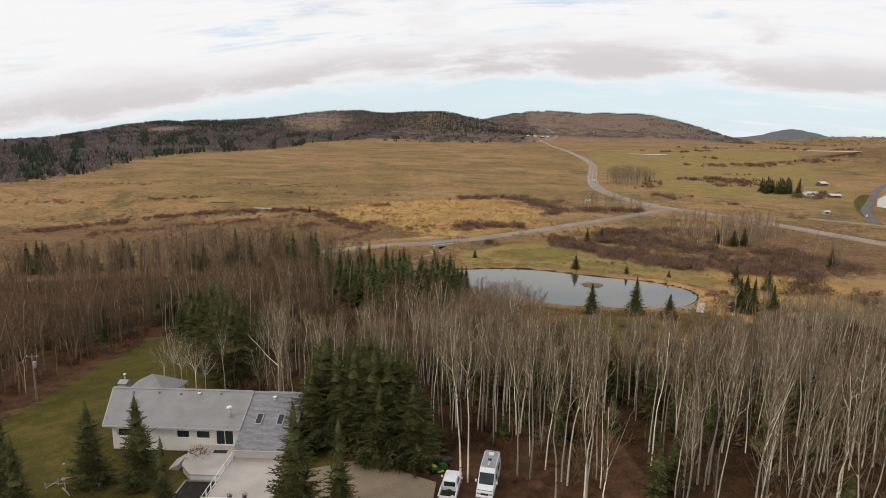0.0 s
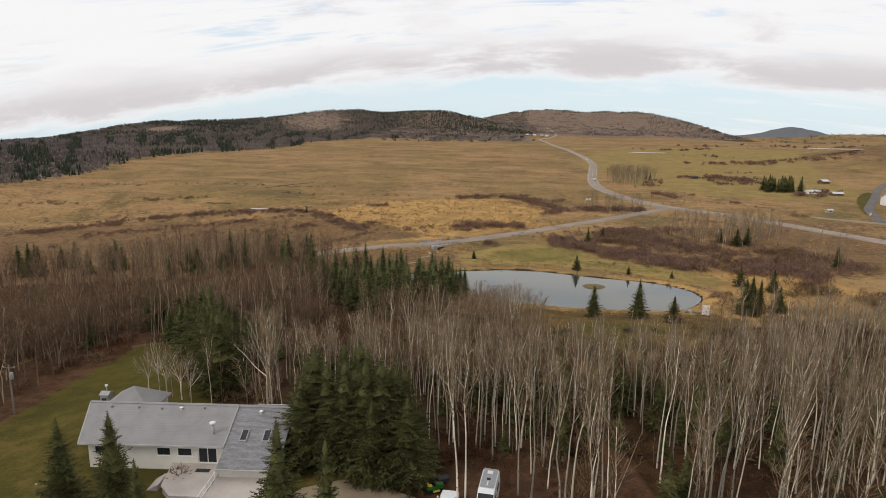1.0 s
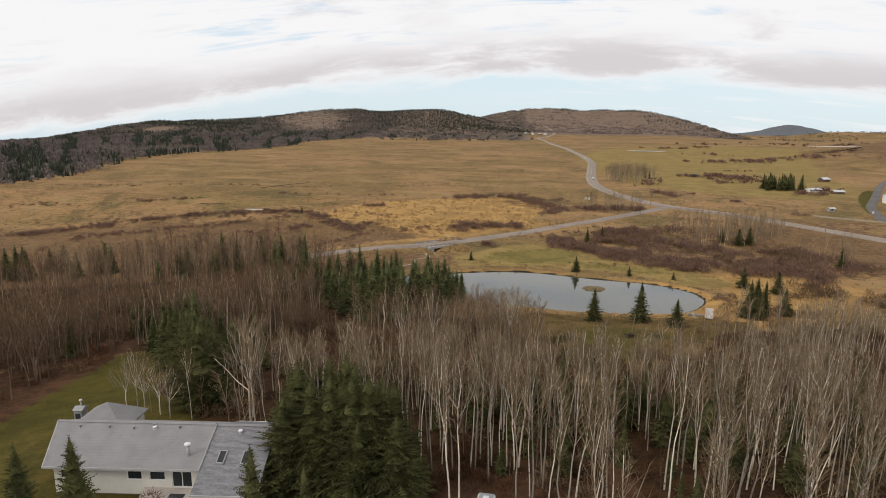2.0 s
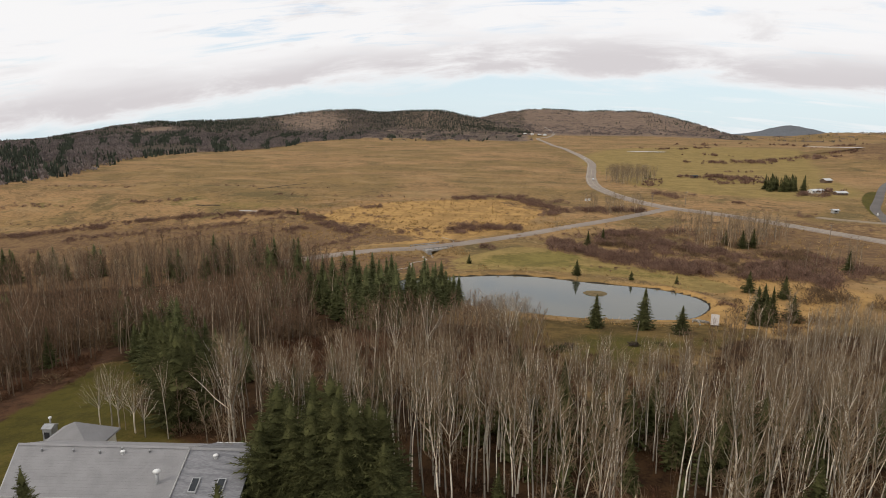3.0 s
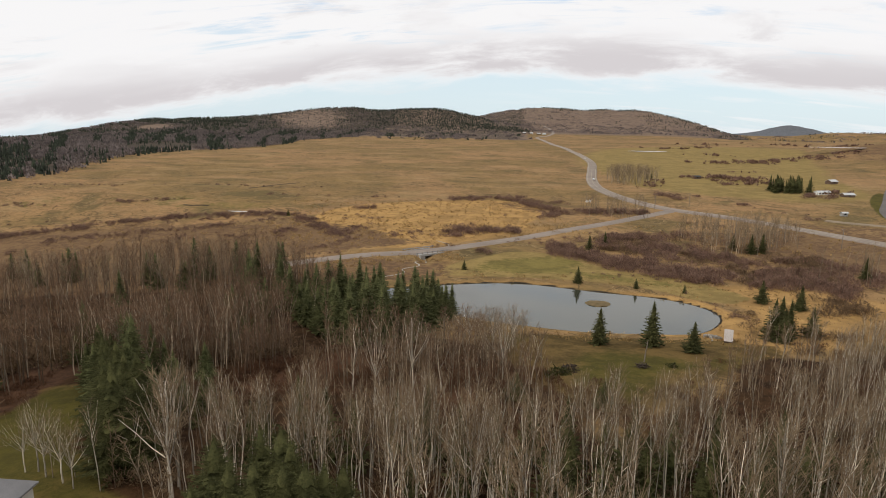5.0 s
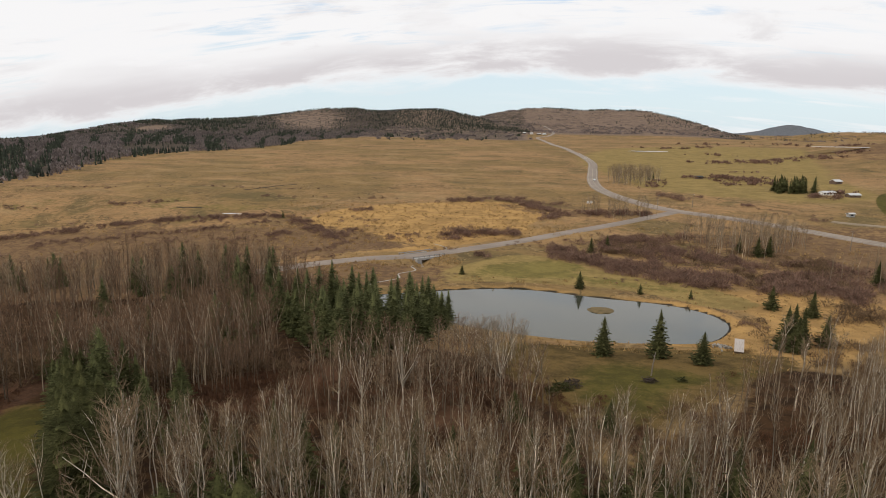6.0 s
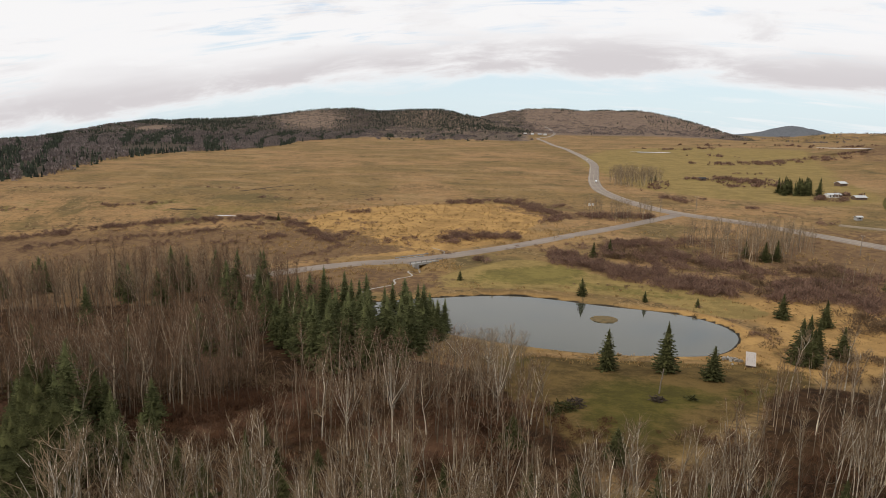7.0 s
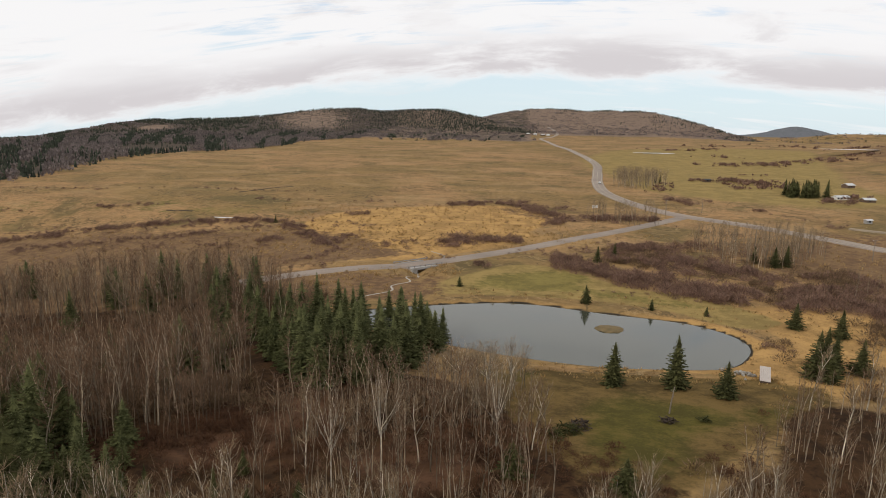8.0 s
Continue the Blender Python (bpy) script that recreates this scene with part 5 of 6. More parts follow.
def hill_woods():
    """The wooded slopes across the valley."""
    rng = np.random.default_rng(51)
    x = rng.uniform(-2600, 2100, 700000)
    y = rng.uniform(400, 4500, 700000)
    az = np.degrees(np.arctan2(x, y))
    keep = (az > -45) & (az < 30)
    x, y = x[keep], y[keep]
    left = (x < wood_line(y)) & (y > 330)
    back = (y > 1600 + 80 * np.sin(x / 170)) & (x < 0.02 * y + 20)
    right = (y > 2450) & (x > 0) & (x < 1000)
    z = ground(x, y)
    az = az[keep]
    dice, pick = rng.random(len(x)), rng.random(len(x))
    # clumps drawn out along the slopes
    belt = ripple(az * 40, z * 7, 30) + 0.8 * ripple(az * 40 + 9, z * 7 + 50, 12) + 0.5 * ripple(az * 40, z * 8, 5.5)
    patch = ripple(az * 40 + 400, z * 8, 24) + 0.8 * ripple(az * 40, z * 9 + 70, 10) + 0.4 * ripple(x, y, 19)
    clearing = soft_ellipse(x, y, -690, 2130, 150, 320, 12, 0.7) + soft_ellipse(x, y, -530, 930, 55, 120, 20, 0.3) + soft_ellipse(x, y, -960, 1640, 50, 60, 0, 0.5)
    spruce_hill = soft_ellipse(x, y, -330, 2560, 260, 330, 10) + soft_ellipse(x, y, -60, 2460, 260, 90, 10)
    line = wood_line(y)
    edge = (x < line + 5) & (x > line - 40) & (y > 380) & (y < 1600)
    ridge = 1.9 * smooth(34, 54, z) * (x < -560)
    conifer = (left & (belt > 0.22 - ridge) & (dice < 0.92)) | (left & (dice < 0.04)) | (back & (dice < 0.9 * spruce_hill)) | (back & (belt > 0.9) & (dice < 0.6)) | (edge & (belt > 0.1) & (y > 560) & (dice < 0.7))
    conifer |= (right & (z > 122) & (belt > 0.1) & (dice < 0.8)) | (right & (x > 560) & (z > 40) & (belt > 0.0) & (dice < 0.35)) | (right & (belt > 1.3))
    conifer |= (x > 820) & (x < 1300) & (y > 2500) & (y < 2900) & (belt > 0.2) & (dice < 0.3)
    bare = (left & (patch > -1.1)) | edge | (back & (patch > 0.2) & (spruce_hill < 0.6) & (dice < 0.8)) | (right & (y < 3050) & (patch > 0.55 - 1.0 * smooth(70, 45, z)))
    bare |= (x > 900) & (y > 2300) & (y < 3300) & (patch > 0.5) & (dice < 0.5)
    clearing = np.clip(clearing, 0, 1)
    conifer &= (pick < 0.6) & (dice < 1 - 0.97 * clearing)
    bare &= ~conifer & (pick < 0.5) & (dice > clearing)
    order = np.argsort(pick * (0.35 + np.hypot(x, y) / 1600))
    x, y, conifer, bare = x[order], y[order], conifer[order], bare[order]
    tagged(part("spruce_forest", planted([far_spruce(s) for s in range(5)], grown(np.column_stack([x, y])[conifer][:36000], 4.5, 8.5, rng, (0.9, 1.4))), FAR_NEEDLE), "dark spruce forest on the hillsides", "forest", kind="stuff")
    tagged(part("bare_forest", planted([far_bare(s) for s in range(5)], grown(np.column_stack([x, y])[bare][:42000], 4.0, 7.0, rng, (1.1, 1.7))), FAR_TWIG), "grey leafless woods on the hillsides", "forest", kind="stuff")


FAR_TWIG = material("far_twigs", (0.225, 0.183, 0.168), (0.125, 0.103, 0.098), 0.95, 0.01, 0.1, by_island=0.35, spec=0.03)
hill_woods()


def reed(seed):
    rng = np.random.default_rng(seed)
    vs, ts = [], []
    for i in range(7):
        turn = rng.random() * 6.283
        foot = rng.normal(0, 0.35, 2)
        side = np.array([-math.sin(turn), math.cos(turn)]) * 0.12
        vs += [(*(foot + side), 0), (*(foot - side), 0), (foot[0] + rng.normal(0, 0.3), foot[1] + rng.normal(0, 0.3), rng.uniform(0.6, 1.1))]
        ts.append((3 * i, 3 * i + 1, 3 * i + 2))
    return np.array(vs), np.array(ts)


def reeds():
    """Tussocks of dry grass on the wet meadow, the banks and the verges."""
    rng = np.random.default_rng(61)
    got = []
    for cx, cy, a, b, turn, count, high in ((-45, 352, 75, 62, 12, 1500, 0.9), (-30, 300, 60, 18, 38, 350, 0.7), (66, 178, 30, 18, 30, 260, 0.6), (84, 212, 36, 14, -12, 180, 0.6), (-40, 246, 26, 8, 25, 220, 0.8), (20, 168, 40, 5, 2, 260, 0.6), (-120, 310, 90, 24, 5, 500, 0.8), (0, 226, 70, 6, 0, 200, 0.6), (110, 300, 50, 50, 0, 400, 0.9)):
        q = rng.uniform(-1, 1, (count, 2)) * (a, b)
        c, s = math.cos(radians(turn)), math.sin(radians(turn))
        got.append(grown(np.column_stack([cx + q[:, 0] * c - q[:, 1] * s, cy + q[:, 0] * s + q[:, 1] * c]), high * 0.5, high * 1.3, rng, (0.8, 1.6)))
    got = np.concatenate(got)
    d = inside_distance(got[:, 0], got[:, 1], RING)
    return tagged(part("dry_grass", planted([reed(s) for s in range(5)], got[d > 0.6]), REED), "golden tussocks of dry marsh grass", "grass", kind="stuff")


reeds()


# ---- the house ----
def stepped_roof(x0, x1, y0, z0, y1, z1, course=0.36, thick=0.16, skew=0.0):
    """A roof slope from its eave (y0, z0) up to its ridge (y1, z1), laid in overlapping courses."""
    n = max(3, int(math.hypot(y1 - y0, z1 - z0) / course))
    top = []
    for i in range(n):
        a, b = i / n, (i + 1) / n
        ya, yb, za, zb = y0 + (y1 - y0) * a, y0 + (y1 - y0) * b, z0 + (z1 - z0) * a, z0 + (z1 - z0) * b
        top += [(ya, za + 0.010), (yb, zb + 0.003)]
    bm = prism(top + [(y1, z1 - thick), (y0, z0 - thick)], "x", x0, x1)
    for v in bm.verts:
        if abs(v.co.x - x0) < 0.001:
            v.co.x += skew * (y1 - v.co.y) / (y1 - y0)
    return bm


def window(parent, x0, x1, y, z0, z1, panes=2):
    """A window let into a wall that faces -y: frame, panes, sill."""
    bm = bmesh.new()
    f = 0.07
    for a, b, c, d in ((x0, x1, z0, z0 + f), (x0, x1, z1 - f, z1), (x0, x0 + f, z0 + f, z1 - f), (x1 - f, x1, z0 + f, z1 - f)):
        piece = box(a, b, y - 0.05, y + 0.05, c, d)
        me = bpy.data.meshes.new("tmp")
        piece.to_mesh(me)
        piece.free()
        bm.from_mesh(me)
        bpy.data.meshes.remove(me)
    frame_ = part("window", bm, WHITE, parent, "white framed window")
    w_ = (x1 - x0 - 2 * f) / panes
    for i in range(panes):
        part("pane", box(x0 + f + i * w_ + 0.015, x0 + f + (i + 1) * w_ - 0.015, y - 0.01, y + 0.01, z0 + f, z1 - f), GLASS, frame_)
    part("sill", box(x0 - 0.06, x1 + 0.06, y - 0.12, y + 0.02, z0 - 0.07, z0 - 0.004), WHITE, frame_)


def holed_wall(x0, x1, y0, y1, z0, z1, holes):
    """A wall along x with openings (x0, x1, z0, z1) through it."""
    xs = sorted({x0, x1, *[h[0] for h in holes], *[h[1] for h in holes]})
    zs = sorted({z0, z1, *[h[2] for h in holes], *[h[3] for h in holes]})
    bm = bmesh.new()
    me = bpy.data.meshes.new("tmp")
    for a, b in zip(xs, xs[1:]):
        for c, d in zip(zs, zs[1:]):
            if any(h[0] <= a and b <= h[1] and h[2] <= c and d <= h[3] for h in holes):
                continue
            piece = box(a, b, y0, y1, c, d)
            piece.to_mesh(me)
            piece.free()
            bm.from_mesh(me)
    bpy.data.meshes.remove(me)
    bmesh.ops.remove_doubles(bm, verts=bm.verts, dist=0.001)
    return bm


def roof_vent(parent, x, y, z, size=0.22, mat=WHITE):
    v = part("roof_vent", tube([(x, y, z - 0.1), (x, y, z + 0.22), (x, y, z + 0.23), (x, y, z + 0.34)], [size * 0.7, size * 0.7, size, size * 0.7], 10), mat, parent)
    return v


def build_house():
    h = thing("house", -39.6, 64.8, 10.05, 5, "white stucco bungalow with grey shingle roofs and a wing", "house")
    e, r = 3.4, 5.9                                   # eave and ridge heights
    ey, ry, by = 0.0, 5.4, 10.8
    holes = [(-6.6, -4.5, 1.75, 2.75), (3.0, 4.7, 1.75, 2.75), (0.6, 2.2, 1.75, 2.75), (5.4, 7.6, 0.95, 2.95)]
    part("wall", holed_wall(-7.3, 8.39, 0.62, 0.85, 0.05, 3.45, holes), STUCCO, h)
    part("wall", box(-7.3, 8.39, 10.0, 10.2, 0.05, 3.45), STUCCO, h)
    part("wall", prism([(0.86, 0.05), (9.99, 0.05), (9.99, 3.4), (5.4, 5.66), (0.86, 3.4)], "x", -7.3, -7.08), STUCCO, h)
    # the foundation's dark colour holds the shade under the wall
    part("foundation", box(-7.24, 8.3, 0.66, 9.9, -1.2, 0.046), BROWN, h, "foundation below the stucco, coloured dark for its shade")
    for x0, x1, z0, z1 in holes[:3]:
        window(h, x0, x1, 0.70, z0, z1, 3 if x1 - x0 > 1.9 else 2)
    door = part("sliding_door", holed_wall(5.4, 7.6, 0.68, 0.76, 0.95, 2.95, [(5.5, 6.46, 1.05, 2.85), (6.54, 7.5, 1.05, 2.85)]), WHITE, h, "white framed glass sliding door")
    part("pane", box(5.5, 6.46, 0.71, 0.73, 1.05, 2.85), GLASS, door)
    part("pane", box(6.54, 7.5, 0.71, 0.73, 1.05, 2.85), GLASS, door)
    part("roof", stepped_roof(-9.45, 8.55, ey, e, ry, r, skew=1.45), SHINGLE, h)
    part("roof", stepped_roof(-9.45, 8.55, by, e, ry + 0.01, r), SHINGLE, h)
    part("ridge_cap", prism([(ry - 0.22, r - 0.02), (ry, r + 0.12), (ry + 0.22, r - 0.02)], "x", -9.47, 8.57), SHINGLE, h)
    part("fascia", box(-8.0, 8.57, -0.06, -0.005, e - 0.22, e + 0.02), TRIM, h)
    part("gutter", prism([(-0.18, e - 0.16), (-0.18, e - 0.02), (-0.15, e - 0.02), (-0.15, e - 0.13), (-0.07, e - 0.13), (-0.07, e - 0.16)], "x", -8.0, 8.57), TRIM, h)
    for s in (-1, 1):
        barge = prism([(-0.05, e - 0.24), (-0.05, e + 0.0), (ry, r), (by + 0.05, e), (by + 0.05, e - 0.24), (ry, r - 0.25)], "x", -9.56 if s < 0 else 8.572, -9.462 if s < 0 else 8.66)
        for v in barge.verts:
            v.co.x += 1.45 * max(0.0, (ry - v.co.y) / ry) if s < 0 else 0.0
        part("barge_board", barge, TRIM, h)
    for x, f in ((-6.5, 0.86), (-3.2, 0.86), (-0.4, 0.84), (1.7, 0.92), (4.7, 0.88)):
        roof_vent(h, x, ey + (ry - ey) * f, e + (r - e) * f, 0.13, METAL)
    roof_vent(h, 1.95, 4.6, e + 2.5 * 4.6 / 5.4, 0.26)
    pipe = part("flue_pipe", tube([(6.9, 1.6, 3.9), (6.9, 1.6, 5.3)], [0.17, 0.17], 12), METAL, h, "tall galvanised flue")
    part("flue_cap", tube([(6.9, 1.6, 5.302), (6.9, 1.6, 5.36), (6.9, 1.6, 5.52), (6.9, 1.6, 5.62)], [0.2, 0.36, 0.36, 0.12], 12), WHITE, pipe)
    # the lower wing on the driveway side
    ge, gz = -2.5, 2.15
    part("wing_roof", stepped_roof(8.665, 15.4, ge, gz, 5.55, 5.75, 0.30), SHINGLE_DARK, h, "mottled slate-grey shingle roof")
    part("wing_roof", stepped_roof(8.665, 15.4, 12.0, 2.9, 5.56, 5.75, 0.30), SHINGLE_DARK, h)
    part("ridge_cap", prism([(5.33, 5.72), (5.55, 5.88), (5.77, 5.72)], "x", 8.67, 15.42), SHINGLE, h)
    part("wall", box(8.66, 15.0, -1.9, -1.7, -0.6, 2.2), STUCCO, h)
    part("wall", prism([(-1.69, -0.6), (11.4, -0.6), (11.4, 2.9), (5.55, 5.5), (-1.69, 2.3)], "x", 14.8, 15.0), STUCCO, h)
    part("wall", prism([(-1.69, -0.6), (0.6, -0.6), (0.6, 3.1), (-1.69, 2.3)], "x", 8.66, 8.86), STUCCO, h)
    part("gutter", box(8.6, 15.45, ge - 0.16, ge - 0.01, gz - 0.16, gz - 0.02), TRIM, h)
    part("downpipe", tube([(8.72, ge - 0.05, gz - 0.17), (8.72, ge + 0.3, gz - 0.5), (8.72, -2.0, 0.9)], [0.05, 0.05, 0.05], 8), WHITE, h)
    for x in (10.55, 13.15):
        f = (1.55 - ge) / (5.55 - ge)
        zc = gz + (5.75 - gz) * f
        s = (5.75 - gz) / (5.55 - ge)
        lid = part("skylight", prism([(0.75, zc - 0.8 * s + 0.02), (0.75, zc - 0.8 * s + 0.2), (2.25, zc + 0.7 * s + 0.2), (2.25, zc + 0.7 * s + 0.02)], "x", x - 0.42, x + 0.42), METAL, h, "framed skylight")
        part("pane", prism([(0.86, zc - 0.69 * s + 0.204), (0.86, zc - 0.69 * s + 0.225), (2.14, zc + 0.59 * s + 0.225), (2.14, zc + 0.59 * s + 0.204)], "x", x - 0.31, x + 0.31), GLASS, lid)
    roof_vent(h, 11.6, 4.6, gz + (5.75 - gz) * 7.1 / 8.05, 0.3)
    # the hipped room behind
    hip = bmesh.new()
    x0, x1, y0, y1, ze, zp = -11.5, -4.5, 9.5, 15.6, 2.6, 4.85
    c = [hip.verts.new(p) for p in ((x0, y0, ze), (x1, y0, ze), (x1, y1, ze), (x0, y1, ze))]
    low = [hip.verts.new((v.co.x, v.co.y, ze - 0.2)) for v in c]
    peak = hip.verts.new((-8.0, 12.5, zp))
    for i in range(4):
        hip.faces.new((c[i], c[(i + 1) % 4], peak))
        hip.faces.new((low[i], low[(i + 1) % 4], c[(i + 1) % 4], c[i]))
    hip.faces.new(low[::-1])
    bmesh.ops.recalc_face_normals(hip, faces=hip.faces)
    part("hip_roof", hip, SHINGLE, h)
    part("wall", box(x0 + 0.4, x1 - 0.4, 10.3, y1 - 0.4, -1.8, ze - 0.21), STUCCO, h)
    part("far_gutter", box(8.7, 15.6, 12.02, 12.14, 2.75, 2.9), WHITE, h)
    return h


def build_chimney_box():
    """A made-up free-standing box behind the house, in place of its likely chimney."""
    f = thing("chimney_box", -57.9, 83.6, at_ground(-57.9, 83.6) - 0.05, 5, "grey box with a white-capped flue, standing for a chimney", "boiler")
    part("body", box(-0.6, 0.6, -0.7, 0.7, 0, 1.75, 0.05), METAL, f)
    part("roof", prism([(-0.8, 1.754), (-0.8, 1.8), (0, 2.15), (0.8, 1.8), (0.8, 1.754)], "x", -0.7, 0.7), METAL, f)
    part("door", box(-0.35, 0.35, -0.75, -0.705, 0.4, 1.3, 0.01), DARK, f)
    flue = part("flue", tube([(0, 0.2, 2.0), (0, 0.2, 2.75)], [0.1, 0.1], 10), METAL, f)
    part("flue_cap", tube([(0, 0.2, 2.752), (0, 0.2, 2.8), (0, 0.2, 3.0), (0, 0.2, 3.06)], [0.12, 0.22, 0.22, 0.08], 10), WHITE, flue)


build_chimney_box()


def build_deck():
    d = thing("deck", -39.6, 64.8, 10.05, 5, "raised beige deck with white rails beside the house", "deck")
    part("deck_floor", prism([(2.4, 0.6), (8.5, 0.6), (8.5, -5.8), (4.9, -5.8), (3.2, -4.0)], "z", 0.72, 0.9), DECK, d)
    part("skirt", prism([(2.5, 0.58), (8.4, 0.58), (8.4, -5.7), (4.95, -5.7), (3.3, -3.95)], "z", -0.9, 0.715), WHITE, d)
    part("pad", box(8.52, 15.4, -11.5, -1.92, 0.66, 0.84), DECK, d, "pale flat terrace")
    part("skirt", box(8.6, 15.3, -11.4, -2.0, -1.1, 0.656), STUCCO, d)
    def rail(a, b, n):
        (ax, ay), (bx, by) = a, b
        for i in range(n + 1):
            x, y = ax + (bx - ax) * i / n, ay + (by - ay) * i / n
            part("post", box(x - 0.05, x + 0.05, y - 0.05, y + 0.05, 0.7, 1.85), WHITE, d)
        for z in (1.1, 1.8):
            part("rail", tube([(ax, ay, z), (bx, by, z)], [0.045, 0.045], 6), WHITE, d)
    rail((8.56, -2.6), (8.56, -11.4), 7)
    rail((8.56, -11.4), (15.3, -11.4), 5)
    for i in range(4):
        part("step", box(2.6 - 0.3 * i - 0.3, 2.6 - 0.3 * i, -3.6, -1.2, -0.9, 0.62 - 0.19 * i), DECK, d)
    return d


def leafless_pot(x, y, z):
    p = thing("ornamental_shrub", x, y, z, 20, "grey leafless shrub growing beside the deck", "shrub")
    part("stems", SHRUBS[0], TWIG, p).scale = (2.2, 2.2, 1.5)


build_house()
build_deck()
leafless_pot(-35.2, 63.2, 10.94)
for x, y in ((-27.7, 55.6), (-26.2, 55.9)):
    pot = thing("potted_plant", x, y, 10.89, 0, "withered plant in a small pot on the terrace", "potted plant", "pots on the terrace")
    part("pot", tube([(0, 0, 0), (0, 0, 0.3), (0, 0, 0.34)], [0.16, 0.22, 0.24], 12), DARK, pot)
    part("stems", SHRUBS[1], TWIG, pot).matrix_basis = Matrix.Translation((0, 0, 0.3)) @ Matrix.Diagonal((0.5, 0.5, 0.6, 1))
mat_ = thing("door_mat", -33.05, 64.5, 10.955, 5, "dark mat before the sliding door", "mat")
part("mat", box(-0.8, 0.8, -0.35, 0.35, 0, 0.025), DARK, mat_)
# a low dark block inside pale edging
plot = thing("edged_plot", -39.6, 64.8, 10.05, 5, "dark rectangle with pale edging below the deck", "garden bed")
part("soil", box(4.6, 8.3, -9.6, -6.0, -0.3, 0.12), PLOT_DARK, plot)
for a, b, c, d in ((4.5, 8.4, -5.99, -5.86), (4.5, 8.4, -9.74, -9.61), (4.42, 4.59, -9.6, -6.0)):
    part("edging", box(a, b, c, d, -0.3, 0.24), PALE_WOOD, plot)


# ---- vehicles ----
def wheel(parent, x, y, r=0.36, w_=0.24):
    t = part("wheel", tube([(x - w_ / 2, y, r), (x - w_ / 2 + 0.02, y, r), (x + w_ / 2 - 0.02, y, r), (x + w_ / 2, y, r)], [r * 0.7, r, r, r * 0.7], 18), RUBBER, parent)
    s = 1 if x > 0 else -1
    part("rim", tube([(x + s * w_ / 2, y, r), (x + s * (w_ / 2 + 0.02), y, r)], [r * 0.6, r * 0.5], 14), METAL, t)


def hull(sections):
    """A body through cross sections: rows of y, half width below, half width above, low, waist, top."""
    bm = bmesh.new()
    rings = []
    for y, wb, wt, z0, zm, z1 in sections:
        ring = [(-wb * 0.92, z0), (-wb, z0 + 0.15), (-wb, zm), (-wt, z1 - 0.06), (-wt * 0.9, z1), (wt * 0.9, z1), (wt, z1 - 0.06), (wb, zm), (wb, z0 + 0.15), (wb * 0.92, z0)]
        rings.append([bm.verts.new((x, y, z)) for x, z in ring])
    for a, b in zip(rings, rings[1:]):
        for i in range(len(a)):
            bm.faces.new((a[i], a[(i + 1) % len(a)], b[(i + 1) % len(a)], b[i]))
    bm.faces.new(rings[0])
    bm.faces.new(rings[-1][::-1])
    bmesh.ops.recalc_face_normals(bm, faces=bm.faces)
    bmesh.ops.bevel(bm, geom=bm.edges[:], offset=0.02, segments=1, affect="EDGES")
    return bm


def build_van():
    v = thing("camper_van", -1.05, 63.6, at_ground(-1, 63.6) + 0.02, -6, "white and silver camper van parked facing the drive", "van")
    part("body", hull([(-3.05, 0.88, 0.86, 0.4, 0.75, 0.95), (-2.95, 0.94, 0.9, 0.35, 0.85, 1.12), (-2.1, 0.98, 0.9, 0.35, 1.0, 1.32), (-1.35, 1.0, 0.86, 0.35, 1.25, 2.35), (-1.0, 1.0, 0.86, 0.35, 1.4, 2.68),
                       (2.6, 1.0, 0.88, 0.35, 1.5, 2.72), (2.95, 0.98, 0.84, 0.4, 1.4, 2.55), (3.02, 0.94, 0.78, 0.45, 1.3, 2.4)]), CAR_WHITE, v)
    part("roof_panel", box(-0.76, 0.76, -0.85, 2.75, 2.725, 2.76, 0.01), CAR_SILVER, v, "grey raised roof panel")
    part("roof_vent", box(-0.3, 0.3, 1.55, 2.15, 2.764, 2.9, 0.04), WHITE, v)
    part("roof_vent", box(-0.2, 0.2, 0.45, 0.85, 2.764, 2.82, 0.02), DARK, v)
    part("awning_rail", box(-0.06, 0.06, -0.6, 0.3, 2.764, 2.82, 0.02), WHITE, v)
    part("windscreen", prism([(-2.10, 1.34), (-1.415, 2.33), (-1.36, 2.30), (-2.04, 1.31)], "x", -0.8, 0.8), GLASS, v)
    for sx in (-1, 1):
        part("side_window", box(sx * 0.985 - 0.012, sx * 0.985 + 0.012, -1.3, -0.55, 1.45, 2.0, 0.005), GLASS, v)
        part("side_window", box(sx * 0.985 - 0.012, sx * 0.985 + 0.012, 0.3, 1.7, 1.55, 2.1, 0.005), GLASS, v)
        part("mirror", box(sx * 1.16 - 0.1, sx * 1.16 + 0.1, -1.85, -1.72, 1.35, 1.65, 0.03), CAR_WHITE, v)
        part("headlight", box(sx * 0.66 - 0.16, sx * 0.66 + 0.16, -3.07, -3.03, 0.68, 0.86, 0.01), METAL, v)
        wheel(v, sx * 0.86, -2.1)
        wheel(v, sx * 0.86, 1.85)
    part("grille", box(-0.42, 0.42, -3.075, -3.04, 0.62, 0.86, 0.01), DARK, v)
    part("bumper", box(-0.92, 0.92, -3.2, -3.02, 0.36, 0.56, 0.03), CAR_WHITE, v)
    part("plate", box(-0.16, 0.16, -3.215, -3.202, 0.4, 0.52), WHITE, v)
    part("bonnet_line", box(-0.8, 0.8, -2.98, -2.9, 1.125, 1.14), DARK, v)


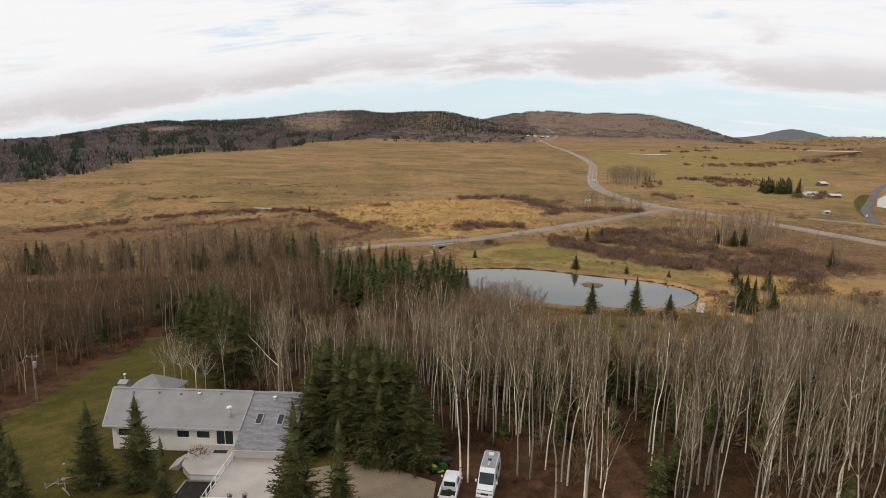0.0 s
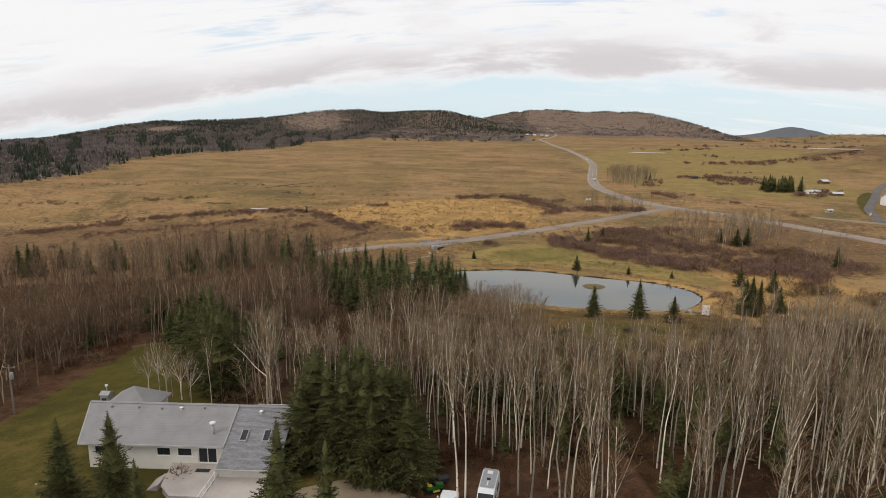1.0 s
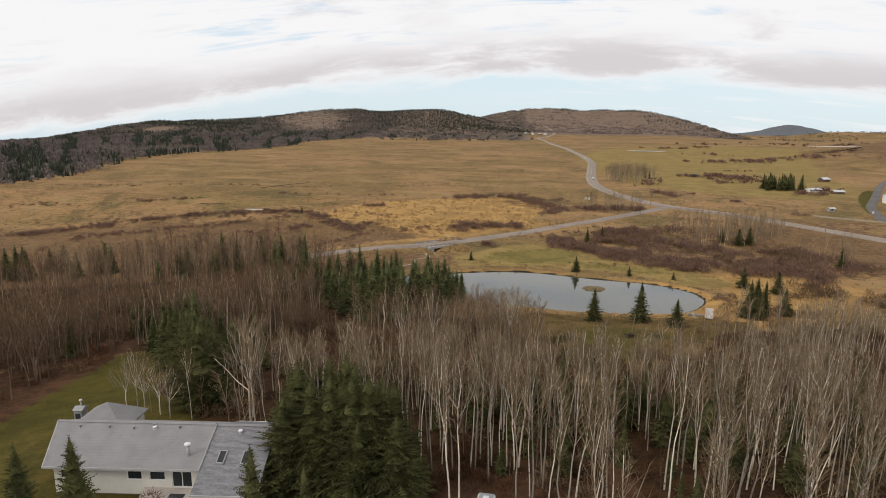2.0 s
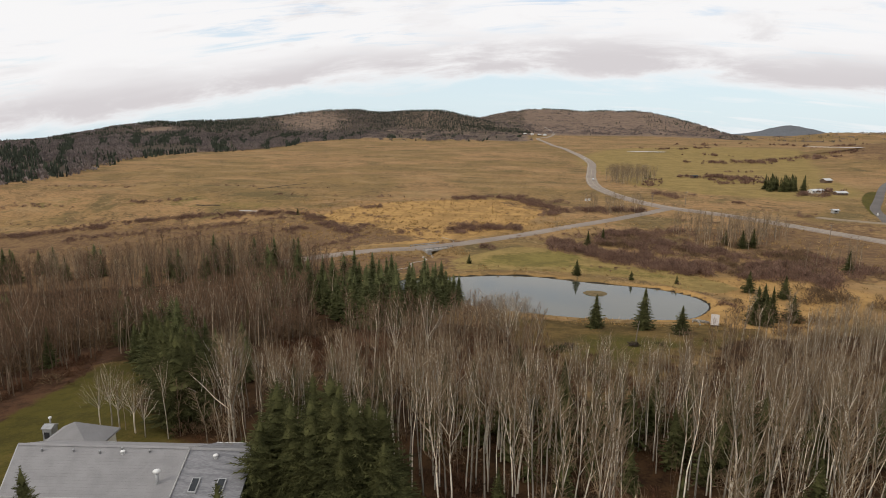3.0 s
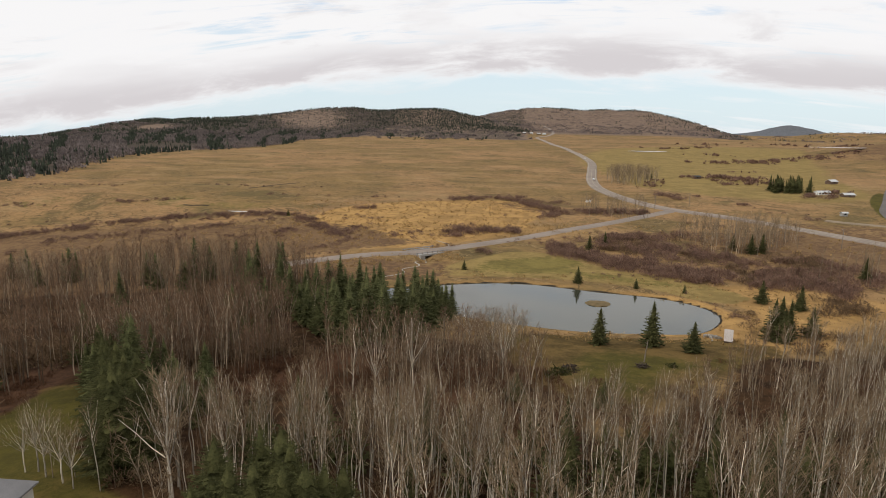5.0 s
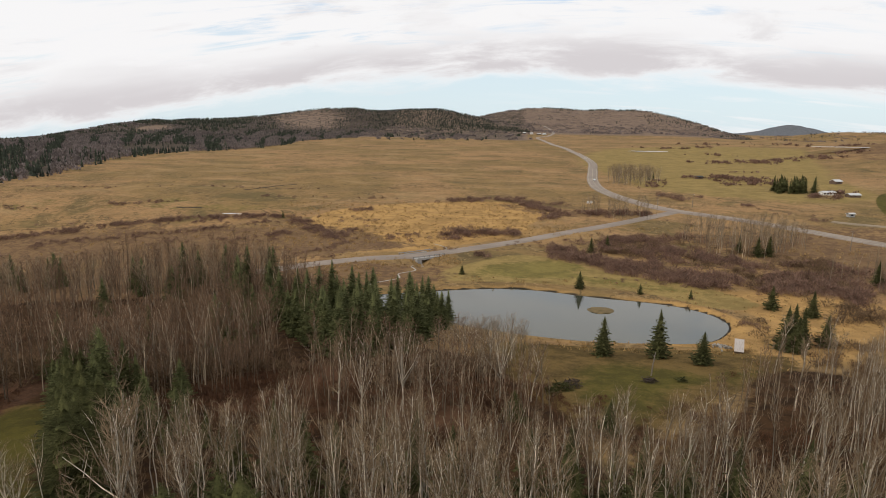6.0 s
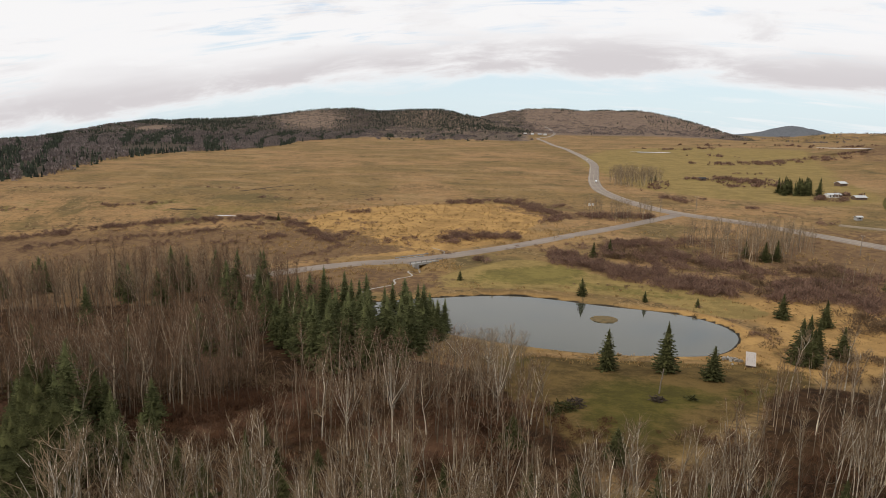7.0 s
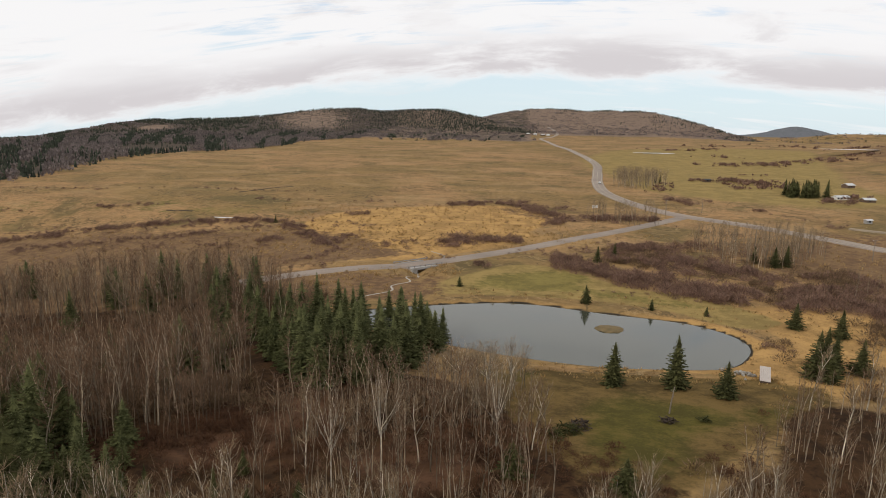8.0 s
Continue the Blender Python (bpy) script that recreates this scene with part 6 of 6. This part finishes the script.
def build_truck():
    v = thing("pickup_truck", -5.15, 61.6, at_ground(-5, 61.6) + 0.02, -3, "white pickup truck with an open loaded bed", "pickup truck")
    part("body", hull([(2.75, 0.86, 0.8, 0.5, 0.8, 1.0), (2.6, 0.93, 0.86, 0.42, 0.95, 1.12), (1.5, 0.96, 0.88, 0.4, 1.0, 1.18), (1.2, 0.97, 0.80, 0.4, 1.05, 1.28), (0.6, 0.97, 0.74, 0.4, 1.1, 1.86), (-0.5, 0.97, 0.74, 0.4, 1.1, 1.88), (-0.75, 0.97, 0.76, 0.4, 1.1, 1.80), (-0.8, 0.97, 0.9, 0.4, 0.9, 1.05)]), CAR_WHITE, v)
    part("rear_window", prism([(-0.815, 1.22), (-0.775, 1.72), (-0.755, 1.72), (-0.795, 1.22)], "x", -0.62, 0.62), GLASS, v)
    part("windscreen", prism([(1.22, 1.3), (0.66, 1.82), (0.63, 1.80), (1.18, 1.28)], "x", -0.68, 0.68), GLASS, v)
    part("bed_floor", box(-0.8, 0.8, -2.65, -0.82, 0.62, 0.7), DARK, v)
    for sx in (-1, 1):
        part("bed_side", box(sx * 0.9 - 0.07, sx * 0.9 + 0.07, -2.7, -0.805, 0.5, 1.22, 0.03), CAR_WHITE, v)
        part("mirror", box(sx * 1.12 - 0.09, sx * 1.12 + 0.09, 0.95, 1.07, 1.12, 1.36, 0.03), CAR_WHITE, v)
        part("side_window", box(sx * 0.87 - 0.02, sx * 0.87 + 0.02, -0.5, 0.6, 1.24, 1.66, 0.005), GLASS, v)
        part("tail_light", box(sx * 0.9 - 0.06, sx * 0.9 + 0.06, -2.73, -2.702, 0.8, 1.1), RED_PAINT, v)
        wheel(v, sx * 0.84, 1.75)
        wheel(v, sx * 0.84, -1.75)
    part("tailgate", box(-0.82, 0.82, -2.7, -2.62, 0.6, 1.2, 0.02), CAR_WHITE, v)
    part("bumper", box(-0.9, 0.9, -2.92, -2.74, 0.42, 0.6, 0.03), METAL, v)
    c = thing("cut_branches", -5.2, 60.2, at_ground(-5, 61.6) + 0.72, 0, "heap of green garden cuttings in the truck bed", "cuttings")
    heap = part("heap", (SMALL_SPRUCES[1][1][0] * np.array([1, 1, 0.6]), SMALL_SPRUCES[1][1][1]), NEEDLE, c)
    heap.scale = (2.2, 2.6, 0.9)
    b = thing("white_sacks", -5.0, 59.3, at_ground(-5, 61.6) + 0.74, 12, "pale sacks lying in the truck bed", "sacks")
    part("sack", box(-0.5, -0.02, -0.2, 0.15, 0, 0.28, 0.1), WHITE, b)
    part("sack", box(0.05, 0.5, -0.18, 0.2, 0, 0.3, 0.1), WHITE, b)


def build_mower():
    v = thing("lawn_tractor", -6.9, 65.6, at_ground(-6.9, 65.6) + 0.02, 25, "green lawn tractor with a yellow seat under the spruce", "lawn tractor")
    part("bonnet", prism([(0.1, 0.35), (1.0, 0.35), (1.02, 0.7), (0.85, 0.85), (0.1, 0.95)], "y", -0.32, 0.32, 0.04), GREEN_PAINT, v)
    part("chassis", box(-0.9, 0.2, -0.4, 0.4, 0.3, 0.5, 0.04), GREEN_PAINT, v)
    part("fender", box(-0.9, -0.25, -0.55, 0.55, 0.5, 0.68, 0.06), GREEN_PAINT, v)
    seat = part("seat", box(-0.75, -0.3, -0.26, 0.26, 0.684, 0.82, 0.06), YELLOW_PAINT, v)
    part("backrest", box(-0.86, -0.74, -0.26, 0.26, 0.75, 1.2, 0.05), YELLOW_PAINT, seat)
    part("steering_wheel", tube([(0.0, 0, 0.9), (-0.12, 0, 1.08), (-0.13, 0, 1.1)], [0.03, 0.03, 0.2], 12), DARK, v)
    part("cutter_deck", box(-0.3, 0.5, -0.55, 0.55, 0.12, 0.29, 0.05), YELLOW_PAINT, v)
    for x, y, r in ((-0.6, 0.46, 0.27), (-0.6, -0.46, 0.27), (0.7, 0.4, 0.19), (0.7, -0.4, 0.19)):
        part("wheel", tube([(x, y - 0.1, r), (x, y + 0.1, r)], [r, r], 16), RUBBER, v)
    b = thing("dump_cart", -6.2, 67.2, at_ground(-6.2, 67.2) + 0.02, 35, "black garden dump cart on two wheels", "cart")
    part("tub", prism([(-0.55, 0.28), (0.5, 0.28), (0.72, 0.78), (-0.75, 0.78)], "y", -0.42, 0.42, 0.03), DARK, b)
    for y in (-0.5, 0.5):
        part("wheel", tube([(0, y - 0.07, 0.2), (0, y + 0.07, 0.2)], [0.2, 0.2], 14), RUBBER, b)
    part("drawbar", tube([(-0.5, 0, 0.3), (-1.2, 0, 0.25)], [0.03, 0.03], 6), METAL, b)


build_van()
build_truck()
build_mower()


def build_car(x, y, turn, mat, label):
    z = float(ground_rough(np.array([x]), np.array([y]))[0]) + 0.55 + 0.0002 * math.hypot(x, y)
    v = thing("car", x, y, z, turn, label, "car")
    part("body", hull([(-2.2, 0.8, 0.7, 0.4, 0.7, 0.95), (-1.9, 0.88, 0.8, 0.3, 0.8, 1.0), (-1.2, 0.9, 0.66, 0.3, 0.9, 1.5), (0.4, 0.9, 0.66, 0.3, 0.9, 1.55), (1.1, 0.9, 0.8, 0.3, 0.85, 1.02), (2.2, 0.82, 0.74, 0.4, 0.7, 0.85)]), mat, v)
    for sx in (-1, 1):
        part("side_window", box(sx * 0.8 - 0.02, sx * 0.8 + 0.02, -1.1, 0.5, 1.05, 1.4), GLASS, v)
        for y_ in (-1.35, 1.35):
            wheel(v, sx * 0.78, y_, 0.33, 0.2)


build_car(74.2, 585, -6, CAR_WHITE, "white car driving along the highway")


# ---- poles, bridge, signs ----
def utility_pole(x, y, h, transformer=False, label="weathered wooden utility pole"):
    p = thing("utility_pole", x, y, at_ground(x, y) - 0.1, 10, label, "utility pole", "utility poles")
    part("pole", tube([(0, 0, 0), (0, 0, h)], [0.16, 0.10], 10), POLE_WOOD, p)
    part("crossarm", box(-0.9, 0.9, -0.06, 0.06, h - 0.5, h - 0.36, 0.01), POLE_WOOD, p)
    for i in (-0.75, 0.75):
        part("insulator", tube([(i, 0, h - 0.355), (i, 0, h - 0.2)], [0.05, 0.03], 8), WHITE, p)
    if transformer:
        part("transformer", tube([(0.32, -0.1, h - 2.2), (0.32, -0.1, h - 2.15), (0.32, -0.1, h - 1.2), (0.32, -0.1, h - 1.1)], [0.2, 0.26, 0.26, 0.16], 12), METAL, p, "grey transformer can")


utility_pole(-70.3, 80.5, 7.6, True, "wooden utility pole with a transformer at the lawn edge")
for x, y in ((104, 318), (122, 310), (141, 300), (88, 408), (110, 416)):
    utility_pole(x, y, 8.5)


def build_bridge():
    b = thing("bridge", -30.5, 260.6, 0.2, 42, "short pale concrete road bridge over a creek", "bridge")
    part("deck_slab", box(-5.2, 5.2, -4.6, 4.6, 0.02, 0.36, 0.03), CONCRETE, b)
    for s in (-1, 1):
        part("side_beam", box(-5.4, 5.4, s * 4.9 - 0.28, s * 4.9 + 0.28, 0.0, 0.75, 0.03), CONCRETE, b, "pale concrete edge beam")
        part("guard_rail", box(-7.4, 7.4, s * 4.75 - 0.05, s * 4.75 + 0.05, 1.15, 1.45, 0.02), METAL, b)
        for i in range(7):
            x = -6.9 + 2.3 * i
            part("rail_post", box(x - 0.08, x + 0.08, s * 4.9 - 0.08, s * 4.9 + 0.08, 0.755 if abs(x) < 5.3 else 0.0, 1.5), POLE_WOOD, b)
        part("abutment", box(s * 4.3 - 0.9, s * 4.3 + 0.9, -5.0, 5.0, -2.4, 0.015, 0.03), CONCRETE, b)
    part("pier", box(-0.3, 0.3, -4.9, 4.9, -2.4, 0.015, 0.04), POLE_WOOD, b, "dark timber pier")


build_bridge()
creek = strip([(-29, 286), (-23, 278), (-25, 268), (-29.8, 257), (-28.4, 249), (-31.6, 243), (-29.4, 237), (-34, 231), (-33, 225), (-39, 218), (-41, 212)], 0.5, 0.0, 1.2, (-0.5, 0.5), ground)
tagged(part("creek", creek, CREEK_BED), "narrow icy creek winding below the bridge", "creek", kind="structure")
# dark draped strips stand for the shadow along low ledges
for line in ([(-181, 444), (-178, 452), (-173, 468), (-171, 476), (-161, 493)], [(-190, 373), (-184, 371.5), (-179, 372.8), (-174, 372)]):
    tagged(part("cut_bank", strip(line, 1.3, 0.12, 3.0), SHADED_EARTH), "low pasture bank, its shadow laid in as a dark strip", "bank", kind="structure")
for k, (x, y, a, b_) in enumerate(((-150, 358, 6, 1.4), (224, 1083, 30, 14), (476, 1000, 40, 14))):
    pool = bmesh.new()
    z = max(at_ground(x + i, y + j) for i in (-a, 0, a) for j in (-b_, 0, b_)) + 0.08
    pool.faces.new([pool.verts.new((x + math.cos(q) * a * (1 + 0.18 * math.sin(3 * q)), y + math.sin(q) * b_ * (1 + 0.2 * math.cos(2 * q)), z)) for q in np.linspace(0, 6.28, 40)[:-1]])
    tagged(part("water", pool, ICE), "shallow frozen slough shining white in the pasture", "pond", kind="structure")


def road_sign(x, y, turn, size, label):
    z = float(ground_rough(np.array([x]), np.array([y]))[0])
    s = thing("road_sign", x, y, z, turn, label, "road sign", "road signs")
    part("post", box(-0.06, 0.06, -0.05, 0.05, -0.2, 2.0), POLE_WOOD, s)
    part("panel", box(-size / 2, size / 2, -0.08, -0.052, 2.004, 2.0 + size, 0.01), WHITE, s)


road_sign(48.6, 414, 5, 1.5, "white road sign panel seen from behind")
road_sign(50.6, 415, 5, 1.5, "white road sign panel seen from behind")
road_sign(95, 838, 0, 1.2, "white road sign beside the highway bend")
road_sign(202, 377, 20, 1.4, "white gate marker beside the farm lane")
road_sign(213, 376, 20, 1.4, "white gate marker beside the farm lane")


# ---- farm and village ----
def shed(name, x, y, turn, length, depth, wall_h, rise, wall, roof, label, category, openings=2):
    b = thing(name, x, y, at_ground(x, y) - 0.3, turn, label, category)
    step = length / max(openings, 1)
    holes = [(-length / 2 + step * (i + 0.5) - 0.7, -length / 2 + step * (i + 0.5) + 0.7, 1.0, 2.2) for i in range(openings)]
    part("wall", holed_wall(-length / 2, length / 2, -depth / 2, -depth / 2 + 0.2, 0, wall_h, holes), wall, b)
    for x0, x1, z0, z1 in holes:
        part("window", box(x0, x1, -depth / 2 + 0.05, -depth / 2 + 0.1, z0, z1), GLASS, b)
    part("wall", box(-length / 2, length / 2, depth / 2 - 0.2, depth / 2, 0, wall_h), wall, b)
    for s in (-1, 1):
        part("gable", prism([(-depth / 2 + 0.21, 0), (depth / 2 - 0.21, 0), (depth / 2 - 0.21, wall_h), (0, wall_h + rise * 0.93), (-depth / 2 + 0.21, wall_h)], "x", s * (length / 2 - 0.1) - 0.1, s * (length / 2 - 0.1) + 0.1), wall, b)
        part("roof", prism([(s * (depth / 2 + 0.4), wall_h - 0.15), (s * (depth / 2 + 0.4), wall_h + 0.02), (0.0, wall_h + rise + 0.1), (0.0, wall_h + rise - 0.06)], "x", -length / 2 - 0.4, length / 2 + 0.4), roof, b)
    return b


shed("barn", 279, 600, 25, 8, 6, 2.6, 1.5, BROWN, TIN, "small barn with a pale tin roof", "barn", 1)
shed("farmhouse", 229, 508, 20, 11, 4.5, 2.2, 1.1, WHITE, TIN, "long low white farmhouse by dark spruces", "house", 4)
shed("shed", 241, 497, 10, 8, 5, 2.0, 1.2, BROWN, TIN, "weathered shed with a grey-green roof", "shed", 1)
shed("storage_hut", 189, 396, 15, 3.4, 2.2, 2.1, 0.5, CONCRETE, TIN, "small white hut beside the farm lane", "hut", 1)
shed("machine_shed", 259, 438, 8, 30, 16, 5.4, 4.6, WHITE, TIN, "large white machine shed with a pale roof", "shed", 3)
shed("hay_shelter", 172, 622, 10, 6, 4, 2.2, 0.9, BROWN, DARK, "low dark cattle shelter in the brush", "shed", 1)
shed("farmhouse", 480, 830, 0, 14, 8, 3, 2, WHITE, TIN, "white farm building across the valley", "house", 2)
for i, (x, y, l) in enumerate(((46, 2330, 16), (72, 2345, 14), (98, 2335, 20), (118, 2350, 16))):
    shed("village_house", x, y, 10 * i, l * 0.7, 7, 3.5, 3, WHITE if i % 2 else BROWN, TIN, "distant village house with a pale roof", "house", 3)

# ---- round the pond ----
isle = bmesh.new()
bmesh.ops.create_icosphere(isle, subdivisions=4, radius=1)
for v in isle.verts:
    n_ = noise.noise(v.co * 2.2)
    v.co = Vector((v.co.x * 3.5 * (1 + 0.12 * n_), v.co.y * 3.0 * (1 + 0.15 * n_), v.co.z * 0.42 * (1 + 0.4 * n_)))
ISLE = material("island_turf", (0.19, 0.135, 0.065), (0.11, 0.085, 0.045), 0.95, 0.8, 5, bump=0.05)
island = part("island", isle, ISLE)
island.location = (27.2, 200.3, 0)
tagged(island, "small round grassy islet in the pond", "islet", kind="structure")


def build_pump_house():
    d = thing("pump_house", 52.0, 168.0, at_ground(52.0, 168.0) - 0.15, -18, "small dark pump shed with a pale sloping roof", "shed")
    part("wall", prism([(-1.5, 0), (1.5, 0), (1.5, 2.3), (-1.5, 0.85)], "x", -0.85, 0.85), BROWN, d)
    for i in range(6):
        part("roof_plank", prism([(-1.75, 0.80), (-1.75, 0.88), (1.8, 2.62), (1.8, 2.54)], "x", -0.96 + 0.32 * i + 0.008, -0.64 + 0.32 * i - 0.008), DECK, d)
    part("door", box(-0.35, 0.35, 1.505, 1.55, 0.1, 1.9), POLE_WOOD, d)


build_pump_house()


def boulder(seed):
    bm = bmesh.new()
    bmesh.ops.create_icosphere(bm, subdivisions=2, radius=1)
    for v in bm.verts:
        v.co *= 1 + 0.35 * noise.noise(v.co * 1.4 + Vector((seed * 7.1, 0, 0)))
    me = bpy.data.meshes.new("boulder")
    bm.to_mesh(me)
    bm.free()
    me.materials.append(STONE)
    return me


BOULDERS = [boulder(s) for s in range(4)]
rr = random.Random(4)
for i in range(22):
    x, y = (rr.gauss(49.2, 1.4), rr.gauss(173.0, 1.6)) if i < 16 else (rr.gauss(-51, 5), rr.gauss(57, 4))
    s = rr.uniform(0.25, 0.62) if i < 16 else rr.uniform(0.12, 0.28)
    stone = tagged(new("boulder", BOULDERS[i % 4]), "pale rounded field stone lying on the bank" if i < 16 else "pale stone lying on the lawn", "stone", "stones on the bank" if i < 16 else "stones on the lawn")
    stone.matrix_basis = pose(x, y, at_ground(x, y) + s * 0.3, rr.random() * 60, rr.random() * 60, rr.random() * 360) @ Matrix.Diagonal((s * 1.3, s, s * 0.7, 1))

fence = thing("garden_fence", -46.0, 56.6, at_ground(-46.0, 56.6) - 0.1, 12, "low garden fence of pale weathered posts", "fence")
for i in range(6):
    x, y = -3 + 1.15 * i, 0.5 * math.sin(i * 2.1)
    part("post", tube([(x, y, 0), (x + 0.1 * math.sin(i * 3.0), y, 0.85 + 0.2 * math.sin(i))], [0.05, 0.04], 8), PALE_WOOD, fence)
part("rail", tube([(-3, 0.0, 0.6), (0, 0.3, 0.5), (2.8, -0.2, 0.62)], [0.04, 0.04, 0.04], 6), PALE_WOOD, fence)
for k, (x, y, turn) in enumerate(((-47.0, 58.4, 20), (-46.2, 55.6, -35), (-48.6, 57.0, 75))):
    log = thing("log", x, y, at_ground(x, y) + 0.06, turn, "pale weathered log lying on the lawn", "log", "logs on the lawn")
    part("stem", tube([(-1.1, 0, 0), (0, 0.04, 0.02), (1.1, 0, 0)], [0.10, 0.09, 0.07], 8), PALE_WOOD, log)

dead = thing("dead_trunk", 28.4, 144.6, at_ground(28.4, 144.6) - 0.1, 0, "leaning dead trunk without branches on the grass", "dead tree")
part("stem", tube([(0, 0, 0), (0.18, 0.1, 2.2), (0.5, 0.2, 4.6)], [0.14, 0.11, 0.06], 8), POLE_WOOD, dead)
for a, b in (((0.2, 0.1, 2.5), (0.6, 0.3, 3.1)), ((0.4, 0.15, 3.6), (-0.1, 0.0, 4.2))):
    part("stub", tube([a, b], [0.05, 0.02], 6), POLE_WOOD, dead)
rb = np.random.default_rng(77)
for k, (x, y, size) in enumerate(((11.2, 133.5, 2.6), (13.2, 135.5, 2.0), (9.6, 131, 1.6), (27, 140, 1.2), (33, 141.5, 0.9))):
    pile = thing("brush_pile", x, y, at_ground(x, y), 30 + 50 * k, "low heap of cut brush on the grass", "brush pile", "brush piles")
    sticks = []
    for _ in range(int(46 * size)):
        q, w_ = rb.random() * 6.283, rb.random() ** 0.6
        mid = np.array([math.cos(q) * w_ * size, math.sin(q) * w_ * size * 0.7, 0.9 * (1 - w_ * w_) * min(size, 1.6) * rb.random() * 0.8 + 0.15])
        d = np.array([rb.normal(), rb.normal(), rb.normal() * 0.28])
        d *= rb.uniform(0.35, 0.95) / np.linalg.norm(d)
        sticks.append(spike(mid - d, mid + d, rb.uniform(0.05, 0.12)))
    part("tangle", join(sticks), SPRUCE_BARK if k % 2 else NEEDLE, pile)
